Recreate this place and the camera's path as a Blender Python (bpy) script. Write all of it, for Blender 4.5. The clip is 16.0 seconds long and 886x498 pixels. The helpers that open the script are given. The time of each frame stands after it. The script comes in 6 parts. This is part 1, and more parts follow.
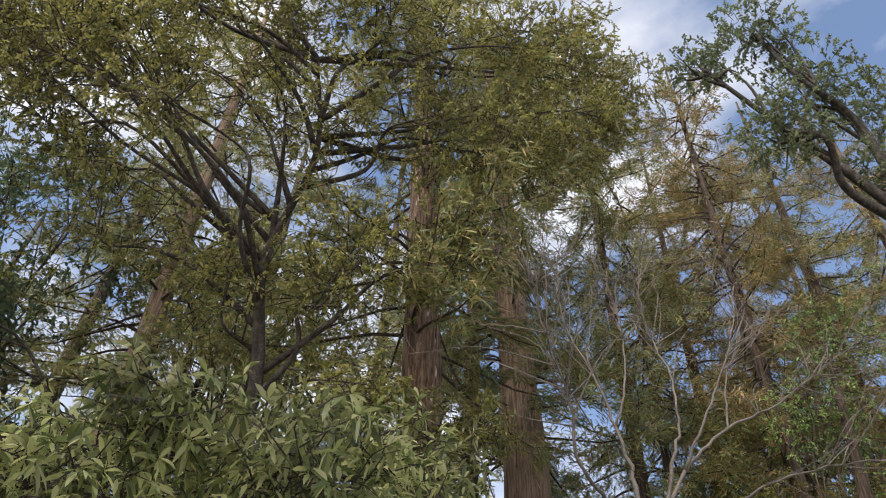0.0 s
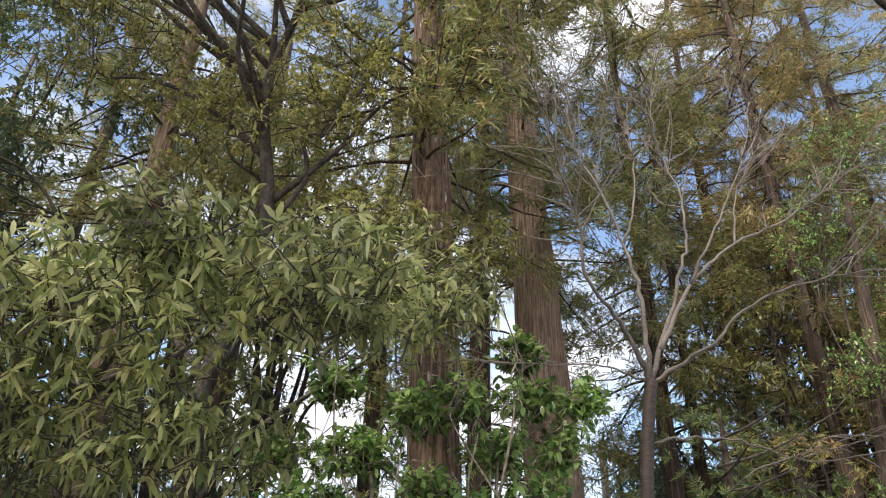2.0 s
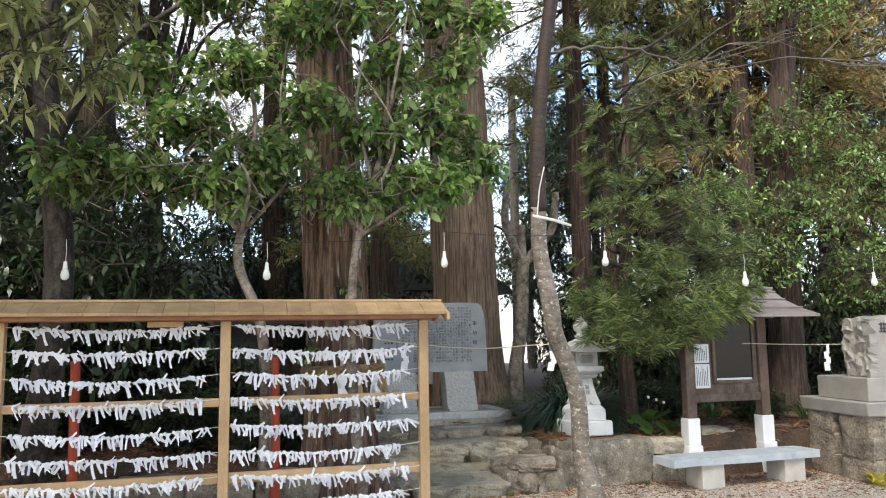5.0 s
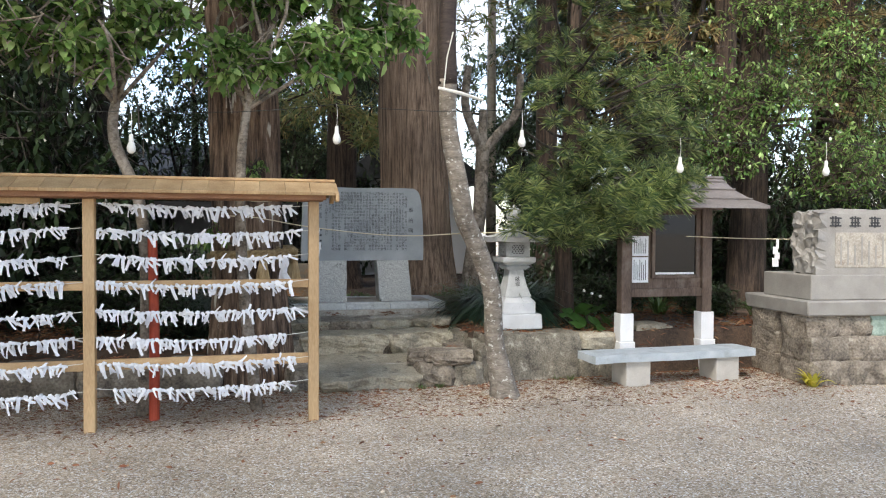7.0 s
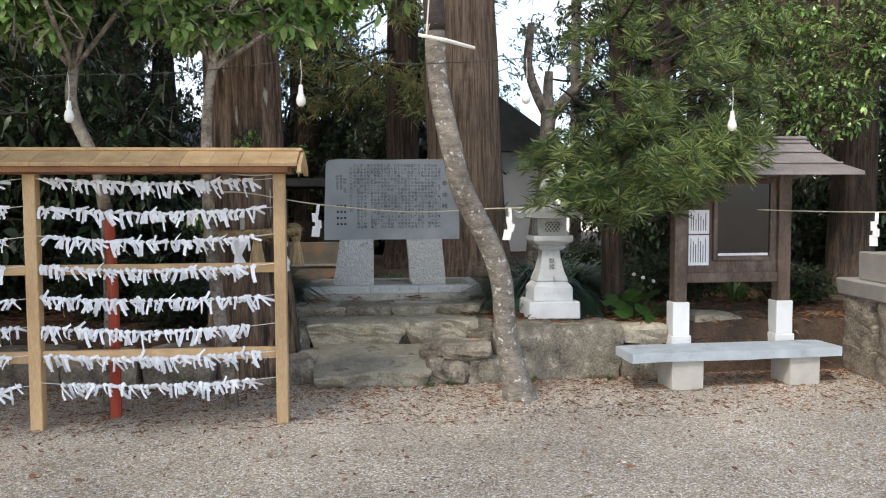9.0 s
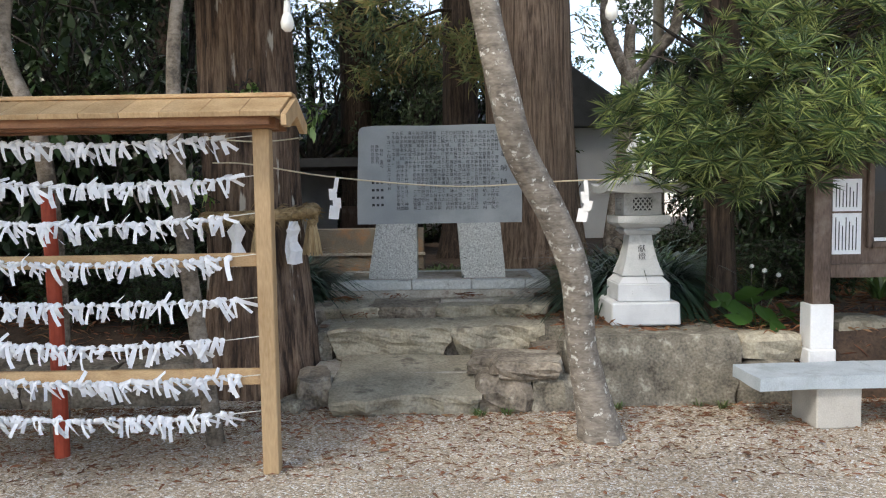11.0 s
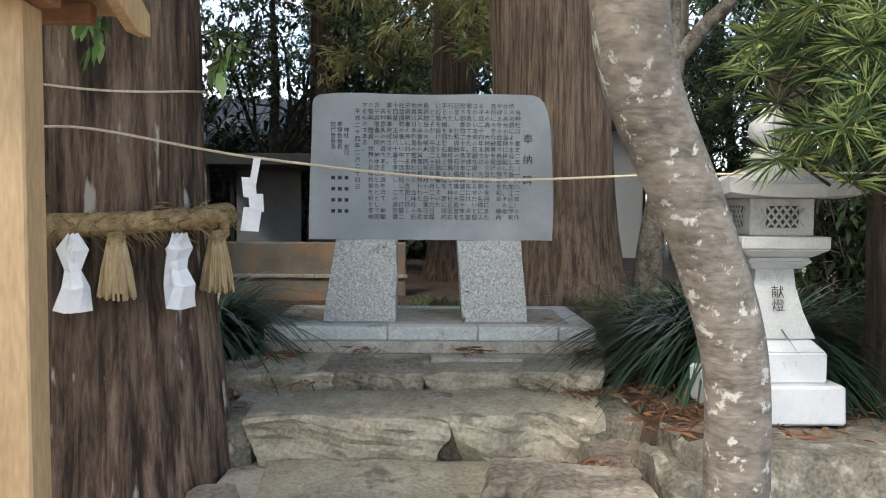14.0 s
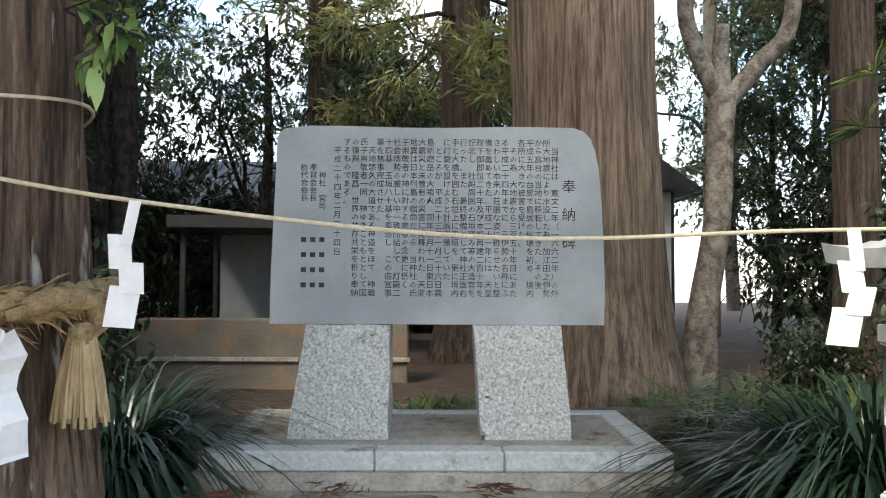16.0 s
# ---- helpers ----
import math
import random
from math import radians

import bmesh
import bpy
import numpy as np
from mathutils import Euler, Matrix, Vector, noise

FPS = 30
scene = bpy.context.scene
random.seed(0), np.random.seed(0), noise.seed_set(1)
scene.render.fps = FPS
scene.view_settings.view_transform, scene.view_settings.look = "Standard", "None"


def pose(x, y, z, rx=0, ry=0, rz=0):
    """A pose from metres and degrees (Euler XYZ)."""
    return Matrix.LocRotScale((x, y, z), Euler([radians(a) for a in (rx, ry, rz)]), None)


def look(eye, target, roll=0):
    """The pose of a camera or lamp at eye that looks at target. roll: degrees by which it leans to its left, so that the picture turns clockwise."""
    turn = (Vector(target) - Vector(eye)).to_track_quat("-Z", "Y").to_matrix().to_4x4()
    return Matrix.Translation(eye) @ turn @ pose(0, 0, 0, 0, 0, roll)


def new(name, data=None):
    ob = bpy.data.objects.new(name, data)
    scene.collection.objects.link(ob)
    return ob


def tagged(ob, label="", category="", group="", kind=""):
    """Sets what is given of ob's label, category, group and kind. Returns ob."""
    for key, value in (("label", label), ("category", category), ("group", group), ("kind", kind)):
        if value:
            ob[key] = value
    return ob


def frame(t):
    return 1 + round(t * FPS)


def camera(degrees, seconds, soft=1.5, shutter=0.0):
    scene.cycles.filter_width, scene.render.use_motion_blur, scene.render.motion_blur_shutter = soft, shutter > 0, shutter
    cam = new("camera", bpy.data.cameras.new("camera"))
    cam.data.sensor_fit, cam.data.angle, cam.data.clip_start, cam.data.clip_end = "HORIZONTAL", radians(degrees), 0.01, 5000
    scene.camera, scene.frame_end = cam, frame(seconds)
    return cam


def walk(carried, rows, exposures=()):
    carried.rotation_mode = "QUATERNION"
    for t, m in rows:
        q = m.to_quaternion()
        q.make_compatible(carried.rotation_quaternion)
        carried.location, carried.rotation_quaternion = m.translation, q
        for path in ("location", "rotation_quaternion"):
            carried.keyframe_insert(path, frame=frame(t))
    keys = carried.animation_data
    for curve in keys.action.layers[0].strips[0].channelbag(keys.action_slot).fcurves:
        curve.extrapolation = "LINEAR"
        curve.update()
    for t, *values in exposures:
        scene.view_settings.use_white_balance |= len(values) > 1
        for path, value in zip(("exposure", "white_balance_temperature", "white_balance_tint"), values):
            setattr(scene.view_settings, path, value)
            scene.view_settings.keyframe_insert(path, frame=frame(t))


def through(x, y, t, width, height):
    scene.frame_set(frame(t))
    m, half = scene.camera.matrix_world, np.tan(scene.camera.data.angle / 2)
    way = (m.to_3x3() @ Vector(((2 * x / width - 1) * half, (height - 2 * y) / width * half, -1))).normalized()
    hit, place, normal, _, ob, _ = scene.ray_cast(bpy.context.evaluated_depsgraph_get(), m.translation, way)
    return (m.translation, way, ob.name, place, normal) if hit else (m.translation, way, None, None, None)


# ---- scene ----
cam = camera(61.3, 16.0, 1.1)
PATH = [
    (0, (0.608, 0.326, 2.001), (0.816, 1.71, 3.429), 3.5),
    (0.5, (0.595, 0.361, 1.982), (0.799, 1.819, 3.336), 3.5),
    (1, (0.594, 0.372, 1.967), (0.799, 1.897, 3.245), 3.1),
    (1.5, (0.616, 0.394, 1.959), (0.838, 1.989, 3.145), 2.6),
    (2, (0.657, 0.444, 1.96), (0.901, 2.108, 3.043), 2.1),
    (2.5, (0.695, 0.52, 1.943), (0.957, 2.253, 2.907), 1.7),
    (3, (0.749, 0.572, 1.915), (1.031, 2.374, 2.737), 1.2),
    (3.5, (0.804, 0.628, 1.861), (1.137, 2.484, 2.528), 0.8),
    (4, (0.977, 0.7, 1.832), (1.345, 2.6, 2.334), 0.4),
    (4.5, (1.053, 0.872, 1.781), (1.485, 2.791, 2.142), -0.3),
    (5, (1.114, 1.051, 1.727), (1.627, 2.969, 1.97), -0.9),
    (5.2, (1.186, 1.077, 1.719), (1.725, 2.992, 1.924), -0.9),
    (7.3, (2.523, 1.483, 1.655), (2.989, 3.427, 1.586), 0.4),
    (7.5, (2.703, 1.516, 1.68), (3.135, 3.467, 1.596), 0.4),
    (8, (3.032, 1.688, 1.69), (3.385, 3.654, 1.588), 0.3),
    (8.5, (3.261, 1.963, 1.673), (3.526, 3.943, 1.568), 0.0),
    (9, (3.511, 2.266, 1.654), (3.691, 4.255, 1.547), -0.3),
    (9.5, (3.662, 2.639, 1.627), (3.776, 4.632, 1.51), -0.5),
    (10, (3.749, 3.086, 1.621), (3.804, 5.081, 1.494), -0.8),
    (10.2, (3.794, 3.277, 1.606), (3.83, 5.272, 1.471), -0.9),
    (12.3, (3.709, 4.982, 1.492), (3.677, 6.976, 1.352), -0.7),
    (12.5, (3.689, 5.156, 1.497), (3.673, 7.151, 1.354), -0.5),
    (13, (3.715, 5.574, 1.489), (3.728, 7.569, 1.343), -0.2),
    (13.5, (3.742, 5.994, 1.477), (3.768, 7.989, 1.344), 0.1),
    (14, (3.693, 6.423, 1.487), (3.736, 8.42, 1.382), 0.4),
    (14.5, (3.718, 6.83, 1.462), (3.758, 8.828, 1.399), 0.6),
    (15, (3.74, 7.253, 1.462), (3.767, 9.253, 1.441), 0.6),
    (15.5, (3.703, 7.611, 1.486), (3.733, 9.611, 1.514), 0.4),
    (16, (3.712, 7.805, 1.52), (3.731, 9.804, 1.593), 0.3),
]
EXPOSURE = [(0.0, 0.8, 6800, 13), (2.0, 1.2, 6800, 12), (3.5, 1.45, 6750, 10), (5.0, 1.45, 6700, 9), (7.5, 1.4, 6600, 10), (9.0, 1.35, 6600, 10), (10.0, 1.35, 6600, 10), (12.5, 1.45, 6600, 9), (14.5, 1.85, 6750, 9), (16.0, 2.1, 6800, 8)]
walk(cam, [(t, look(eye, target, roll)) for t, eye, target, roll in PATH], EXPOSURE)

# ---- world, sun ----
SUN_ELEVATION, SUN_ROTATION = radians(46), radians(215)
world = bpy.data.worlds.new("sky")
scene.world = world
world.use_nodes = True
wn, wl = world.node_tree.nodes, world.node_tree.links
sky = wn.new("ShaderNodeTexSky")
sky.sky_type, sky.sun_disc = "NISHITA", False
sky.sun_elevation, sky.sun_rotation = SUN_ELEVATION, SUN_ROTATION
coord = wn.new("ShaderNodeTexCoord")
stretch = wn.new("ShaderNodeMapping")
stretch.inputs["Scale"].default_value = (1.0, 1.0, 2.2)
clouds = wn.new("ShaderNodeTexNoise")
clouds.inputs["Scale"].default_value, clouds.inputs["Detail"].default_value = 2.3, 7.0
cover = wn.new("ShaderNodeValToRGB")
cover.color_ramp.elements[0].position, cover.color_ramp.elements[1].position = 0.47, 0.60
cloud_mix = wn.new("ShaderNodeMix")
cloud_mix.data_type = "RGBA"
cloud_mix.inputs[7].default_value = (3.6, 3.85, 4.3, 1)
wl.new(coord.outputs["Generated"], stretch.inputs["Vector"])
wl.new(stretch.outputs["Vector"], clouds.inputs["Vector"])
wl.new(clouds.outputs["Fac"], cover.inputs["Fac"])
wl.new(cover.outputs["Color"], cloud_mix.inputs[0])
wl.new(sky.outputs["Color"], cloud_mix.inputs[6])
wl.new(cloud_mix.outputs[2], wn["Background"].inputs["Color"])
wn["Background"].inputs["Strength"].default_value = 0.15
sun_data = bpy.data.lights.new("sun", "SUN")
sun_data.energy, sun_data.angle, sun_data.color = 3.0, radians(18), (1.0, 0.95, 0.86)
sun = new("sun", sun_data)
sun_dir = Vector((math.sin(SUN_ROTATION) * math.cos(SUN_ELEVATION), math.cos(SUN_ROTATION) * math.cos(SUN_ELEVATION), math.sin(SUN_ELEVATION)))
sun.matrix_world = look(sun_dir * 60, (0, 0, 0))


# ---- materials ----
def surface(name, low, high, rough=0.8, scale=6.0, stretch_z=1.0, bump=0.3, bump_scale=60.0, metal=0.0, stain=None, stain_scale=1.5, stain_at=(0.55, 0.7), per_object=0.0, distance=0.01, coords="Object"):
    """Two-scale procedural surface: coarse variation, fine grain with bump, optional stains."""
    m = bpy.data.materials.new(name)
    m.use_nodes = True
    n, l = m.node_tree.nodes, m.node_tree.links
    p = n["Principled BSDF"]
    p.inputs["Roughness"].default_value, p.inputs["Metallic"].default_value = rough, metal
    tc, mp = n.new("ShaderNodeTexCoord"), n.new("ShaderNodeMapping")
    mp.inputs["Scale"].default_value = (1, 1, stretch_z)
    l.new(tc.outputs[coords], mp.inputs["Vector"])
    big, fine = n.new("ShaderNodeTexNoise"), n.new("ShaderNodeTexNoise")
    big.inputs["Scale"].default_value, big.inputs["Detail"].default_value = scale, 5
    fine.inputs["Scale"].default_value, fine.inputs["Detail"].default_value = bump_scale, 6
    l.new(mp.outputs[0], big.inputs["Vector"]), l.new(mp.outputs[0], fine.inputs["Vector"])
    mixv = n.new("ShaderNodeMath")
    mixv.operation = "MULTIPLY_ADD"
    mixv.inputs[1].default_value = 0.55
    half = n.new("ShaderNodeMath")
    half.operation = "MULTIPLY"
    half.inputs[1].default_value = 0.45
    l.new(fine.outputs["Fac"], half.inputs[0])
    l.new(big.outputs["Fac"], mixv.inputs[0]), l.new(half.outputs[0], mixv.inputs[2])
    ramp = n.new("ShaderNodeValToRGB")
    ramp.color_ramp.elements[0].position, ramp.color_ramp.elements[1].position = 0.34, 0.66
    ramp.color_ramp.elements[0].color, ramp.color_ramp.elements[1].color = (*low, 1), (*high, 1)
    l.new(mixv.outputs[0], ramp.inputs["Fac"])
    colour = ramp.outputs["Color"]
    if stain:
        st, sr, sm = n.new("ShaderNodeTexNoise"), n.new("ShaderNodeValToRGB"), n.new("ShaderNodeMix")
        st.inputs["Scale"].default_value, st.inputs["Detail"].default_value = stain_scale, 8
        st.inputs["Roughness"].default_value = 0.65
        l.new(tc.outputs[coords], st.inputs["Vector"])
        sr.color_ramp.elements[0].position, sr.color_ramp.elements[1].position = stain_at
        sm.data_type = "RGBA"
        l.new(st.outputs["Fac"], sr.inputs["Fac"]), l.new(sr.outputs["Color"], sm.inputs[0])
        l.new(colour, sm.inputs[6])
        sm.inputs[7].default_value = (*stain, 1)
        colour = sm.outputs[2]
    if per_object:
        info, rng, hsv = n.new("ShaderNodeObjectInfo"), n.new("ShaderNodeMapRange"), n.new("ShaderNodeHueSaturation")
        rng.inputs["To Min"].default_value, rng.inputs["To Max"].default_value = 1 - per_object, 1 + per_object
        l.new(info.outputs["Random"], rng.inputs["Value"]), l.new(rng.outputs[0], hsv.inputs["Value"])
        l.new(colour, hsv.inputs["Color"])
        colour = hsv.outputs["Color"]
    l.new(colour, p.inputs["Base Color"])
    b = n.new("ShaderNodeBump")
    b.inputs["Strength"].default_value, b.inputs["Distance"].default_value = bump, distance
    l.new(mixv.outputs[0], b.inputs["Height"]), l.new(b.outputs[0], p.inputs["Normal"])
    return m


def leaf_material(name, colours, rough=0.45, through=0.35):
    """Leaf: colour by leaf, gloss and light passing through."""
    m = bpy.data.materials.new(name)
    m.use_nodes = True
    n, l = m.node_tree.nodes, m.node_tree.links
    p, out = n["Principled BSDF"], n["Material Output"]
    g, r = n.new("ShaderNodeNewGeometry"), n.new("ShaderNodeValToRGB")
    r.color_ramp.interpolation = "LINEAR"
    while len(r.color_ramp.elements) < len(colours):
        r.color_ramp.elements.new(0.5)
    for k, (e, c) in enumerate(zip(r.color_ramp.elements, colours)):
        e.position, e.color = k / (len(colours) - 1), (*c, 1)
    l.new(g.outputs["Random Per Island"], r.inputs["Fac"])
    tc, ns, hsv, mr = n.new("ShaderNodeTexCoord"), n.new("ShaderNodeTexNoise"), n.new("ShaderNodeHueSaturation"), n.new("ShaderNodeMapRange")
    ns.inputs["Scale"].default_value = 0.8
    l.new(tc.outputs["Object"], ns.inputs["Vector"]), l.new(ns.outputs["Fac"], mr.inputs["Value"])
    mr.inputs["From Min"].default_value, mr.inputs["From Max"].default_value = 0.3, 0.7
    mr.inputs["To Min"].default_value, mr.inputs["To Max"].default_value = 0.55, 1.45
    l.new(mr.outputs[0], hsv.inputs["Value"]), l.new(r.outputs["Color"], hsv.inputs["Color"])
    l.new(hsv.outputs["Color"], p.inputs["Base Color"])
    p.inputs["Roughness"].default_value = rough
    t, mix = n.new("ShaderNodeBsdfTranslucent"), n.new("ShaderNodeMixShader")
    warm = n.new("ShaderNodeHueSaturation")
    warm.inputs["Hue"].default_value, warm.inputs["Value"].default_value = 0.48, 1.5
    l.new(hsv.outputs["Color"], warm.inputs["Color"]), l.new(warm.outputs["Color"], t.inputs["Color"])
    mix.inputs[0].default_value = through
    l.new(p.outputs[0], mix.inputs[1]), l.new(t.outputs[0], mix.inputs[2]), l.new(mix.outputs[0], out.inputs["Surface"])
    return m


def bark_material(name, low, high, crack, across=26.0, along=1.6, pale=None, bump=0.9):
    """Fibrous bark with long vertical cracks and pale worn patches."""
    m = bpy.data.materials.new(name)
    m.use_nodes = True
    n, l = m.node_tree.nodes, m.node_tree.links
    p = n["Principled BSDF"]
    p.inputs["Roughness"].default_value = 0.9
    tc, mp = n.new("ShaderNodeTexCoord"), n.new("ShaderNodeMapping")
    mp.inputs["Scale"].default_value = (across, across, along)
    l.new(tc.outputs["Object"], mp.inputs["Vector"])
    f, v = n.new("ShaderNodeTexNoise"), n.new("ShaderNodeTexNoise")
    f.inputs["Scale"].default_value, f.inputs["Detail"].default_value, f.inputs["Distortion"].default_value = 1.0, 7, 0.5
    v.inputs["Scale"].default_value, v.inputs["Detail"].default_value = 1.1, 4
    l.new(mp.outputs[0], f.inputs["Vector"]), l.new(tc.outputs["Object"], v.inputs["Vector"])
    r = n.new("ShaderNodeValToRGB")
    r.color_ramp.elements[0].position, r.color_ramp.elements[1].position = 0.4, 0.6
    r.color_ramp.elements[0].color, r.color_ramp.elements[1].color = (*crack, 1), (*high, 1)
    e = r.color_ramp.elements.new(0.48)
    e.color = (*low, 1)
    mp3, f2, blend = n.new("ShaderNodeMapping"), n.new("ShaderNodeTexNoise"), n.new("ShaderNodeMix")
    mp3.inputs["Scale"].default_value = (across * 3.1, across * 3.1, along * 5.5)
    f2.inputs["Scale"].default_value, f2.inputs["Detail"].default_value, f2.inputs["Roughness"].default_value = 1.0, 6, 0.7
    l.new(tc.outputs["Object"], mp3.inputs["Vector"]), l.new(mp3.outputs[0], f2.inputs["Vector"])
    blend.inputs[0].default_value = 0.45
    l.new(f.outputs["Fac"], blend.inputs[2]), l.new(f2.outputs["Fac"], blend.inputs[3])
    l.new(blend.outputs[0], r.inputs["Fac"])
    colour = r.outputs["Color"]
    hsv, mr = n.new("ShaderNodeHueSaturation"), n.new("ShaderNodeMapRange")
    mr.inputs["From Min"].default_value, mr.inputs["From Max"].default_value = 0.3, 0.7
    mr.inputs["To Min"].default_value, mr.inputs["To Max"].default_value = 0.65, 1.3
    l.new(v.outputs["Fac"], mr.inputs["Value"]), l.new(mr.outputs[0], hsv.inputs["Value"]), l.new(colour, hsv.inputs["Color"])
    colour = hsv.outputs["Color"]
    if pale:
        mp2, s, sr, mx = n.new("ShaderNodeMapping"), n.new("ShaderNodeTexNoise"), n.new("ShaderNodeValToRGB"), n.new("ShaderNodeMix")
        mp2.inputs["Scale"].default_value = (14, 14, 3)
        l.new(tc.outputs["Object"], mp2.inputs["Vector"]), l.new(mp2.outputs[0], s.inputs["Vector"])
        s.inputs["Scale"].default_value, s.inputs["Detail"].default_value = 0.8, 6
        sr.color_ramp.elements[0].position, sr.color_ramp.elements[1].position = 0.64, 0.69
        l.new(s.outputs["Fac"], sr.inputs["Fac"])
        mx.data_type = "RGBA"
        l.new(sr.outputs["Color"], mx.inputs[0]), l.new(colour, mx.inputs[6])
        mx.inputs[7].default_value = (*pale, 1)
        colour = mx.outputs[2]
    l.new(colour, p.inputs["Base Color"])
    b = n.new("ShaderNodeBump")
    b.inputs["Strength"].default_value, b.inputs["Distance"].default_value = bump, 0.03
    l.new(blend.outputs[0], b.inputs["Height"]), l.new(b.outputs[0], p.inputs["Normal"])
    return m


M = {}


def gravel_material():
    """Angular chips: a colour for each chip, dark joints and relief."""
    m = bpy.data.materials.new("gravel")
    m.use_nodes = True
    n, l = m.node_tree.nodes, m.node_tree.links
    p = n["Principled BSDF"]
    p.inputs["Roughness"].default_value = 0.95
    tc, warp, add = n.new("ShaderNodeTexCoord"), n.new("ShaderNodeTexNoise"), n.new("ShaderNodeVectorMath")
    warp.inputs["Scale"].default_value, warp.inputs["Detail"].default_value = 40, 2
    scale = n.new("ShaderNodeVectorMath")
    scale.operation, scale.inputs["Scale"].default_value = "SCALE", 0.02
    l.new(tc.outputs["Object"], warp.inputs["Vector"]), l.new(warp.outputs["Color"], scale.inputs[0])
    l.new(tc.outputs["Object"], add.inputs[0]), l.new(scale.outputs[0], add.inputs[1])
    chips, joints, drift = n.new("ShaderNodeTexVoronoi"), n.new("ShaderNodeTexVoronoi"), n.new("ShaderNodeTexNoise")
    for v in (chips, joints):
        v.inputs["Scale"].default_value = 88
        l.new(add.outputs[0], v.inputs["Vector"])
    joints.feature = "DISTANCE_TO_EDGE"
    ramp = n.new("ShaderNodeValToRGB")
    for e, c in zip((ramp.color_ramp.elements[0], ramp.color_ramp.elements[1], ramp.color_ramp.elements.new(0.35), ramp.color_ramp.elements.new(0.7)), ((0.28, 0.215, 0.15), (0.86, 0.74, 0.585), (0.56, 0.45, 0.33), (0.7, 0.58, 0.44))):
        e.color = (*c, 1)
    sep = n.new("ShaderNodeSeparateColor")
    l.new(chips.outputs["Color"], sep.inputs[0]), l.new(sep.outputs[0], ramp.inputs["Fac"])
    gap = n.new("ShaderNodeMapRange")
    gap.inputs["From Max"].default_value, gap.inputs["To Min"].default_value = 0.12, 0.62
    l.new(joints.outputs["Distance"], gap.inputs["Value"])
    drift.inputs["Scale"].default_value, drift.inputs["Detail"].default_value = 0.9, 6
    l.new(tc.outputs["Object"], drift.inputs["Vector"])
    dr = n.new("ShaderNodeMapRange")
    dr.inputs["From Min"].default_value, dr.inputs["From Max"].default_value = 0.3, 0.7
    dr.inputs["To Min"].default_value, dr.inputs["To Max"].default_value = 0.72, 1.15
    l.new(drift.outputs["Fac"], dr.inputs["Value"])
    mul, hsv = n.new("ShaderNodeMath"), n.new("ShaderNodeHueSaturation")
    mul.operation = "MULTIPLY"
    l.new(gap.outputs[0], mul.inputs[0]), l.new(dr.outputs[0], mul.inputs[1]), l.new(mul.outputs[0], hsv.inputs["Value"])
    l.new(ramp.outputs["Color"], hsv.inputs["Color"]), l.new(hsv.outputs["Color"], p.inputs["Base Color"])
    b = n.new("ShaderNodeBump")
    b.inputs["Strength"].default_value, b.inputs["Distance"].default_value = 0.6, 0.008
    hgt = n.new("ShaderNodeMath")
    hgt.operation = "MULTIPLY_ADD"
    hgt.inputs[1].default_value = 3.0
    l.new(joints.outputs["Distance"], hgt.inputs[0]), l.new(sep.outputs[1], hgt.inputs[2])
    l.new(hgt.outputs[0], b.inputs["Height"]), l.new(b.outputs[0], p.inputs["Normal"])
    return m


M["gravel"] = gravel_material()
M["pebble"] = leaf_material("pebble", [(0.2, 0.16, 0.12), (0.46, 0.385, 0.295), (0.6, 0.51, 0.4), (0.33, 0.27, 0.2), (0.7, 0.61, 0.49)], 0.9, 0.0)
M["soil"] = surface("soil", (0.028, 0.019, 0.013), (0.11, 0.068, 0.045), 0.95, 5, bump=0.9, bump_scale=45, distance=0.03)
M["litter"] = leaf_material("litter", [(0.16, 0.06, 0.03), (0.27, 0.12, 0.06), (0.2, 0.09, 0.045), (0.33, 0.2, 0.1)], 0.9, 0.1)
M["new_wood"] = surface("new_wood", (0.4, 0.25, 0.12), (0.62, 0.43, 0.24), 0.65, 7, 0.2, 0.2, 90, per_object=0.12)
M["new_wood_h"] = surface("new_wood_h", (0.38, 0.23, 0.11), (0.6, 0.41, 0.22), 0.65, 6, 3.0, 0.2, 70, per_object=0.12, stain=(0.3, 0.18, 0.09), stain_scale=2.5)
# rack timber in a darker brown, the roof's shade put into the colour
M["shaded_wood"] = surface("shaded_wood", (0.22, 0.1, 0.05), (0.36, 0.18, 0.09), 0.7, 6, 3, 0.2, 70)
M["old_wood"] = surface("old_wood", (0.07, 0.045, 0.033), (0.19, 0.135, 0.105), 0.8, 8, 0.25, 0.4, 80, stain=(0.25, 0.2, 0.17), stain_scale=3)
M["roof_metal"] = surface("roof_metal", (0.2, 0.17, 0.16), (0.33, 0.29, 0.27), 0.5, 4, 1, 0.15, 60, metal=0.3, stain=(0.16, 0.12, 0.1), stain_scale=2.5)
M["red_paint"] = surface("red_paint", (0.3, 0.035, 0.015), (0.45, 0.07, 0.03), 0.6, 8, 0.4, 0.2, 50, stain=(0.16, 0.03, 0.02), stain_scale=4)
M["paper"] = surface("paper", (0.72, 0.73, 0.78), (0.88, 0.88, 0.9), 0.8, 20, 1, 0.1, 60, per_object=0.07)
M["shide"] = surface("shide", (0.78, 0.78, 0.8), (0.88, 0.88, 0.9), 0.75, 10, 1, 0.1, 40)
M["string"] = surface("string", (0.5, 0.42, 0.28), (0.72, 0.63, 0.46), 0.85, 60, 1, 0.4, 300, distance=0.002)
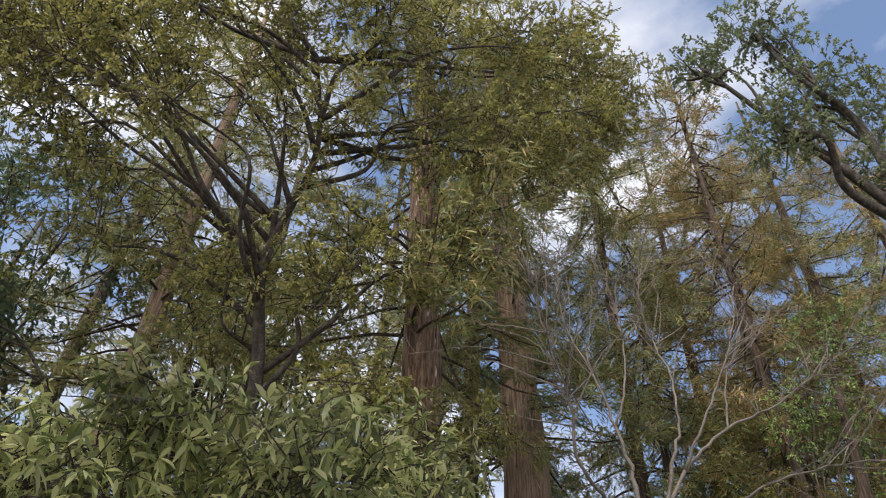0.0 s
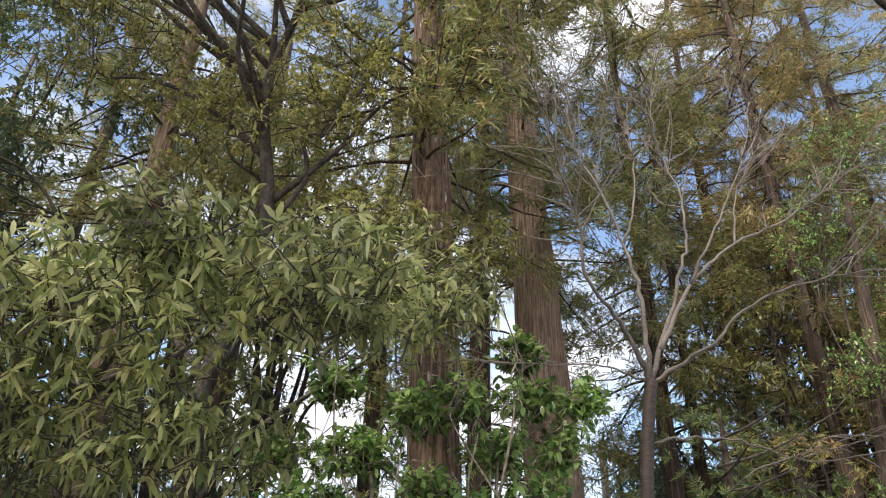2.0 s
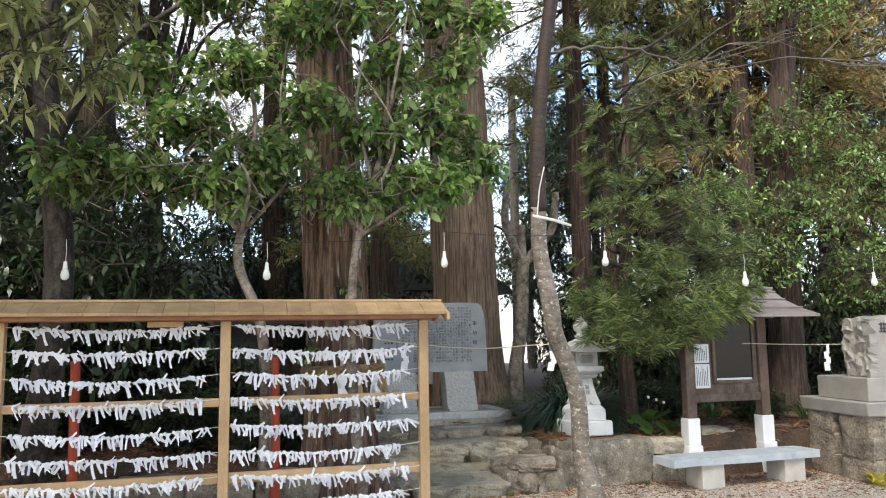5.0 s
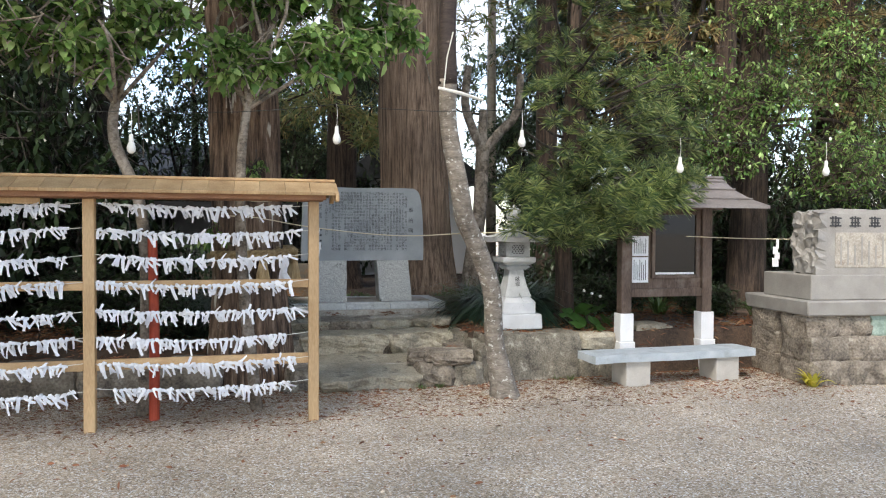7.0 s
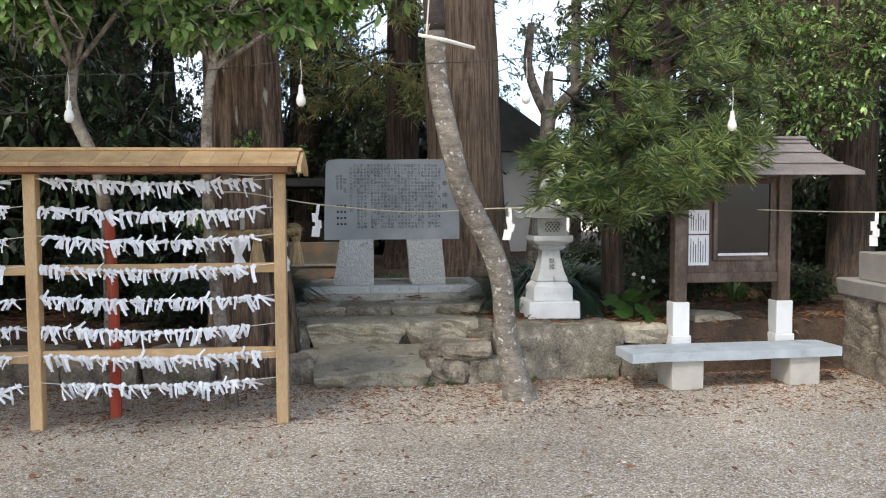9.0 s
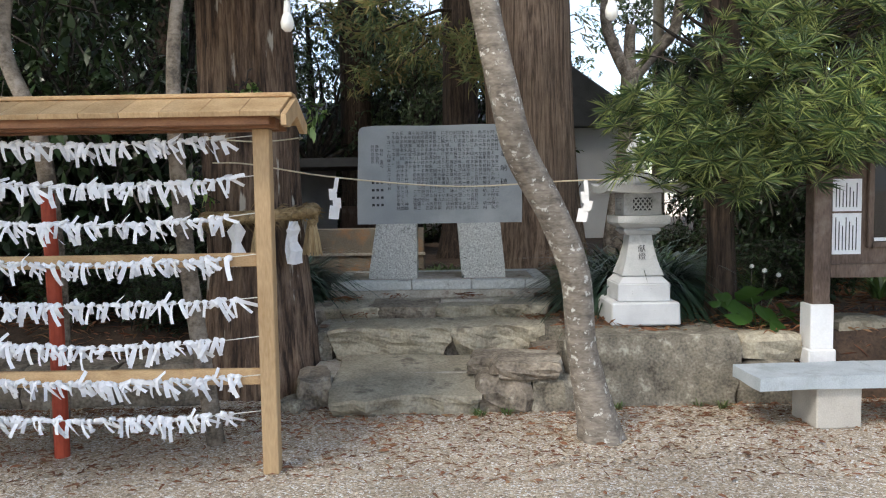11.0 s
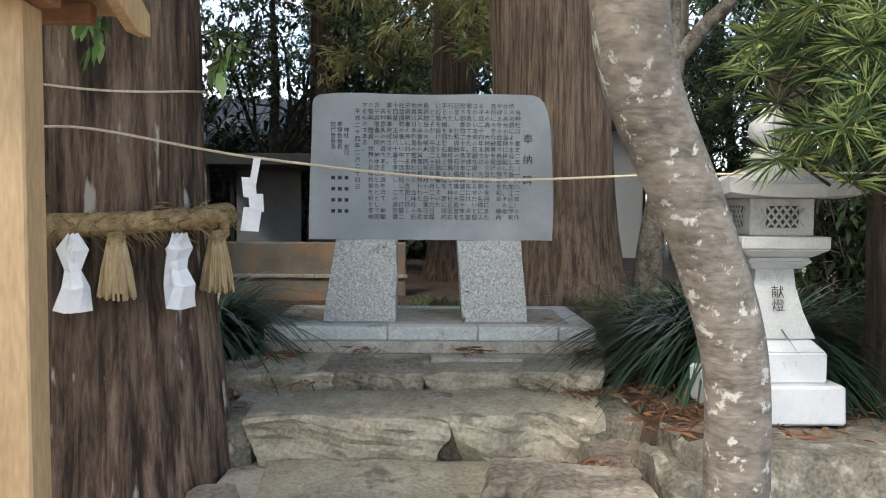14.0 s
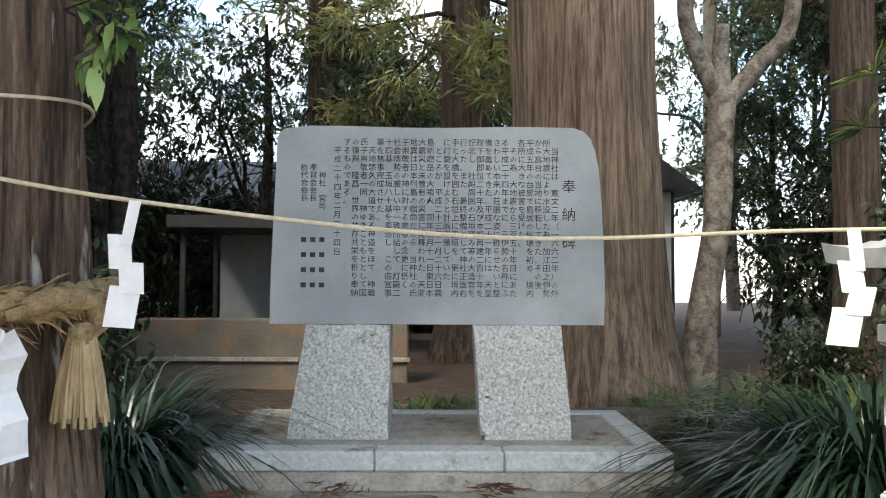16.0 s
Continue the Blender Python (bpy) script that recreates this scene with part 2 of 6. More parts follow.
M["white_string"] = surface("white_string", (0.6, 0.58, 0.52), (0.78, 0.76, 0.7), 0.85, 60, 1, 0.3, 300, distance=0.002)
M["straw"] = surface("straw", (0.17, 0.11, 0.05), (0.47, 0.34, 0.18), 0.85, 25, 1, 0.6, 120, distance=0.006)
M["tassel"] = surface("tassel", (0.3, 0.21, 0.11), (0.56, 0.43, 0.25), 0.8, 40, 0.15, 0.6, 140, distance=0.004)
M["stele_stone"] = surface("stele_stone", (0.27, 0.29, 0.3), (0.4, 0.42, 0.43), 0.72, 3, 1, 0.08, 220, stain=(0.47, 0.49, 0.5), stain_scale=1.6, stain_at=(0.5, 0.8), distance=0.002)
M["stele_edge"] = surface("stele_edge", (0.3, 0.31, 0.3), (0.5, 0.5, 0.47), 0.9, 14, 1, 0.8, 70, distance=0.01)
M["granite"] = surface("granite", (0.2, 0.2, 0.19), (0.78, 0.78, 0.74), 0.85, 70, 1, 0.45, 160, stain=(0.08, 0.085, 0.07), stain_scale=16, stain_at=(0.62, 0.7), distance=0.005)
M["plinth_stone"] = surface("plinth_stone", (0.42, 0.43, 0.42), (0.68, 0.69, 0.67), 0.85, 40, 1, 0.3, 120, stain=(0.14, 0.13, 0.11), stain_scale=4, stain_at=(0.58, 0.68), distance=0.004)
M["cement"] = surface("cement", (0.26, 0.23, 0.19), (0.54, 0.49, 0.42), 0.9, 8, 1, 0.8, 60, stain=(0.15, 0.09, 0.06), stain_scale=4, stain_at=(0.57, 0.68), distance=0.012)
M["rock"] = surface("rock", (0.075, 0.06, 0.047), (0.36, 0.305, 0.24), 0.9, 5, 1, 1.0, 38, stain=(0.42, 0.38, 0.31), stain_scale=6, stain_at=(0.58, 0.68), per_object=0.15, distance=0.03)
M["rock_tan"] = surface("rock_tan", (0.2, 0.17, 0.125), (0.5, 0.45, 0.345), 0.9, 4, 1, 0.8, 48, stain=(0.17, 0.145, 0.115), stain_scale=4.5, stain_at=(0.56, 0.66), per_object=0.12, distance=0.022)
M["rock_lichen"] = surface("rock_lichen", (0.075, 0.065, 0.05), (0.31, 0.275, 0.215), 0.9, 7, 1, 0.9, 55, stain=(0.46, 0.44, 0.36), stain_scale=7, stain_at=(0.57, 0.68), per_object=0.15, distance=0.022)
M["rock_green"] = surface("rock_green", (0.22, 0.3, 0.25), (0.42, 0.5, 0.43), 0.85, 5, 1, 0.5, 45, distance=0.02)
M["monument_stone"] = surface("monument_stone", (0.24, 0.22, 0.2), (0.36, 0.34, 0.31), 0.7, 5, 1, 0.2, 120, distance=0.004)
M["lantern_stone"] = surface("lantern_stone", (0.5, 0.51, 0.53), (0.66, 0.67, 0.685), 0.78, 6, 1, 0.15, 150, stain=(0.38, 0.39, 0.39), stain_scale=3, stain_at=(0.58, 0.75), distance=0.004)
M["lantern_aged"] = surface("lantern_aged", (0.36, 0.37, 0.375), (0.56, 0.57, 0.57), 0.85, 6, 1, 0.25, 130, stain=(0.26, 0.27, 0.25), stain_scale=5, distance=0.004)
M["ink"] = surface("ink", (0.02, 0.02, 0.022), (0.06, 0.06, 0.065), 0.8, 8, 1, 0.0, 60)
M["black"] = surface("black", (0.012, 0.012, 0.013), (0.03, 0.03, 0.032), 0.5, 8, 1, 0.1, 60)
M["white_paint"] = surface("white_paint", (0.74, 0.74, 0.75), (0.84, 0.84, 0.85), 0.5, 5, 1, 0.05, 60, stain=(0.6, 0.59, 0.56), stain_scale=4, stain_at=(0.6, 0.8))
M["plaster"] = surface("plaster", (0.7, 0.71, 0.74), (0.82, 0.83, 0.85), 0.8, 1.5, 1, 0.1, 40)
M["bench_stone"] = surface("bench_stone", (0.32, 0.36, 0.39), (0.5, 0.54, 0.57), 0.7, 5, 1, 0.2, 110, stain=(0.25, 0.27, 0.27), stain_scale=3, distance=0.004)
M["bench_foot"] = surface("bench_foot", (0.38, 0.35, 0.31), (0.56, 0.53, 0.48), 0.85, 6, 1, 0.3, 100, distance=0.005)
M["roof_tile"] = surface("roof_tile", (0.035, 0.037, 0.042), (0.08, 0.085, 0.09), 0.65, 3, 1, 0.2, 40)
M["mesh_panel"] = surface("mesh_panel", (0.2, 0.21, 0.22), (0.3, 0.31, 0.32), 0.7, 4, 1, 0.5, 60)
M["rust_wall"] = surface("rust_wall", (0.14, 0.115, 0.088), (0.25, 0.22, 0.172), 0.9, 3, 1, 0.3, 50, stain=(0.34, 0.17, 0.07), stain_scale=1.6, stain_at=(0.5, 0.65))
M["bulb"] = surface("bulb", (0.78, 0.77, 0.72), (0.86, 0.85, 0.8), 0.25, 10, 1, 0.0, 20)
M["cable"] = surface("cable", (0.015, 0.018, 0.015), (0.035, 0.04, 0.035), 0.6, 10, 1, 0.0, 20)
M["cedar_bark"] = bark_material("cedar_bark", (0.115, 0.072, 0.049), (0.255, 0.18, 0.128), (0.034, 0.021, 0.015), 17, 1.1, pale=(0.5, 0.46, 0.4), bump=1.0)
M["cedar_bark_plain"] = bark_material("cedar_bark_plain", (0.165, 0.112, 0.077), (0.3, 0.215, 0.155), (0.075, 0.05, 0.035), 30, 0.9, bump=0.8)
# bark darkened well below the near cedars: canopy shade is in this colour
M["shaded_bark"] = bark_material("shaded_bark", (0.045, 0.029, 0.021), (0.105, 0.072, 0.052), (0.014, 0.01, 0.007))
M["grey_bark"] = bark_material("grey_bark", (0.2, 0.165, 0.13), (0.36, 0.31, 0.26), (0.09, 0.075, 0.06), 10, 8, bump=0.4)
M["dark_bark"] = bark_material("dark_bark", (0.034, 0.028, 0.023), (0.085, 0.07, 0.06), (0.014, 0.012, 0.01), 12, 6, bump=0.5)
M["cherry_bark"] = surface("cherry_bark", (0.1, 0.082, 0.066), (0.33, 0.285, 0.235), 0.78, 7, 2.6, 0.7, 30, stain=(0.6, 0.58, 0.53), stain_scale=21, stain_at=(0.575, 0.63), distance=0.012)
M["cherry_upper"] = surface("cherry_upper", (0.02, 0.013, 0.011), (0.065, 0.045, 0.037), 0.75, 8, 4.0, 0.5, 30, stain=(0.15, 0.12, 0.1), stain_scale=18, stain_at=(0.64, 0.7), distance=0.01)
M["twig"] = surface("twig", (0.045, 0.036, 0.03), (0.2, 0.172, 0.15), 0.8, 3, 1, 0.2, 50)
M["leaf_oak"] = leaf_material("leaf_oak", [(0.06, 0.095, 0.03), (0.2, 0.235, 0.085), (0.4, 0.42, 0.19), (0.08, 0.12, 0.045), (0.5, 0.5, 0.27), (0.22, 0.26, 0.095), (0.12, 0.16, 0.055)], 0.4, 0.4)
M["leaf_yellow"] = leaf_material("leaf_yellow", [(0.08, 0.1, 0.03), (0.22, 0.23, 0.055), (0.1, 0.12, 0.04), (0.34, 0.32, 0.12), (0.14, 0.16, 0.06)], 0.42, 0.42)
M["leaf_bright"] = leaf_material("leaf_bright", [(0.055, 0.116, 0.037), (0.159, 0.281, 0.076), (0.354, 0.476, 0.183), (0.098, 0.189, 0.055), (0.063, 0.134, 0.041)], 0.22, 0.38)
M["leaf_grey"] = leaf_material("leaf_grey", [(0.07, 0.1, 0.055), (0.11, 0.145, 0.075), (0.16, 0.19, 0.1), (0.09, 0.12, 0.06)], 0.45, 0.35)
# bush leaves near black, with the deep shade they stand in mixed into the green
M["leaf_shaded"] = leaf_material("leaf_shaded", [(0.014, 0.03, 0.013), (0.028, 0.055, 0.02), (0.052, 0.085, 0.033), (0.018, 0.038, 0.017)], 0.38, 0.22)
M["leaf_far"] = leaf_material("leaf_far", [(0.04, 0.07, 0.036), (0.065, 0.1, 0.05), (0.1, 0.14, 0.07), (0.05, 0.085, 0.045)], 0.5, 0.35)
M["needle_cedar"] = leaf_material("needle_cedar", [(0.136, 0.166, 0.062), (0.205, 0.224, 0.082), (0.31, 0.233, 0.098), (0.166, 0.214, 0.078), (0.116, 0.166, 0.078)], 0.7, 0.25)
M["needle_rust"] = leaf_material("needle_rust", [(0.299, 0.194, 0.083), (0.209, 0.194, 0.075), (0.359, 0.239, 0.105), (0.164, 0.194, 0.075), (0.135, 0.164, 0.067)], 0.7, 0.3)
M["needle_pine"] = leaf_material("needle_pine", [(0.052, 0.102, 0.043), (0.145, 0.215, 0.072), (0.435, 0.493, 0.181), (0.09, 0.152, 0.058), (0.046, 0.087, 0.041)], 0.33, 0.32)
M["strap"] = leaf_material("strap", [(0.016, 0.035, 0.023), (0.025, 0.051, 0.033), (0.042, 0.075, 0.044), (0.019, 0.042, 0.027)], 0.3, 0.1)
M["strap_light"] = leaf_material("strap_light", [(0.08, 0.15, 0.04), (0.13, 0.21, 0.06), (0.05, 0.1, 0.03), (0.2, 0.19, 0.09)], 0.4, 0.3)
M["round_leaf"] = leaf_material("round_leaf", [(0.035, 0.09, 0.02), (0.06, 0.13, 0.03), (0.045, 0.105, 0.024)], 0.3, 0.2)
M["yellow_leaf"] = leaf_material("yellow_leaf", [(0.55, 0.5, 0.05), (0.65, 0.58, 0.1), (0.4, 0.42, 0.06)], 0.5, 0.3)


def glass_material():
    m = bpy.data.materials.new("dark_glass")
    m.use_nodes = True
    p = m.node_tree.nodes["Principled BSDF"]
    p.inputs["Base Color"].default_value = (0.006, 0.007, 0.008, 1)
    p.inputs["Roughness"].default_value, p.inputs["IOR"].default_value = 0.04, 1.42
    return m


M["glass"] = glass_material()


# ---- builders ----
def thing(name, at, label, category, group="", kind="", rz=0.0):
    e = new(name)
    e.empty_display_size = 0.2
    e.matrix_world = pose(*at, 0, 0, rz)
    return tagged(e, label, category, group, kind)


def part(name, bm, material, parent, label="", smooth=False):
    """Links a bmesh, or a mesh, as one object under a thing or a part."""
    me = bm
    if isinstance(bm, bmesh.types.BMesh):
        me = bpy.data.meshes.new(name)
        bm.normal_update()
        bm.to_mesh(me)
        bm.free()
    if not me.materials:
        me.materials.append(M[material])
    if smooth:
        me.polygons.foreach_set("use_smooth", [True] * len(me.polygons))
    ob = new(name, me)
    ob.parent = parent
    return tagged(ob, label)


def box(bm, lo, hi, bevel=0.0, m=None):
    """A bevelled block between two corners."""
    r = bmesh.ops.create_cube(bm, size=1)
    vs = r["verts"]
    size, mid = Vector(hi) - Vector(lo), (Vector(hi) + Vector(lo)) / 2
    for v in vs:
        v.co = Vector((v.co.x * size.x, v.co.y * size.y, v.co.z * size.z)) + mid
        if m is not None:
            v.co = m @ v.co
    if bevel:
        es = list({e for v in vs for e in v.link_edges})
        bmesh.ops.bevel(bm, geom=es, offset=bevel, segments=1, affect="EDGES")
    return bm


def block(lo, hi, bevel=0.004, m=None):
    return box(bmesh.new(), lo, hi, bevel, m)


def frustum(bm, z0, half0, z1, half1, cx=0, cy=0):
    """A square frustum, half sizes (x, y) at two heights."""
    vs = []
    for z, (hx, hy) in ((z0, half0), (z1, half1)):
        vs.append([bm.verts.new((cx + sx * hx, cy + sy * hy, z)) for sx, sy in ((-1, -1), (1, -1), (1, 1), (-1, 1))])
    a, b = vs
    bm.faces.new(a[::-1]), bm.faces.new(b)
    for k in range(4):
        bm.faces.new((a[k], a[(k + 1) % 4], b[(k + 1) % 4], b[k]))
    return bm


def soften(bm, offset, segments=1):
    bmesh.ops.bevel(bm, geom=bm.edges[:], offset=offset, segments=segments, affect="EDGES")
    return bm


def spline(points, steps):
    """Catmull-Rom through control points."""
    p = [Vector(q) for q in points]
    p = [p[0] * 2 - p[1]] + p + [p[-1] * 2 - p[-2]]
    out = []
    for k in range(1, len(p) - 2):
        for s in range(steps):
            t = s / steps
            a, b, c, d = p[k - 1], p[k], p[k + 1], p[k + 2]
            out.append(0.5 * (2 * b + (c - a) * t + (2 * a - 5 * b + 4 * c - d) * t * t + (3 * b - a - 3 * c + d) * t ** 3))
    out.append(p[-2])
    return out


def tube(bm, points, radii, sides=8, wobble=0.0, ridges=0, seed=0.0):
    """A tapering tube; wobble and ridges shape its skin."""
    rings = []
    n = len(points)
    side = Vector((1, 0.13, 0.02))
    for k, c in enumerate(points):
        ahead = (points[min(k + 1, n - 1)] - points[max(k - 1, 0)]).normalized()
        side = (side - ahead * side.dot(ahead)).normalized()
        other = ahead.cross(side)
        f = k / max(n - 1, 1) * (len(radii) - 1)
        i = min(int(f), len(radii) - 2)
        r = radii[i] + (radii[i + 1] - radii[i]) * (f - i)
        ring = []
        for s in range(sides):
            a = 2 * math.pi * s / sides
            d = side * math.cos(a) + other * math.sin(a)
            w = 1.0
            if wobble:
                w += wobble * noise.noise(Vector((d.x * 1.4, d.y * 1.4, c.z * 0.7 + seed)))
            if ridges:
                w += ridges * 0.01 * noise.noise(Vector((math.cos(a) * 9 + seed, math.sin(a) * 9, c.z * 0.9)))
                if sides > 60:
                    w += ridges * 0.011 * abs(noise.noise(Vector((math.cos(a) * 21 + seed, math.sin(a) * 21, c.z * 0.5)))) - ridges * 0.006 * max(0.0, noise.noise(Vector((math.cos(a) * 34, math.sin(a) * 34 + seed, c.z * 1.3))))
            ring.append(bm.verts.new(c + d * (r * w)))
        rings.append(ring)
    for a, b in zip(rings, rings[1:]):
        for s in range(sides):
            bm.faces.new((a[s], a[(s + 1) % sides], b[(s + 1) % sides], b[s]))
    if sides > 2:
        bm.faces.new(rings[0][::-1]), bm.faces.new(rings[-1])
    return bm


def fast_mesh(name, verts, faces, material):
    """A mesh from arrays; all faces have the same number of corners."""
    me = bpy.data.meshes.new(name)
    verts, faces = np.asarray(verts, np.float32).reshape(-1, 3), np.asarray(faces, np.int32)
    k = faces.shape[1]
    me.vertices.add(len(verts)), me.loops.add(faces.size), me.polygons.add(len(faces))
    me.vertices.foreach_set("co", verts.ravel())
    me.loops.foreach_set("vertex_index", faces.ravel())
    me.polygons.foreach_set("loop_start", np.arange(len(faces), dtype=np.int32) * k)
    me.update(calc_edges=True)
    me.materials.append(M[material])
    return me


def unit(a):
    return a / np.maximum(np.linalg.norm(a, axis=-1, keepdims=True), 1e-9)


def leaf_mesh(name, rng, at, way, length, width, droop, material):
    """Folded, drooping leaves: six corners and four triangles each."""
    at, way = np.asarray(at, float), unit(np.asarray(way, float))
    n = len(at)
    length, width = np.broadcast_to(length, n)[:, None], np.broadcast_to(width, n)[:, None]
    side = unit(np.cross(way, np.array([0, 0, 1.0])) + rng.normal(0, 0.35, (n, 3)))
    side = unit(side - way * (side * way).sum(1, keepdims=True))
    up = np.cross(side, way)
    down = np.array([0, 0, -1.0]) * droop
    a1, a2 = at + way * length * 0.38 + down * length * 0.12, at + way * length * 0.72 + down * length * 0.42
    tip = at + way * length + down * length * 0.9
    lift = up * width * 0.16
    v = np.stack([at, a1 + side * width / 2 + lift, a1 - side * width / 2 + lift, a2 + side * width * 0.4 + lift, a2 - side * width * 0.4 + lift, tip], 1)
    f = np.array([[0, 1, 2], [1, 3, 2], [2, 3, 4], [3, 5, 4]])
    faces = (np.arange(n)[:, None, None] * 6 + f).reshape(-1, 3)
    return fast_mesh(name, v, faces, material)


def needle_mesh(name, rng, at, way, length, width, material):
    """Thin needles: one folded pair of triangles each."""
    at, way = np.asarray(at, float), unit(np.asarray(way, float))
    n = len(at)
    length, width = np.broadcast_to(length, n)[:, None], np.broadcast_to(width, n)[:, None]
    side = unit(np.cross(way, rng.normal(0, 1, (n, 3))))
    mid = at + way * length * 0.55
    sag = np.array([0, 0, -0.12]) * length
    v = np.stack([at, mid + side * width / 2, at + way * length + sag, mid - side * width / 2], 1)
    f = np.array([[0, 1, 2], [0, 2, 3]])
    return fast_mesh(name, v, (np.arange(n)[:, None, None] * 4 + f).reshape(-1, 3), material)


def blade_mesh(name, rng, at, way, length, width, bend, material, cuts=5):
    """Arching strap leaves as tapered ribbons with a fold."""
    at, way = np.asarray(at, float), unit(np.asarray(way, float))
    n = len(at)
    length, width = np.broadcast_to(length, n)[:, None], np.broadcast_to(width, n)[:, None]
    bend = np.broadcast_to(bend, n)[:, None]
    flat = way.copy()
    flat[:, 2] = 0
    flat = unit(flat)
    side = np.cross(flat, np.array([0, 0, 1.0]))
    rows = []
    for k in range(cuts + 1):
        t = k / cuts
        c = at + way * length * t + (flat * 0.35 - np.array([0, 0, 1.0])) * bend * length * t * t
        w = width * (1 - t ** 3) * (0.55 + 0.45 * min(1, 3 * t)) / 2
        rows += [c - side * w, c + side * w]
    v = np.stack(rows, 1)
    f = np.array([[2 * k, 2 * k + 1, 2 * k + 3, 2 * k + 2] for k in range(cuts)])
    return fast_mesh(name, v, (np.arange(n)[:, None, None] * (2 * cuts + 2) + f).reshape(-1, 4), material)


def rock(size, seed, rough=0.18, cuts=3, squash=3.0):
    """A rough-hewn stone: a subdivided block with an uneven skin."""
    bm = bmesh.new()
    bmesh.ops.create_cube(bm, size=2)
    bmesh.ops.subdivide_edges(bm, edges=bm.edges[:], cuts=cuts, use_grid_fill=True)
    for v in bm.verts:
        c = v.co
        k = (abs(c.x) ** squash + abs(c.y) ** squash + abs(c.z) ** squash) ** (1 / squash)
        c = c / k * (0.55 + 0.45 * k)
        o = Vector((seed * 7.3, seed * 3.1, seed * 5.7))
        d = noise.noise_vector(c * 0.9 + o) * rough + noise.noise_vector(c * 2.3 + o) * rough * 0.55 + noise.noise_vector(c * 5.1 + o) * rough * 0.25
        c = c + d
        v.co = Vector((c.x * size[0] / 2, c.y * size[1] / 2, c.z * size[2] / 2))
    return bm


# ---- ground ----
def bed_height(x, y):
    """The planted bank behind the stone edge."""
    edge = 9.42 if x > 4.7 else (10.9 if x > 2.75 else 9.5)
    top = 0.5 if x > 2.75 else 0.42
    t = max(0.0, min(1.0, (y - edge) / (0.12 if x > 4.7 else 1.3)))
    h = -0.12 + (top + 0.12) * t * t * (3 - 2 * t)
    return h + 0.035 * noise.noise(Vector((x * 1.3, y * 1.3, 0))) * t + 0.012 * noise.noise(Vector((x * 6, y * 6, 2))) * t


bm = bmesh.new()
bmesh.ops.create_grid(bm, x_segments=80, y_segments=80, size=1)
for v in bm.verts:
    x, y = v.co.x, v.co.y
    v.co = Vector((4 + 1500 * x * abs(x) ** 3 + 30 * x, 5 + 1500 * y * abs(y) ** 3 + 30 * y, 0))
    v.co.z = 0.012 * noise.noise(Vector((v.co.x * 0.7, v.co.y * 0.7, 5))) if abs(v.co.x) < 40 and abs(v.co.y) < 40 else 0
ground = part("ground", bm, "gravel", None, smooth=True)
tagged(ground, "pale grey-brown gravel forecourt with scattered dead leaves", "ground", kind="structure")

bm = bmesh.new()
NX, NY = 150, 110
grid = [[None] * (NY + 1) for _ in range(NX + 1)]
for i in range(NX + 1):
    for j in range(NY + 1):
        u, w = i / NX, j / NY
        x, y = -14 + 34 * u, 9.35 + 3.2 * w + 26 * w ** 3
        grid[i][j] = bm.verts.new((x, y, bed_height(x, y)))
for i in range(NX):
    for j in range(NY):
        bm.faces.new((grid[i][j], grid[i + 1][j], grid[i + 1][j + 1], grid[i][j + 1]))
bank = part("planting_bank", bm, "soil", None, smooth=True)
tagged(bank, "raised bank of dark soil strewn with brown cedar litter", "soil bank", kind="structure")

rng = np.random.default_rng(11)
# loose pebbles on the gravel
n = 26000
px, py = rng.uniform(-0.8, 9.4, n), 3.2 + 6.1 * rng.random(n) ** 1.1
size = rng.uniform(0.005, 0.0125, n)
octa = np.array([[1, 0, 0], [-1, 0, 0], [0, 1, 0], [0, -1, 0], [0, 0, 0.6], [0, 0, -0.6]])
octf = np.array([[0, 2, 4], [2, 1, 4], [1, 3, 4], [3, 0, 4]])
ang = rng.uniform(0, 6.28, n)
ca, sa = np.cos(ang), np.sin(ang)
base = octa[None] * (size[:, None] * rng.uniform(0.7, 1.4, (n, 1)))[:, :, None] * rng.uniform(0.7, 1.3, (n, 1, 3))
rot = np.stack([base[..., 0] * ca[:, None] - base[..., 1] * sa[:, None], base[..., 0] * sa[:, None] + base[..., 1] * ca[:, None], base[..., 2]], -1)
rot += np.stack([px, py, np.full(n, 0.006)], -1)[:, None]
pebbles = part("pebbles", fast_mesh("pebbles", rot, (np.arange(n)[:, None, None] * 6 + octf).reshape(-1, 3), "pebble"), "pebble", None)
tagged(pebbles, "loose grey and tan pebbles lying on the gravel", "gravel", kind="stuff")

# brown litter on the bank and along its foot
n = 16000
lx, ly = rng.uniform(-4, 9, n), 9.0 + 5.0 * rng.random(n) ** 1.3
keep = np.array([bed_height(a, b) > 0.05 or (rng.random() < 0.04 and b < 9.6) for a, b in zip(lx, ly)])
lx, ly = lx[keep], ly[keep]
lz = np.array([max(bed_height(a, b), 0.0) + 0.012 for a, b in zip(lx, ly)])
way = np.stack([rng.normal(0, 1, len(lx)), rng.normal(0, 1, len(lx)), rng.normal(0.1, 0.25, len(lx))], -1)
litter = part("leaf_litter", needle_mesh("leaf_litter", rng, np.stack([lx, ly, lz], -1), way, rng.uniform(0.05, 0.16, len(lx)), rng.uniform(0.006, 0.02, len(lx)), "litter"), "litter", None)
tagged(litter, "rust-brown cedar needles and dead leaves on the soil", "leaf litter", kind="stuff")
n = 7000
nx, ny = rng.uniform(-1.5, 8.5, n), 9.4 - 1.5 * rng.random(n) ** 1.9
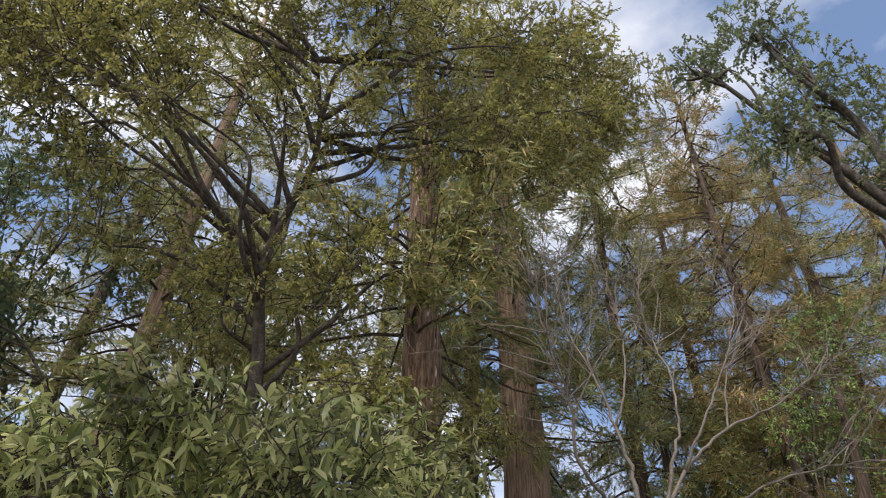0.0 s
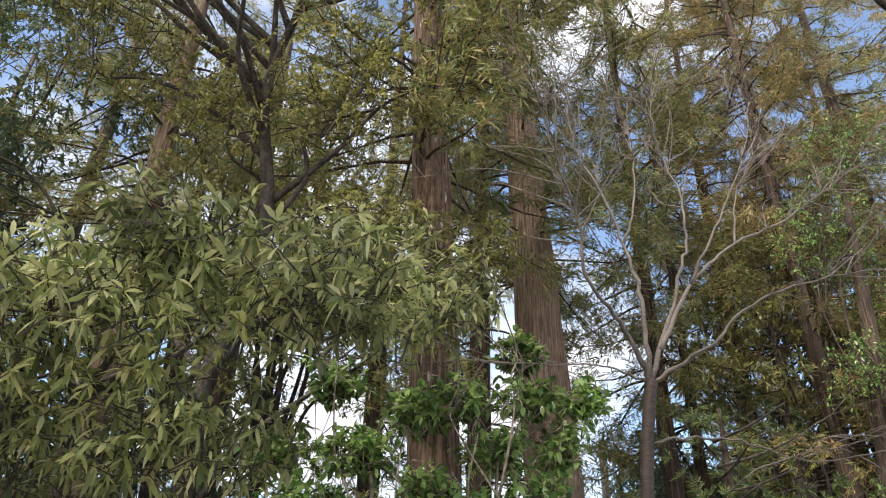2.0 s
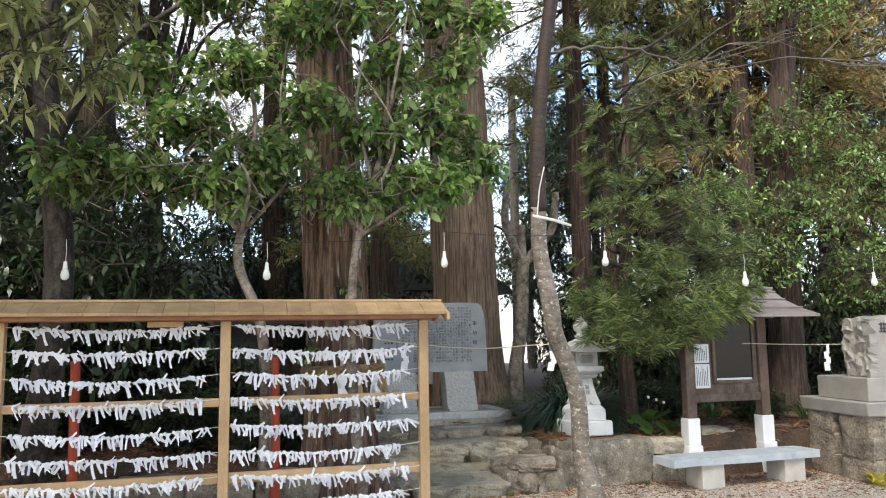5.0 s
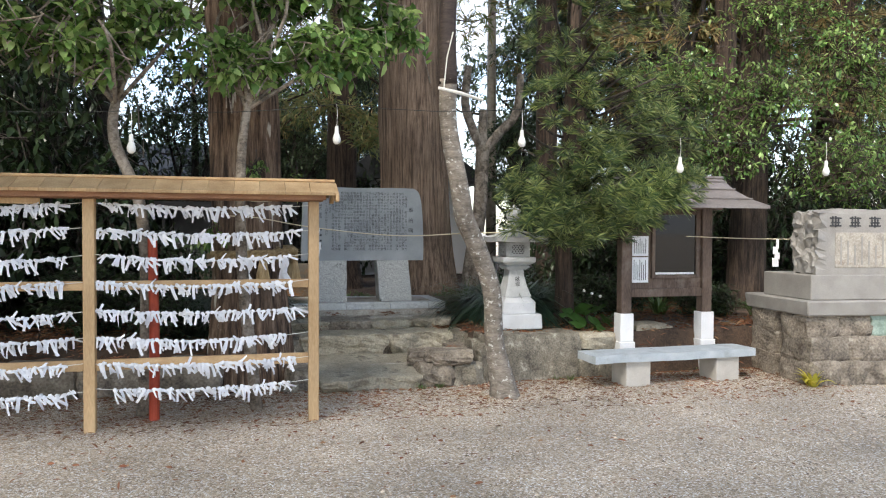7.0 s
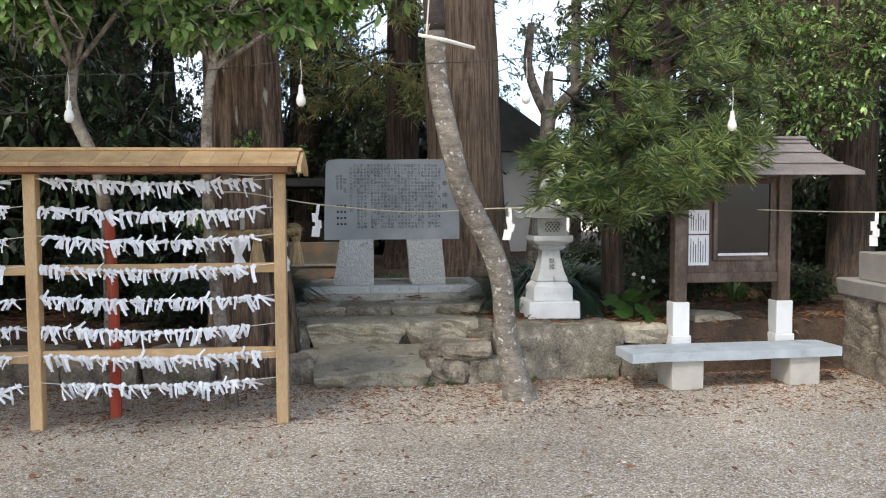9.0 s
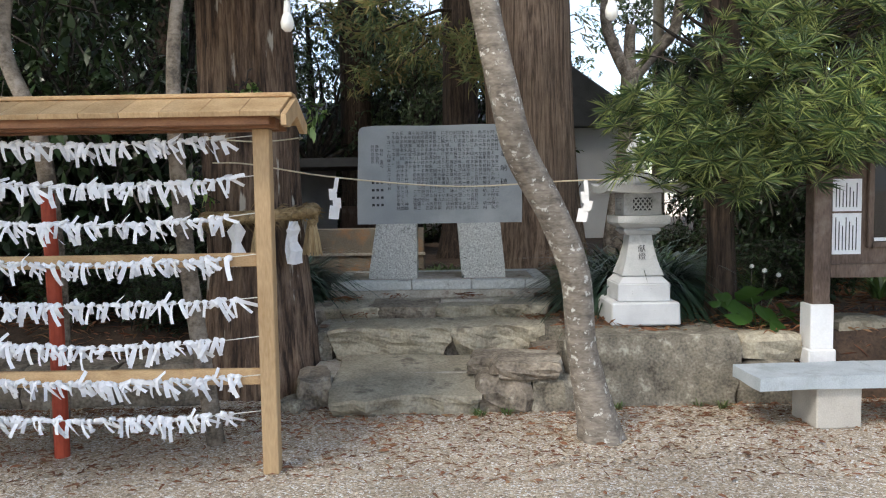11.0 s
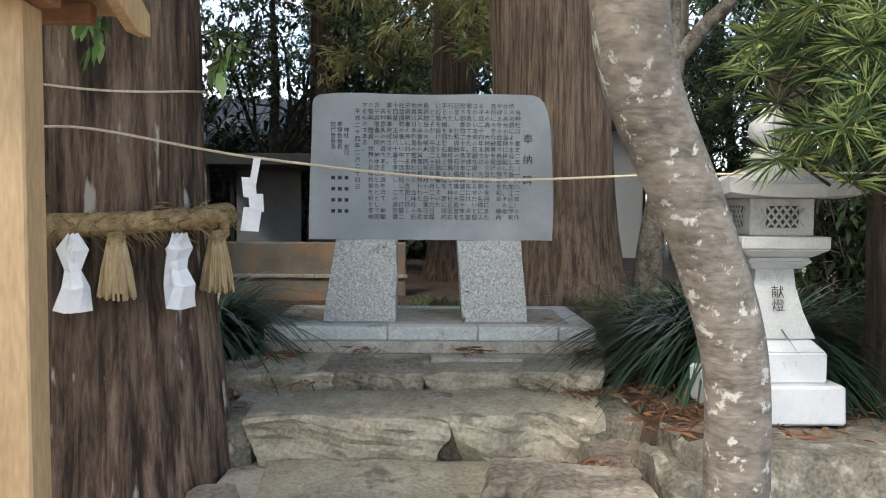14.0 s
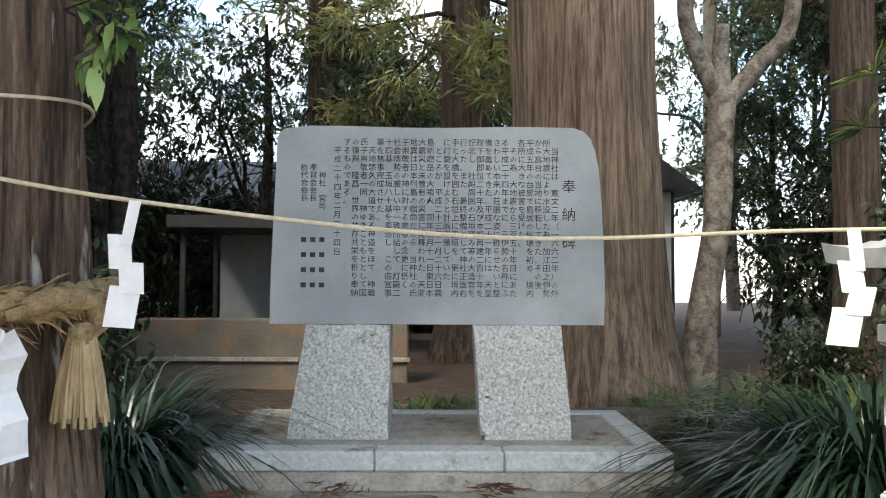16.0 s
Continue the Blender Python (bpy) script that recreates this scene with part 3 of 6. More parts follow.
needles = part("needle_litter", needle_mesh("needle_litter", rng, np.stack([nx, ny, np.full(n, 0.012)], -1), np.stack([rng.normal(0, 1, n), rng.normal(0, 1, n), np.full(n, 0.02)], -1), rng.uniform(0.02, 0.09, n), rng.uniform(0.004, 0.013, n), "litter"), "litter", None)
tagged(needles, "fine brown needle litter along the foot of the stones", "leaf litter", kind="stuff")
n = 1500
gx, gy = rng.uniform(-2, 9, n), 4.5 + 4.85 * rng.random(n) ** 0.35
dead = part("dead_leaves", leaf_mesh("dead_leaves", rng, np.stack([gx, gy, np.full(n, 0.014)], -1), np.stack([rng.normal(0, 1, n), rng.normal(0, 1, n), np.full(n, 0.08)], -1), rng.uniform(0.02, 0.075, n), rng.uniform(0.008, 0.026, n), 0.05, "litter"), "litter", None)
tagged(dead, "small brown dead leaves scattered on the gravel", "dead leaf", kind="stuff")


# ---- stone steps and retaining edge ----
steps = thing("stone_steps", (0, 0, 0), "rough natural stone steps up to the inscribed monument", "steps")


def stone(parent, name, at, size, seed, material="rock", rough=0.14, rz=0.0, cuts=3, squash=4.0, label="", tilt=0.0):
    ob = part(name, rock(size, seed, rough, cuts, squash), material, parent, label, smooth=False)
    ob.matrix_local = pose(*at, tilt, 0, rz)
    return ob


def hewn(at, size, seed, rz, label="", material="rock", tilt=0.0):
    """A split step stone: flat worn top, ragged broken front, ends and foot drawn in."""
    b = rock(size, seed, 0.05, 11, 9)
    for v in b.verts:
        k = 0.5 - v.co.z / size[2]
        q = Vector((v.co.x * 3.2 + seed, v.co.z * 4.0, seed * 1.7))
        front = max(0.0, -v.co.y / size[1] + 0.2)
        facet = round(3 * noise.noise(q * 1.3)) / 3
        v.co.x *= 1.0 - 0.2 * max(0.0, k) + 0.06 * noise.noise(Vector((v.co.z * 7, v.co.y * 3, seed)))
        v.co.y += front * (0.09 * noise.noise(q) + 0.07 * facet + 0.04 * noise.noise(q * 4.3) + 0.1 * max(0.0, k))
        v.co.z += 0.1 * max(0.0, k) * noise.noise(Vector((v.co.x * 4, seed, 0))) + 0.016 * noise.noise(Vector((v.co.x * 5, v.co.y * 5, seed))) - 0.05 * front * max(0.0, noise.noise(Vector((v.co.x * 2.6, 3.0, seed))))
    ob = part("stone", b, material, steps, label, smooth=False)
    ob.matrix_local = pose(*at, tilt, 0, rz)
    return ob


# first step: one broad slab, with smaller stones round it
hewn((3.47, 9.62, 0.05), (1.14, 0.98, 0.3), 1, 1.5, "broad flat-topped step stone", "rock_tan", 7)
stone(steps, "stone", (2.76, 9.6, 0.06), (0.26, 0.5, 0.32), 2, "rock", 0.2, 12, 5)
stone(steps, "stone", (2.66, 9.42, -0.01), (0.2, 0.3, 0.18), 9, "rock_lichen", 0.2, -20, 4)
for k, (x, y, z, sx, sy, sz) in enumerate(((4.2, 9.5, 0.1, 0.42, 0.6, 0.32), (4.53, 9.52, 0.08, 0.36, 0.6, 0.34), (4.38, 9.45, 0.29, 0.5, 0.5, 0.16), (4.8, 9.55, 0.2, 0.3, 0.5, 0.5), (4.12, 9.66, 0.27, 0.34, 0.4, 0.14))):
    stone(steps, "stone", (x, y, z), (sx, sy, sz), 3 + k, "rock_lichen" if k % 2 else "rock", 0.24, 9 * math.sin(k * 2.7), 5)
# mortar bed behind the first slab
b = block((2.7, 9.6, -0.1), (4.75, 10.25, 0.2), 0.02)
part("mortar_bed", b, "cement", steps, "worn grey mortar between the stones")
# second step
hewn((3.3, 10.4, 0.3), (1.1, 0.7, 0.34), 11, 1, material="rock_tan")
hewn((4.22, 10.42, 0.3), (0.82, 0.7, 0.35), 12, -3, material="rock_tan")
stone(steps, "stone", (2.7, 10.34, 0.27), (0.26, 0.5, 0.34), 13, "rock_lichen", 0.12)
stone(steps, "stone", (4.66, 10.3, 0.3), (0.3, 0.5, 0.34), 14, "rock_lichen", 0.12)
stone(steps, "stone", (4.62, 9.95, 0.2), (0.34, 0.5, 0.3), 15, "rock", 0.14)
b = block((2.66, 10.35, 0.1), (4.8, 11.3, 0.46), 0.02)
part("mortar_bed", b, "cement", steps, "worn grey mortar between the stones")
stone(steps, "stone", (3.83, 10.44, 0.27), (0.22, 0.5, 0.32), 16, "rock", 0.12, 4, 4)
# third, low step of broken slabs
for k, (x, y, sx, sy, r, mt) in enumerate(((2.86, 10.88, 0.62, 0.6, 9, "rock_tan"), (3.4, 10.8, 0.66, 0.5, -5, "rock"), (3.98, 10.86, 0.72, 0.56, 7, "rock_tan"), (4.5, 10.78, 0.5, 0.6, -14, "rock_tan"), (2.55, 10.7, 0.34, 0.44, -8, "rock"))):
    hewn((x, y, 0.475 + 0.012 * math.sin(k * 2.4)), (sx, sy, 0.2), 20 + k, r, material=mt, tilt=2.5 * math.sin(k * 1.9))
b = block((2.6, 10.95, 0.3), (4.86, 12.3, 0.575), 0.015)
part("mortar_bed", b, "cement", steps)

wall = thing("retaining_wall", (0, 0, 0), "low retaining wall of lichen-spotted boulders along the bank", "stone wall", kind="structure")
stone(wall, "boulder", (5.35, 9.62, 0.22), (1.16, 0.62, 0.62), 31, "rock_lichen", 0.1, 2, 9, 8)
for k, (x, y, z, sx, sy, sz, mt) in enumerate((
        (6.12, 9.6, 0.1, 0.52, 0.5, 0.42, "rock_lichen"), (6.16, 9.62, 0.4, 0.5, 0.42, 0.2, "rock_tan"), (6.5, 9.68, 0.36, 0.24, 0.4, 0.22, "rock_tan"),
        (6.52, 9.7, 0.06, 0.4, 0.5, 0.34, "rock"), (6.98, 9.78, 0.26, 0.56, 0.5, 0.66, "rock_tan"), (7.42, 9.92, 0.36, 0.5, 0.36, 0.34, "rock"),
        (7.3, 9.86, 0.06, 0.5, 0.5, 0.3, "rock"), (7.78, 9.9, 0.1, 0.5, 0.5, 0.42, "rock"), (7.95, 9.95, 0.36, 0.5, 0.4, 0.24, "rock"),
        (8.4, 9.95, 0.2, 0.6, 0.5, 0.6, "rock"), (9.0, 9.95, 0.2, 0.7, 0.5, 0.6, "rock"), (9.8, 9.95, 0.2, 1.0, 0.5, 0.6, "rock"),
        (1.6, 9.75, 0.08, 0.7, 0.5, 0.5, "rock"), (0.9, 9.7, 0.08, 0.7, 0.5, 0.46, "rock"), (0.2, 9.75, 0.08, 0.8, 0.5, 0.5, "rock"), (-0.6, 9.7, 0.08, 0.8, 0.5, 0.46, "rock"),
        (-1.5, 9.75, 0.08, 0.9, 0.5, 0.5, "rock"), (-2.4, 9.7, 0.08, 0.9, 0.5, 0.46, "rock"), (-3.3, 9.75, 0.08, 0.9, 0.5, 0.5, "rock"))):
    stone(wall, "boulder", (x, y, z), (sx, sy, sz), 40 + k, mt, 0.15, 7 * math.sin(k * 2.1))

# ---- inscribed monument ----
stele = thing("inscribed_monument", (3.72, 11.62, 0.575), "grey stone tablet with a carved dedication, on two granite legs", "monument")
# plinth of framed slabs on a cement skirt
part("skirt", soften(frustum(bmesh.new(), 0, (1.12, 0.5), 0.075, (1.09, 0.47)), 0.01), "cement", stele, "rough cement skirt").location = (0, -0.02, 0)
for k, (x0, x1) in enumerate(((-1.06, -0.28), (-0.276, 0.3), (0.304, 0.82), (0.824, 1.06))):
    part("kerb_stone", block((x0, -0.46, 0.075), (x1, -0.32, 0.165), 0.008), "plinth_stone", stele)
for x0, x1 in ((-1.06, -0.93), (0.93, 1.06)):
    part("kerb_stone", block((x0, -0.318, 0.075), (x1, 0.5, 0.165), 0.008), "plinth_stone", stele)
part("plinth_top", block((-0.928, -0.318, 0.07), (0.928, 0.5, 0.155), 0.002), "cement", stele, "stained cement plinth top")
part("kerb_stone", block((-1.06, 0.503, 0.075), (1.06, 0.6, 0.165), 0.008), "plinth_stone", stele)


def leg(x0b, x1b, x0t, x1t):
    b = bmesh.new()
    vs = [b.verts.new(p) for p in ((x0b, -0.17, 0.156), (x1b, -0.17, 0.156), (x1b, 0.17, 0.156), (x0b, 0.17, 0.156), (x0t, -0.13, 0.704), (x1t, -0.13, 0.704), (x1t, 0.14, 0.704), (x0t, 0.14, 0.704))]
    for q in ((3, 2, 1, 0), (4, 5, 6, 7), (0, 1, 5, 4), (1, 2, 6, 5), (2, 3, 7, 6), (3, 0, 4, 7)):
        b.faces.new([vs[i] for i in q])
    bmesh.ops.subdivide_edges(b, edges=b.edges[:], cuts=4, use_grid_fill=True)
    for v in b.verts:
        v.co += noise.noise_vector(v.co * 6) * 0.008
    return b


part("leg", leg(-0.725, -0.235, -0.64, -0.232), "granite", stele, "speckled granite leg with tapering side")
part("leg", leg(0.215, 0.655, 0.18, 0.615), "granite", stele, "speckled granite leg with tapering side")
# tablet outline: rounded shoulders, slightly uneven edges
b = bmesh.new()
TW = 0.83
outline = []
for t in np.linspace(0, 1, 14):
    outline.append((-TW + 2 * TW * t, 0.0))
outline += [(0.835, 0.2), (0.828, 0.42), (0.82, 0.6), (0.805, 0.78), (0.787, 0.87), (0.765, 0.93), (0.73, 0.968), (0.68, 0.985)]
for t in np.linspace(0, 1, 14)[1:-1]:
    outline.append((0.68 - 1.42 * t, 0.985 + 0.004 * math.sin(9 * t)))
outline += [(-0.76, 0.975), (-0.79, 0.955), (-0.803, 0.92), (-0.81, 0.7), (-0.822, 0.4), (-0.828, 0.15)]
front = [b.verts.new((x, -0.085 , z)) for x, z in outline]
edge = [b.verts.new((x * 1.004 + 0.006 * noise.noise(Vector((x * 9, z * 9, 0))), -0.06, z + 0.006 * noise.noise(Vector((x * 9, z * 9, 4))))) for x, z in outline]
back = [b.verts.new((x * 1.0, 0.085, z)) for x, z in outline]
b.faces.new(front), b.faces.new(back[::-1])
for k in range(len(outline)):
    j = (k + 1) % len(outline)
    b.faces.new((front[j], front[k], edge[k], edge[j]))
    b.faces.new((edge[j], edge[k], back[k], back[j]))
bmesh.ops.recalc_face_normals(b, faces=b.faces[:])
me = bpy.data.meshes.new("tablet")
b.to_mesh(me), b.free()
me.materials.append(M["stele_stone"]), me.materials.append(M["stele_edge"])
for f in me.polygons:
    f.material_index = 0 if abs(f.normal.y) > 0.9 and f.center.y < 0 else 1
tablet = part("tablet", me, "stele_stone", stele, "smooth grey tablet with rough-hewn edges")
tablet.location = (0, -0.01, 0.706)


def lettering(text, size, name, parent, at, turn=(90, 0, 0), label="", material="ink", pitch=1.0):
    """Characters of Blender's own font as a flat mesh."""
    c = bpy.data.curves.new(name, "FONT")
    c.body, c.size, c.align_x, c.align_y, c.resolution_u = text, size, "CENTER", "CENTER", 1
    c.space_line = pitch
    o = new(name, c)
    me = bpy.data.meshes.new_from_object(o.evaluated_get(bpy.context.evaluated_depsgraph_get()))
    bpy.data.objects.remove(o), bpy.data.curves.remove(c)
    me.materials.clear()
    ob = tagged(part(name, me, material, parent, label), kind="stuff")
    ob.matrix_local = pose(*at, *turn)
    return ob


COLUMNS = [
    "　当神社は　寛文二年（一六六二年）の外", "所大地震により水没した為　加江田之伊勢", "から高台の当地に移転してきた。その後", "平成五年の台風で鳥居の倒壊を初め　境内",
    "各所に大きな被害を受けた。", "　その為　大地震から三百五十年目にあた", "る平成二十四年までに　元伊勢の名称にふ", "さわしい本来の荘厳な姿に甦らせたいと整",
    "備を進めてきた。平成二十一年には　天皇", "陛下御即位二十年及び本殿再建二百十年を", "記念し　社殿周囲の石垣積み等の大造営を", "行った。また　最終整備として神社正面右",
    "手と大橋を囲む石垣上に玉垣を　更に境内", "に灯籠を設けようと計画準備していた", "　ところが　平成二十三年一月二十六日霧", "島新燃岳の大噴火　同年三月十一日東日本",
    "大震災と未曽有の災害に見舞われた　天変", "地異は日本列島の宿命だから　当神社の氏", "子崇敬者の神に対する崇敬の念更に低く", "社会情勢の厳しい中一致団結して　灯籠二",
    "十四基　玉垣八十基を奉造し　この造営事", "業を無事完成させた。", "　天地悠久の大道である神道をほて　神職", "氏子崇敬者一同　神ゆきこともととして国",
    "の復興　隆昌　世界の共存共栄を祈り奉納", "するものである。"]
FACE = -0.0875
for k, text in enumerate(COLUMNS):
    lettering("\n".join(text), 0.0405, "inscription", tablet, (0.585 - 0.0415 * k, FACE, 0.905 - 0.0418 * (len(text) - 1) / 2), label="column of carved dark characters", pitch=1.032)
lettering("奉\n納\n碑", 0.072, "title", tablet, (0.655, FACE, 0.545), label="large carved title characters", pitch=1.95)
lettering("\n".join("平成二十四年二月二十四日"), 0.0385, "inscription", tablet, (-0.5, FACE, 0.61), label="column of carved dark characters", pitch=1.2)
lettering("\n".join("総代会会長"), 0.0385, "inscription", tablet, (-0.665, FACE, 0.70), label="column of carved dark characters")
lettering("\n".join("奉賛会会長"), 0.0385, "inscription", tablet, (-0.62, FACE, 0.70), label="column of carved dark characters")
lettering("\n".join("神社　宮司"), 0.0385, "inscription", tablet, (-0.575, FACE, 0.66), label="column of carved dark characters")
for k, x in enumerate((-0.665, -0.62, -0.575)):
    for s in range(4):
        part("character", block((x - 0.013, FACE - 0.001, 0.42 - 0.075 * s - 0.014), (x + 0.013, FACE + 0.001, 0.42 - 0.075 * s + 0.01), 0), "ink", tablet)

# ---- stone lantern ----
lan = thing("stone_lantern", (5.33, 9.99, 0.5), "white stone offering lantern standing on the boulder edge", "stone lantern")
part("base", soften(frustum(bmesh.new(), 0.02, (0.27, 0.27), 0.2, (0.265, 0.265)), 0.012), "lantern_stone", lan, "bright white square base block")
b = bmesh.new()
frustum(b, 0.202, (0.205, 0.205), 0.34, (0.205, 0.205))
frustum(b, 0.341, (0.203, 0.203), 0.40, (0.15, 0.15))
part("plinth", soften(b, 0.006), "lantern_stone", lan, "white stepped plinth with sloped shoulders")
b = bmesh.new()
for z0, h0, z1, h1 in ((0.402, 0.165, 0.52, 0.125), (0.52, 0.125, 0.64, 0.098), (0.64, 0.098, 0.72, 0.09)):
    frustum(b, z0, (h0, h0), z1, (h1, h1))
bmesh.ops.remove_doubles(b, verts=b.verts[:], dist=0.0005)
part("shaft", b, "lantern_aged", lan, "flared square shaft with two carved characters")
b = bmesh.new()
frustum(b, 0.722, (0.115, 0.115), 0.755, (0.15, 0.15))
frustum(b, 0.757, (0.15, 0.15), 0.777, (0.135, 0.135))
part("collar", soften(b, 0.004), "lantern_aged", lan)
b = bmesh.new()
frustum(b, 0.779, (0.15, 0.15), 0.815, (0.205, 0.205))
frustum(b, 0.817, (0.205, 0.205), 0.875, (0.205, 0.205))
part("platform", soften(b, 0.005), "lantern_aged", lan)
# fire box with lattice windows on its faces
b = bmesh.new()
box(b, (-0.15, -0.15, 0.877), (0.15, 0.15, 1.05), 0.004)
box_part = part("fire_box", b, "lantern_aged", lan, "square fire box with pierced lattice windows")
for rz in (0, 90, 180, 270):
    # black plate on the solid face, for the darkness inside the opening
    b = bmesh.new()
    box(b, (-0.075, -0.154, 0.915), (0.075, -0.1505, 1.015), 0, pose(0, 0, 0, 0, 0, rz))
    part("window_recess", b, "black", box_part)
    b = bmesh.new()
    for k in range(-3, 4):
        for s in (-1, 1):
            mm = pose(0, 0, 0, 0, 0, rz) @ Matrix.Translation((k * 0.036, -0.157, 0.965)) @ pose(0, 0, 0, 0, 38 * s, 0)
            cut = 0.062 - 0.013 * max(0, abs(k) - 1)
            if abs(k) < 3:
                box(b, (-0.005, -0.003, -cut), (0.005, 0.002, cut), 0, mm)
    part("lattice", b, "lantern_aged", box_part)
# sweeping roof with upturned corners
b = bmesh.new()
N = 12
top = {}
for i in range(N + 1):
    for j in range(N + 1):
        u, w = 2 * i / N - 1, 2 * j / N - 1
        m_ = max(abs(u), abs(w))
        corner = (abs(u) * abs(w)) ** 2
        z = 1.098 + 0.165 * (1 - m_) ** 1.35 + 0.03 * corner + 0.012 * m_ ** 8
        top[i, j] = b.verts.new((u * 0.32, w * 0.32, z))
low = {}
for i in range(N + 1):
    for j in range(N + 1):
        u, w = 2 * i / N - 1, 2 * j / N - 1
        corner = (abs(u) * abs(w)) ** 2
        low[i, j] = b.verts.new((u * 0.31, w * 0.31, 1.052 + 0.022 * corner))
for i in range(N):
    for j in range(N):
        b.faces.new((top[i, j], top[i + 1, j], top[i + 1, j + 1], top[i, j + 1]))
        b.faces.new((low[i, j], low[i, j + 1], low[i + 1, j + 1], low[i + 1, j]))
for k in range(N):
    b.faces.new((low[k, 0], low[k + 1, 0], top[k + 1, 0], top[k, 0]))
    b.faces.new((low[k + 1, N], low[k, N], top[k, N], top[k + 1, N]))
    b.faces.new((low[0, k + 1], low[0, k], top[0, k], top[0, k + 1]))
    b.faces.new((low[N, k], low[N, k + 1], top[N, k + 1], top[N, k]))
part("roof", b, "lantern_aged", lan, "sweeping roof with upturned corners")
b = bmesh.new()
prof = [(0.075, 1.235), (0.085, 1.26), (0.06, 1.28), (0.05, 1.3), (0.085, 1.33), (0.1, 1.37), (0.092, 1.41), (0.06, 1.45), (0.025, 1.485), (0.0, 1.51)]
rings = [[b.verts.new((r * math.cos(a * math.pi / 8), r * math.sin(a * math.pi / 8), z)) for a in range(16)] for r, z in prof[:-1]]
tipv = b.verts.new((0, 0, prof[-1][1]))
for r0, r1 in zip(rings, rings[1:]):
    for a in range(16):
        b.faces.new((r0[a], r0[(a + 1) % 16], r1[(a + 1) % 16], r1[a]))
for a in range(16):
    b.faces.new((rings[-1][a], rings[-1][(a + 1) % 16], tipv))
part("jewel", b, "lantern_aged", lan, "onion-shaped stone finial", smooth=True)
lettering("献\n燈", 0.062, "inscription", lan, (0, -0.135, 0.58), (79, 0, 0), "two carved characters")


# ---- fortune-paper rack ----
rack = thing("fortune_paper_rack", (0.963, 8.1, 0), "new timber rack with a small roof, hung with tied paper fortunes", "paper rack")
POSTS = (-3.64, -1.82, 0.0, 1.82)
for x in POSTS:
    part("post", block((x - 0.045, -0.045, 0.0), (x + 0.045, 0.045, 1.93), 0.005), "new_wood", rack)
for x0, x1 in zip(POSTS, POSTS[1:]):
    for z0, z1 in ((1.175, 1.25), (0.51, 0.6)):
        if not (x0 < -2 and z0 > 1):
            part("rail", block((x0 + 0.046, -0.017, z0), (x1 - 0.046, 0.017, z1), 0.004), "new_wood_h", rack)
# beam and eave boards take the darkened wood, as if shaded by the roof
part("beam", block((POSTS[0] - 0.08, -0.05, 1.932), (POSTS[-1] + 0.085, 0.05, 1.99), 0.004), "shaded_wood", rack, "shaded top beam under the roof")
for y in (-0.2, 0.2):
    part("eave_board", block((POSTS[0] - 0.1, y - 0.02, 1.935), (POSTS[-1] + 0.09, y + 0.02, 1.983), 0.003), "shaded_wood", rack)
# roof: boards laid down each slope, ridge board, gable boards
RX0, RX1 = POSTS[0] - 0.2, POSTS[-1] + 0.165
count = 28
for side in (-1, 1):
    for k in range(count):
        x0 = RX0 + (RX1 - RX0) * k / count
        x1 = RX0 + (RX1 - RX0) * (k + 1) / count - 0.003
        mm = Matrix.Translation((0, side * 0.012, 2.094)) @ pose(0, 0, 0, -side * 22, 0, 0)
        lo, hi = ((x0, -0.29, -0.014), (x1, 0, 0.014)) if side < 0 else ((x0, 0, -0.014), (x1, 0.29, 0.014))
        if side < 0:
            mm = Matrix.Translation((0, -0.012, 2.094)) @ pose(0, 0, 0, 22, 0, 0)
        part("roof_board", block(lo, hi, 0.002, mm), "new_wood", rack)
part("ridge_board", block((RX0 - 0.01, -0.05, 2.1), (RX1 + 0.015, 0.05, 2.124), 0.004), "new_wood_h", rack)
for x in (RX1 + 0.002, RX0 - 0.03):
    for side in (-1, 1):
        b = bmesh.new()
        pts = [(side * 0.0, 2.099), (side * 0.29, 1.98), (side * 0.29, 1.925), (side * 0.2, 1.92), (side * 0.0, 2.0)]
        f0 = [b.verts.new((x, p[0], p[1])) for p in pts]
        f1 = [b.verts.new((x + 0.028, p[0], p[1])) for p in pts]
        b.faces.new(f0), b.faces.new(f1[::-1])
        for q in range(5):
            b.faces.new((f0[q], f1[q], f1[(q + 1) % 5], f0[(q + 1) % 5]))
        bmesh.ops.recalc_face_normals(b, faces=b.faces[:])
        part("gable_board", b, "new_wood", rack)
part("name_board", block((-0.66, -0.03, 1.88), (-0.36, -0.02, 1.93), 0.002), "new_wood", rack, "small weathered timber label under the beam")
# plank panel with votive plaques in the far bay
for k in range(9):
    x0 = -3.59 + 0.1915 * k
    part("plank", block((x0, 0.0, 1.17), (x0 + 0.189, 0.018, 1.93), 0.002), "new_wood", rack)
for k, (x, z) in enumerate(((-2.02, 1.78), (-2.42, 1.78), (-2.2, 1.5), (-2.02, 1.5), (-2.42, 1.5), (-2.65, 1.76), (-2.02, 1.28), (-2.25, 1.27), (-2.85, 1.5), (-3.1, 1.75), (-2.6, 1.28))):
    part("plaque", block((x - 0.07, -0.02, z - 0.04), (x + 0.07, -0.008, z + 0.045), 0.003), "new_wood_h", rack, "small wooden votive plaque")


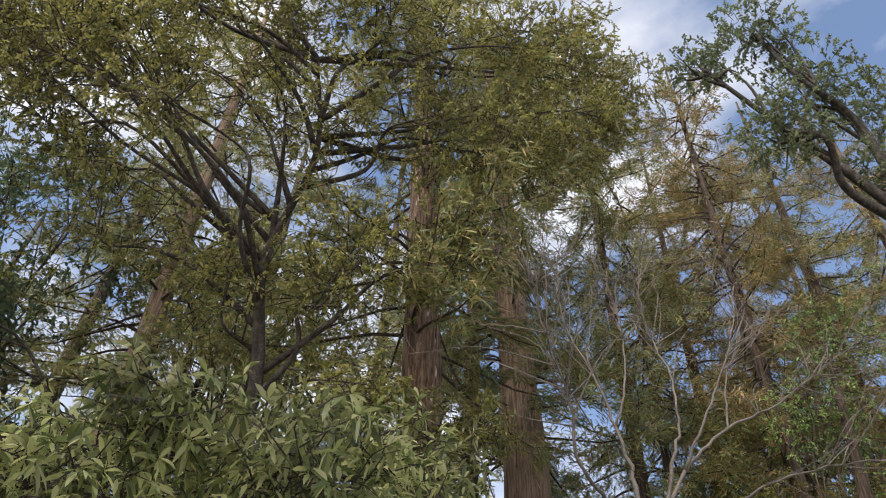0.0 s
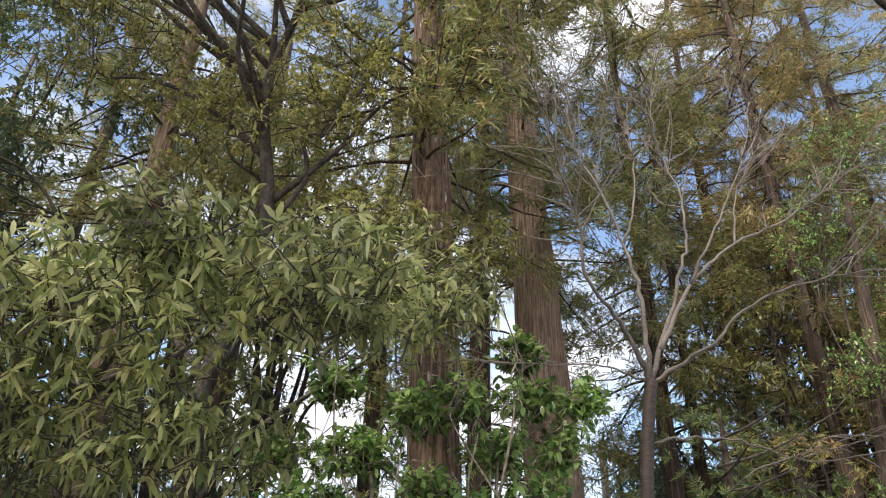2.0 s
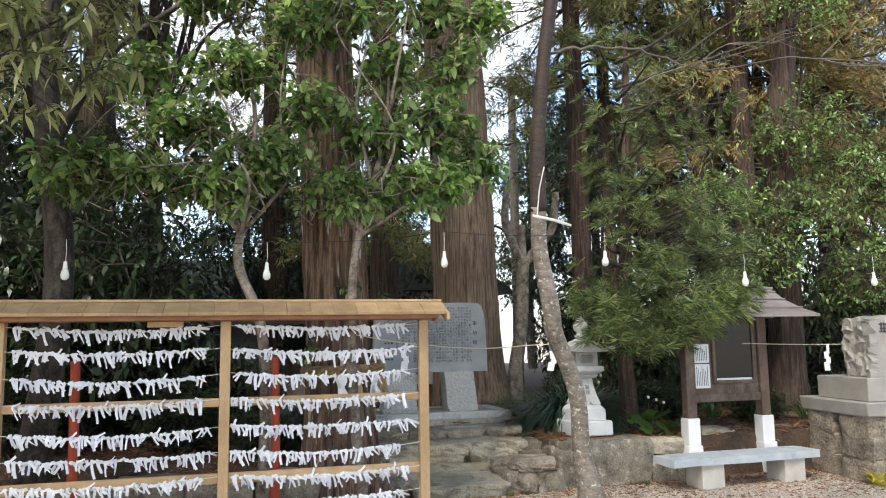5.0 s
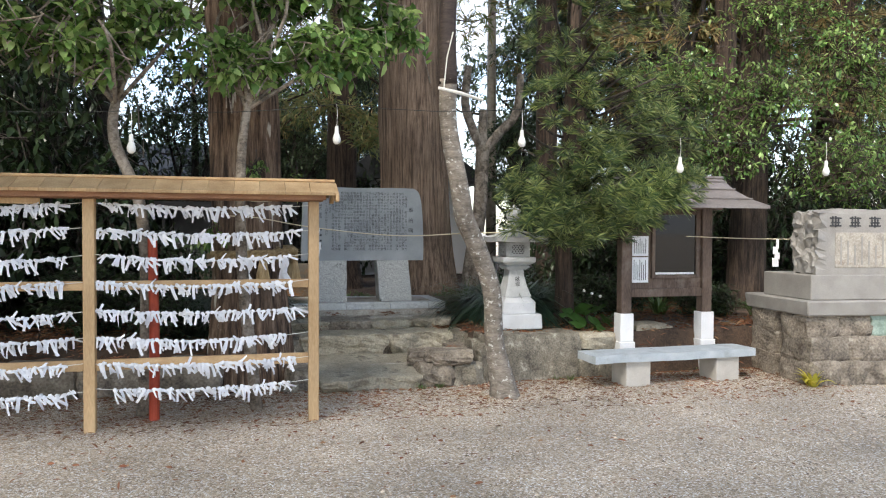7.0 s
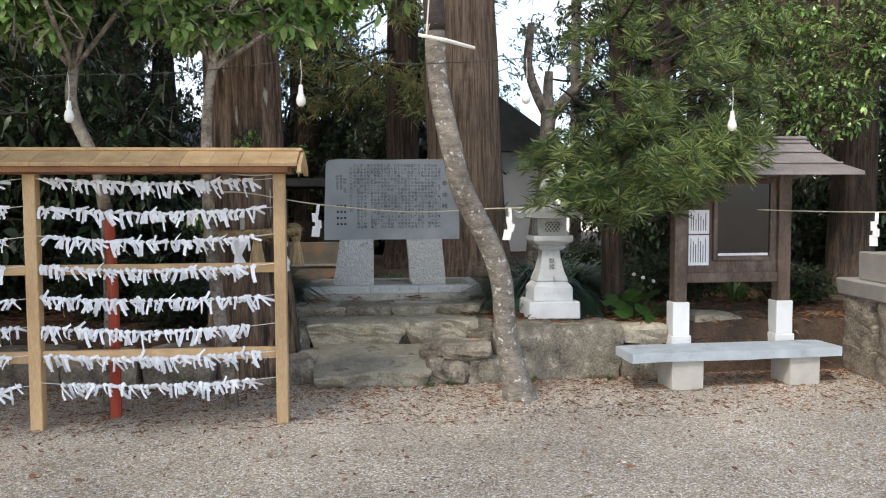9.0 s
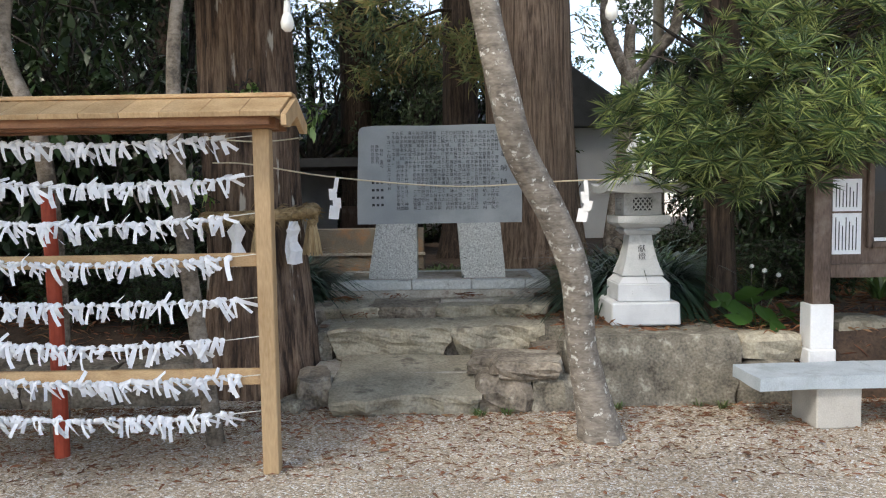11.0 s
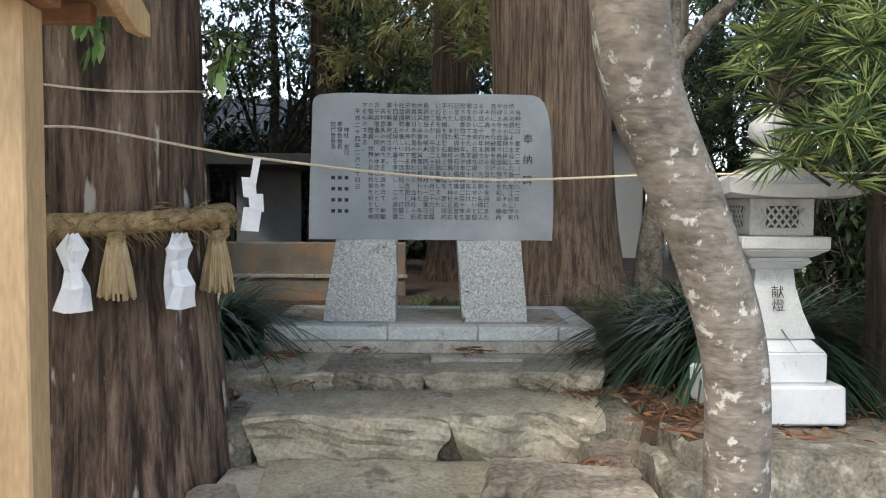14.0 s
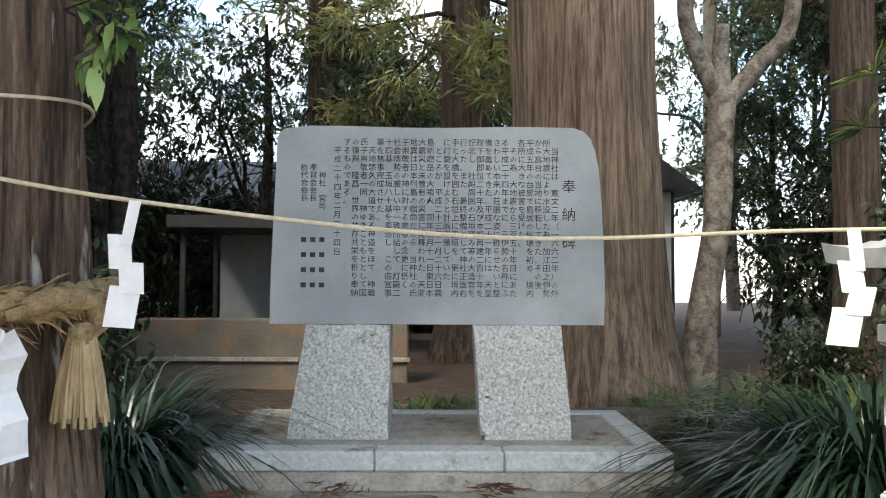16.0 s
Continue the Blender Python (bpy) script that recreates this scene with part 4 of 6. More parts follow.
def fortune(seed):
    """One tied paper fortune: a knot and two crumpled tails."""
    r = random.Random(seed)
    b = bmesh.new()
    for s in range(r.choice((2, 2, 3))):
        w, ln = r.uniform(0.008, 0.0135), r.uniform(0.045, 0.125)
        ax, az, tw = r.gauss(0, 0.5), r.uniform(-0.5, 0.5), r.uniform(-1.1, 1.1)
        if r.random() < 0.24:
            ax = r.choice((-1, 1)) * r.uniform(1.4, 2.4)
            ln *= 0.55
        rows = []
        for k in range(4):
            t = k / 3
            c = Vector((math.sin(ax) * ln * t, -0.008 - 0.012 * math.sin(3 * t + s), -math.cos(ax) * ln * t))
            a = tw * t + az
            d = Vector((math.cos(a) * math.cos(ax), math.sin(a), math.sin(ax) * 0.8)) * w
            rows.append((b.verts.new(c - d), b.verts.new(c + d)))
        for p, q in zip(rows, rows[1:]):
            b.faces.new((p[0], p[1], q[1], q[0]))
    r_ = bmesh.ops.create_icosphere(b, subdivisions=1, radius=0.017)
    for v in r_["verts"]:
        v.co = Vector((v.co.x * 1.3, v.co.y * 0.9, v.co.z)) + Vector([r.uniform(-0.004, 0.004) for _ in range(3)])
    me = bpy.data.meshes.new("paper_fortune")
    b.to_mesh(me), b.free()
    me.materials.append(M["paper"])
    return me


FORTUNES = [fortune(k) for k in range(22)]
LINES = (1.875, 1.665, 1.44, 1.215, 0.985, 0.765, 0.555, 0.335)
rr = random.Random(5)
for bay, (x0, x1) in enumerate(zip(POSTS, POSTS[1:])):
    for row, z in enumerate(LINES):
        if bay == 0 and z > 1.1:
            continue
        a, c = x0 + 0.046, x1 - 0.046
        z += rr.uniform(-0.012, 0.012)
        sag = rr.uniform(0.03, 0.06)

        def hang(t):
            return Vector((a + (c - a) * t, -0.03, z - sag * 4 * t * (1 - t) + 0.02))

        part("cord", tube(bmesh.new(), [hang(k / 12) for k in range(13)], (0.003, 0.003), 5), "white_string", rack)
        joined = bmesh.new()
        t = rr.uniform(0.01, 0.06) if row < 7 else rr.uniform(0.06, 0.16)
        end = 1 - rr.uniform(0.03, 0.1)
        while t < end:
            m_ = Matrix.Translation(hang(t) + Vector((0, rr.uniform(-0.012, 0.012), rr.uniform(-0.006, 0.01)))) @ pose(0, 0, 0, rr.uniform(-14, 14), rr.uniform(-22, 22), rr.uniform(-35, 35)) @ Matrix.Scale(rr.uniform(0.85, 1.2), 4)
            me = rr.choice(FORTUNES)
            if bay == 2:
                part("paper_fortune", me, "paper", rack).matrix_local = m_
            else:
                v0 = len(joined.verts)
                joined.from_mesh(me)
                joined.verts.ensure_lookup_table()
                for v in joined.verts[v0:]:
                    v.co = m_ @ v.co
            t += rr.uniform(0.014, 0.029)
        if bay != 2:
            tagged(part("paper_garland", joined, "paper", rack, "row of tied white paper fortunes"), kind="stuff")
        else:
            joined.free()

# red posts behind the rack
for x in (1.42, -0.32):
    b = tube(bmesh.new(), [Vector((0, 0, 0)), Vector((0.005, 0, 0.8)), Vector((-0.01, 0, 1.62))], (0.045, 0.043, 0.04), 12)
    p = part("red_post", b, "red_paint", None)
    p.location = (x, 8.42, -0.02)
    tagged(p, "faded red-painted round post behind the paper rack", "post", group="red posts")

# ---- notice shelter ----
k0 = thing("notice_shelter", (7.05, 9.45, 0.27), "roofed notice board of dark weathered timber on white post shoes", "notice board")
for x in (-0.535, 0.535):
    shoe = part("post_shoe", block((x - 0.1, -0.1, 0.0), (x + 0.1, 0.1, 0.12), 0.008), "white_paint", k0, "white concrete post shoe")
    part("shoe_sleeve", block((x - 0.085, -0.085, 0.121), (x + 0.085, 0.085, 0.45), 0.006), "white_paint", k0)
    part("post", block((x - 0.065, -0.065, 0.3), (x + 0.065, 0.065, 1.72), 0.006), "old_wood", k0)
part("footing", block((-0.6, -0.09, -0.27), (-0.48, 0.09, -0.001), 0.005), "cement", k0)
part("footing", block((0.48, -0.09, -0.27), (0.6, 0.09, -0.001), 0.005), "white_paint", k0)
part("board", block((-0.47, -0.02, 0.72), (0.47, 0.03, 1.72), 0.003), "old_wood", k0, "dark stained back board")
part("lower_beam", block((-0.47, -0.055, 0.64), (0.47, 0.045, 0.74), 0.005), "old_wood", k0)
part("upper_beam", block((-0.75, -0.05, 1.68), (0.75, 0.05, 1.78), 0.005), "old_wood", k0)
for x0, x1, z0, z1 in ((-0.18, 0.4, 0.86, 0.9), (-0.18, 0.4, 1.62, 1.66), (-0.2, -0.16, 0.86, 1.66), (0.38, 0.42, 0.86, 1.66)):
    part("case_frame", block((x0, -0.06, z0), (x1, -0.021, z1), 0.004), "old_wood", k0)
part("pane", block((-0.158, -0.042, 0.902), (0.378, -0.036, 1.618), 0), "glass", k0, "dark reflecting glass pane")
# bright reflection at the foot of the pane, modelled as a white strip
part("reflection_strip", block((-0.15, -0.048, 0.905), (0.365, -0.0425, 0.93), 0), "shide", k0, "white strip standing in for a bright reflection low on the glass")
for z0, z1 in ((1.08 - 0.27, 1.36 - 0.27 + 0.02), (1.125, 1.36)):
    sheet = part("paper_sheet", block((-0.445, -0.026, z0), (-0.235, -0.0205, z1), 0), "shide", k0, "white printed notice sheet")
    for q in range(7):
        part("text_bar", block((-0.425 + 0.025 * q, -0.0285, z0 + 0.03), (-0.418 + 0.025 * q, -0.0262, z1 - 0.03 - 0.03 * (q % 3)), 0), "roof_tile", sheet)
# sweeping sheet-metal roof
b = bmesh.new()
prof = [(-0.56, 1.72), (-0.38, 1.80), (-0.2, 1.92), (-0.06, 2.06), (0.06, 2.06), (0.2, 1.92), (0.38, 1.80), (0.56, 1.72)]
verge = lambda y: 0.7 + 0.32 * (abs(y) / 0.56) ** 1.2
rows = [[b.verts.new((x * verge(y), y, z)) for y, z in prof] for x in (-1, 1)]
rows2 = [[b.verts.new((x * verge(y), y, z - 0.035)) for y, z in prof] for x in (-1, 1)]
for q in range(len(prof) - 1):
    b.faces.new((rows[0][q], rows[1][q], rows[1][q + 1], rows[0][q + 1]))
    b.faces.new((rows2[0][q], rows2[0][q + 1], rows2[1][q + 1], rows2[1][q]))
for s in (0, 1):
    b.faces.new(rows[s] + rows2[s][::-1])
b.faces.new((rows[0][0], rows2[0][0], rows2[1][0], rows[1][0]))
b.faces.new((rows[0][-1], rows[1][-1], rows2[1][-1], rows2[0][-1]))
bmesh.ops.recalc_face_normals(b, faces=b.faces[:])
part("roof", b, "roof_metal", k0, "curved grey-brown sheet-metal roof")
for y, z in ((-0.385, 1.803), (-0.205, 1.922), (-0.1, 2.02)):
    part("roof_seam", block((-verge(y) - 0.003, y - 0.02, z - 0.004), (verge(y) + 0.003, y, z + 0.012), 0.002), "roof_metal", k0)
part("ridge_cap", block((-0.74, -0.08, 2.055), (0.74, 0.08, 2.085), 0.006), "roof_metal", k0)

# ---- bench ----
bench = thing("stone_bench", (6.84, 8.92, 0), "blue-grey stone slab bench on two pale blocks", "bench", rz=3)
for x0, x1 in ((-1.08, -0.212), (-0.208, 0.96)):
    b = block((x0, -0.2, 0.275), (x1, 0.2, 0.36), 0)
    bmesh.ops.subdivide_edges(b, edges=b.edges[:], cuts=4, use_grid_fill=True)
    for v in b.verts:
        v.co += noise.noise_vector(v.co * 5 + Vector((x0, 0, 0))) * 0.009
    part("slab", b, "bench_stone", bench)
for x in (-0.53, 0.62):
    part("foot", block((x - 0.15, -0.16, 0.0), (x + 0.15, 0.16, 0.274), 0.008), "bench_foot", bench)

# ---- monument on boulder base ----
mon = thing("stone_monument", (9.2, 8.85, 0), "brown-grey carved memorial stone on a boulder base", "monument", rz=-6)
seed = 70
for row, (z, h, mt) in enumerate(((0.1, 0.3, "rock"), (0.37, 0.28, "rock"), (0.63, 0.26, "rock"))):
    x = -0.95
    while x < 1.0:
        w = 0.28 + 0.2 * abs(math.sin(seed * 1.7))
        for y in (-0.35, 0.35):
            green = row == 2 and x > -0.5 and y < 0
            s = part("boulder", rock((w + 0.06, 0.6 - 0.05 * row, h + 0.05), seed, 0.13, 3, 5), "rock_green" if green else mt, mon, "pale green boulder" if green else "")
            s.location = (x + w / 2, y * (1 - 0.06 * row), z)
            seed += 1
        x += w
part("slab", soften(frustum(bmesh.new(), 0.76, (1.0, 0.62), 0.93, (1.02, 0.64)), 0.015), "monument_stone", mon)
part("pedestal", block((-0.93, -0.56, 0.931), (0.93, 0.36, 1.21), 0.01), "monument_stone", mon)
b = block((-0.84, -0.52, 1.211), (0.84, -0.06, 1.94), 0)
bmesh.ops.subdivide_edges(b, edges=b.edges[:], cuts=13, use_grid_fill=True)
for v in b.verts:
    if abs(v.co.x) > 0.8:
        v.co += noise.noise_vector(v.co * 13) * 0.06
    if v.co.z > 1.9:
        v.co += noise.noise_vector(v.co * 7) * 0.02
        if abs(v.co.x) > 0.7:
            v.co.z -= 0.03
carved = part("carved_stone", b, "monument_stone", mon, "carved stone with rough broken sides")
panel = part("text_panel", block((-0.62, -0.526, 1.29), (0.62, -0.52, 1.68), 0.002), "cement", mon, "rough sunken panel of faint carved text")
for q in range(6):
    glyph = bmesh.new()
    for h, v0, v1 in ((0.0, -0.062, 0.062), (0.034, -0.05, 0.05), (-0.036, -0.045, 0.06)):
        box(glyph, (-0.62 + 0.24 * q + h - 0.009, -0.527, 1.8 + v0), (-0.62 + 0.24 * q + h + 0.009, -0.521, 1.8 + v1), 0)
    for h, w in ((0.04, 0.07), (-0.01, 0.055), (-0.045, 0.07)):
        box(glyph, (-0.62 + 0.24 * q - w, -0.5275, 1.8 + h - 0.008), (-0.62 + 0.24 * q + w, -0.5212, 1.8 + h + 0.008), 0)
    part("character", glyph, "ink", carved, "large carved dark character")
for q in range(14):
    part("text_bar", block((-0.56 + 0.085 * q, -0.5295, 1.32), (-0.54 + 0.085 * q, -0.5265, 1.64 - 0.05 * (q % 3)), 0), "monument_stone", panel)


# ---- sacred string, papers, straw rope ----
def sagging(a, b, sag, steps=14):
    a, b = Vector(a), Vector(b)
    return [a.lerp(b, k / steps) - Vector((0, 0, sag * 4 * (k / steps) * (1 - k / steps))) for k in range(steps + 1)]


cordpts = [(2.02, 9.66, 1.83), (2.3, 9.64, 1.815), (2.96, 9.69, 1.705), (3.9, 9.82, 1.625), (4.9, 9.93, 1.66), (6.4, 9.6, 1.66), (8.41, 9.2, 1.6), (10.4, 8.9, 1.64)]
cord = part("sacred_string", tube(bmesh.new(), spline(cordpts, 8), (0.006, 0.006), 6), "string", None, smooth=True)
tagged(cord, "thin twisted straw string stretched in front of the monument", "string")
loop = part("string_loop", tube(bmesh.new(), [Vector((2.215 + 0.4 * math.cos(a), 10.1 + 0.4 * math.sin(a), 2.02 + 0.03 * math.sin(a * 2 + 1))) for a in np.linspace(0, 2 * math.pi, 40)], (0.006, 0.006), 6), "string", None, smooth=True)
tagged(loop, "thin string tied round the cedar trunk", "string")


def zigzag(name, at, turn, scale=1.0, seed=0):
    """A folded zigzag paper streamer."""
    r = random.Random(seed)
    b = bmesh.new()
    c, x = Vector((0, 0, 0)), 0.0
    panes = [(0.018, 0.13, 0.02), (0.034, 0.1, -0.02), (0.036, 0.09, 0.022), (0.045, 0.12, -0.018)]
    x, z, y = 0.0, 0.0, 0.0
    for k, (w, h, shift) in enumerate(panes):
        x += shift * (1.2 if k else 0)
        tilt = r.uniform(-0.02, 0.02)
        q = [b.verts.new(p) for p in ((x - w, y, z), (x + w, y - 0.012, z), (x + w + tilt, y - 0.02, z - h), (x - w + tilt, y - 0.004, z - h))]
        b.faces.new(q)
        z -= h * 0.78
        x += tilt
        y += 0.006 * (-1) ** k
    for v in b.verts:
        v.co *= scale
    ob = part(name, b, "shide", None)
    ob.matrix_world = pose(*at, 0, 4 * math.sin(seed), turn)
    md = ob.modifiers.new("thickness", "SOLIDIFY")
    md.thickness = 0.0015
    return tagged(ob, "white zigzag paper streamer hanging from the string", "paper streamer", group="paper streamers on the string")


zigzag("paper_streamer", (2.96, 9.68, 1.705), 8, 0.86, 1)
zigzag("paper_streamer", (4.9, 9.92, 1.66), -10, 0.9, 2)
zigzag("paper_streamer", (8.41, 9.19, 1.6), 5, 0.9, 3)
zigzag("paper_streamer", (6.6, 9.56, 1.655), 12, 0.9, 4)

rope = thing("straw_rope", (2.26, 10.1, 1.42), "thick twisted straw rope tied round the cedar trunk", "straw rope")
for s in range(3):
    pts = []
    for k in range(121):
        a = 2 * math.pi * k / 120
        w = 13 * a + 2 * math.pi * s / 3
        thick = 0.026 + 0.008 * math.sin(a * 2 + 0.5)
        rad = 0.43 + thick * math.cos(w)
        pts.append(Vector((rad * math.cos(a), rad * math.sin(a), thick * math.sin(w) + 0.03 * math.cos(a - 0.3))))
    part("strand", tube(bmesh.new(), pts, (0.034, 0.036, 0.034), 8, 0.1), "straw", rope, smooth=True)
r2 = np.random.default_rng(3)
aa = r2.uniform(math.pi, 2 * math.pi, 700)
at = np.stack([0.46 * np.cos(aa), 0.46 * np.sin(aa), 0.03 * np.cos(aa - 0.3) + r2.normal(0, 0.03, 700)], -1)
way = np.stack([-np.sin(aa) + r2.normal(0, 0.5, 700), np.cos(aa) + r2.normal(0, 0.5, 700), r2.normal(-0.3, 0.7, 700)], -1)
tagged(part("loose_straw", needle_mesh("loose_straw", r2, at, way, r2.uniform(0.04, 0.12, 700), 0.004, "straw"), "straw", rope, "frayed loose straws"), kind="stuff")
part("knot", tube(bmesh.new(), [Vector((0.33, -0.33, -0.01)), Vector((0.41, -0.26, 0.035)), Vector((0.47, -0.14, 0.03)), Vector((0.47, -0.1, -0.05)), Vector((0.43, -0.18, -0.12))], (0.02, 0.034, 0.034, 0.03, 0.014), 8, 0.2), "straw", rope, "knotted rope end", smooth=True)


def tassel(angle, length=0.27):
    x, y = 0.475 * math.cos(angle), 0.475 * math.sin(angle)
    b = bmesh.new()
    n_ = 40
    for k in range(n_):
        a = 2 * math.pi * k / n_
        r0, r1 = 0.026, 0.07 + 0.012 * math.sin(k * 5)
        tube(b, [Vector((x + r0 * math.cos(a), y + r0 * math.sin(a), -0.06)), Vector((x + (r0 + r1) * 0.55 * math.cos(a), y + (r0 + r1) * 0.4 * math.sin(a), -0.06 - length * 0.5)), Vector((x + r1 * math.cos(a), y + 0.6 * r1 * math.sin(a), -0.06 - length * (0.94 + 0.06 * math.sin(k * 3))))], (0.009, 0.008, 0.006), 4)
    t_ = part("tassel", b, "tassel", rope, "pale straw tassel")
    part("binding", tube(bmesh.new(), [Vector((x, y, -0.035)), Vector((x, y, -0.05)), Vector((x, y, -0.1)), Vector((x, y, -0.115))], (0.018, 0.038, 0.038, 0.03), 12), "straw", t_)


for a in (-1.34, -0.33):
    tassel(a)


def white_streamer(angle, seed):
    """A bunched white paper streamer hung from the rope."""
    r = random.Random(seed)
    x, y = 0.485 * math.cos(angle), 0.485 * math.sin(angle)
    b = bmesh.new()
    for s in range(3):
        z, w, ox = -0.04, 0.02, r.uniform(-0.012, 0.012)
        rows = []
        for k in range(5):
            t = k / 4
            w = (0.012, 0.056, 0.036, 0.05, 0.062)[k]
            oy = -0.012 * s - 0.02 * math.sin(k * 1.7 + s)
            tx, ty = -math.sin(angle), math.cos(angle)
            cx = x + tx * (ox + 0.018 * math.sin(k * 2.1 + s)) + oy * math.cos(angle) * -1
            cy = y + ty * ox + oy
            rows.append((b.verts.new((cx - w * tx, cy - w * ty, z)), b.verts.new((cx, cy - 0.014, z - 0.01)), b.verts.new((cx + w * tx, cy + w * ty, z))))
            z -= (0.07, 0.09, 0.07, 0.1, 0)[k]
        for p, q in zip(rows, rows[1:]):
            b.faces.new((p[0], p[1], q[1], q[0])), b.faces.new((p[1], p[2], q[2], q[1]))
    part("paper_streamer", b, "shide", rope, "crumpled white paper streamer")


for k, a in enumerate((-1.7, -0.82)):
    white_streamer(a, k)

# ---- lamp string ----
line = thing("lamp_string", (0, 0, 0), "string of unlit white bulbs hung over the rack", "string lights")
BULBS = ((-2.0, 2.36), (-0.35, 2.33), (1.31, 2.34), (2.97, 2.47), (4.67, 2.5), (6.31, 2.3), (8.0, 2.31), (9.7, 2.36))
span = []
for (x0, z0), (x1, z1) in zip(((-4.0, 2.5),) + BULBS, BULBS + ((11.4, 2.5),)):
    span += [Vector((x0 + (x1 - x0) * q, 7.95, z0 + (z1 - z0) * q + 0.3 - 0.16 * q * (1 - q))) for q in (0, 0.25, 0.5, 0.75)]
part("cable", tube(bmesh.new(), span, (0.003, 0.003), 5), "cable", line)
for x, z in BULBS:
    z += 0.3
    drop = part("bulb_lead", tube(bmesh.new(), [Vector((x, 7.95, z)), Vector((x + 0.006, 7.95, z - 0.1)), Vector((x, 7.95, z - 0.2))], (0.0025, 0.0025), 5), "white_string", line)
    part("socket", tube(bmesh.new(), [Vector((x, 7.95, z - 0.19)), Vector((x, 7.95, z - 0.25))], (0.014, 0.02), 10), "bulb", line)
    prof = ((0.018, -0.25), (0.027, -0.27), (0.036, -0.3), (0.032, -0.33), (0.015, -0.347))
    part("bulb", tube(bmesh.new(), [Vector((x, 7.95, z + q)) for _, q in prof], [p for p, _ in prof], 12), "bulb", line, "white opal bulb", smooth=True)


# ---- trees ----
def ellipsoid(rng, n, centre, radii, shell=0.45):
    d = unit(rng.normal(0, 1, (n, 3)))
    r = rng.random(n) ** shell
    return np.array(centre) + d * r[:, None] * np.array(radii)


def twiggy(rng, blobs, per_twig=7, reach=0.9, droop=0.35, star=False):
    """Twigs from each clump's limb to its outside, and leaf roots along their outer ends."""
    bm = bmesh.new()
    at, way = [], []
    for centre, radii, count in blobs:
        tips = ellipsoid(rng, count, centre, radii)
        for tip in tips:
            c = np.array(centre)
            back = unit(unit(c - tip) + rng.normal(0, 0.55, 3) + (0, 0, -0.25))
            root = tip + back * min(0.75 * reach, 0.9 * np.linalg.norm(c - tip) + 0.12) * rng.uniform(0.6, 1.0)
            mid = (root + tip) / 2 + rng.normal(0, 0.05, 3) + (0, 0, 0.05)
            tube(bm, [Vector(root), Vector(mid), Vector(tip)], (0.009, 0.006, 0.003), 3)
            d = unit(tip - root)
            for k in range(per_twig):
                t = (0.8 + 0.2 * rng.random()) if star and k > 2 else 0.35 + 0.65 * (k + rng.random()) / per_twig
                p = root + (tip - root) * t + (mid - (root + tip) / 2) * 4 * t * (1 - t) * 0.5
                at.append(p)
                way.append(d * 0.5 + (unit(rng.normal(0, 1, 3)) if star else rng.normal(0, 0.55, 3)) + (0, 0, -droop))
    return bm, np.array(at), np.array(way)


def limbs(trunk_top, blobs, radius, rng, forks=2):
    """A curving limb from the trunk's top to every clump, with forks inside it; one bmesh each."""
    made = []
    for centre, radii, _ in blobs:
        bm = bmesh.new()
        c = Vector(centre)
        top = min(trunk_top, key=lambda p: (p - c + Vector((0, 0, 2.4))).length) if isinstance(trunk_top, list) else Vector(trunk_top)
        mid = top.lerp(c, 0.5) + Vector((rng.normal(0, 0.3), rng.normal(0, 0.3), 0.35))
        path = spline([top, top.lerp(mid, 0.5) + Vector((rng.normal(0, 0.18), rng.normal(0, 0.18), 0.1)), mid, mid.lerp(c, 0.5) + Vector(rng.normal(0, 0.24, 3)), c], 5)
        tube(bm, path, (radius, radius * 0.65, radius * 0.4, radius * 0.25), 7, 0.2)
        for _ in range(forks * 2):
            e = Vector(ellipsoid(rng, 1, centre, [0.85 * r for r in radii], 0.3)[0])
            s = path[-1 - int(rng.integers(0, 9))]
            m_ = s.lerp(e, 0.5) + Vector(rng.normal(0, 0.18, 3))
            tube(bm, spline([s, m_, e], 4), (radius * 0.3, radius * 0.17, 0.008), 5, 0.2)
        made.append(bm)
    return made


def broadleaf(name, label, category, trunk, radii, blobs, leaf, bark, seed, length, width, per_twig=7, droop=0.35, limb=0.07, limb_from=None, group=""):
    rng = np.random.default_rng(seed)
    base = trunk[0]
    t = thing(name, base, label, category, group)
    off = Vector(base)
    path = spline([Vector(p) - off for p in trunk], 6)
    bm = tube(bmesh.new(), path, radii, 14, 0.22, 0, seed)
    part("trunk", bm, bark, t, smooth=True)
    local = [((c[0] - off.x, c[1] - off.y, c[2] - off.z), r, n) for c, r, n in blobs]
    start = Vector(limb_from or trunk[-1]) - off if limb_from != "trunk" else [p for p in path if p.z > (2.75 if limb < 0.03 else 2.2)]
    for bm in limbs(start, local, limb, rng):
        part("limb", bm, bark, t, smooth=True)
    bm, at, way = twiggy(rng, local, per_twig, 0.8, droop, name == "evergreen_oak" and length > 0.12)
    tagged(part("fine_branching", bm, bark, t), kind="stuff")
    n = len(at)
    ln = length * rng.uniform(0.6, 1.25, n)
    part("crown", leaf_mesh("crown", rng, at, way, ln, ln * width, droop * 0.8, leaf), leaf, t)
    return t


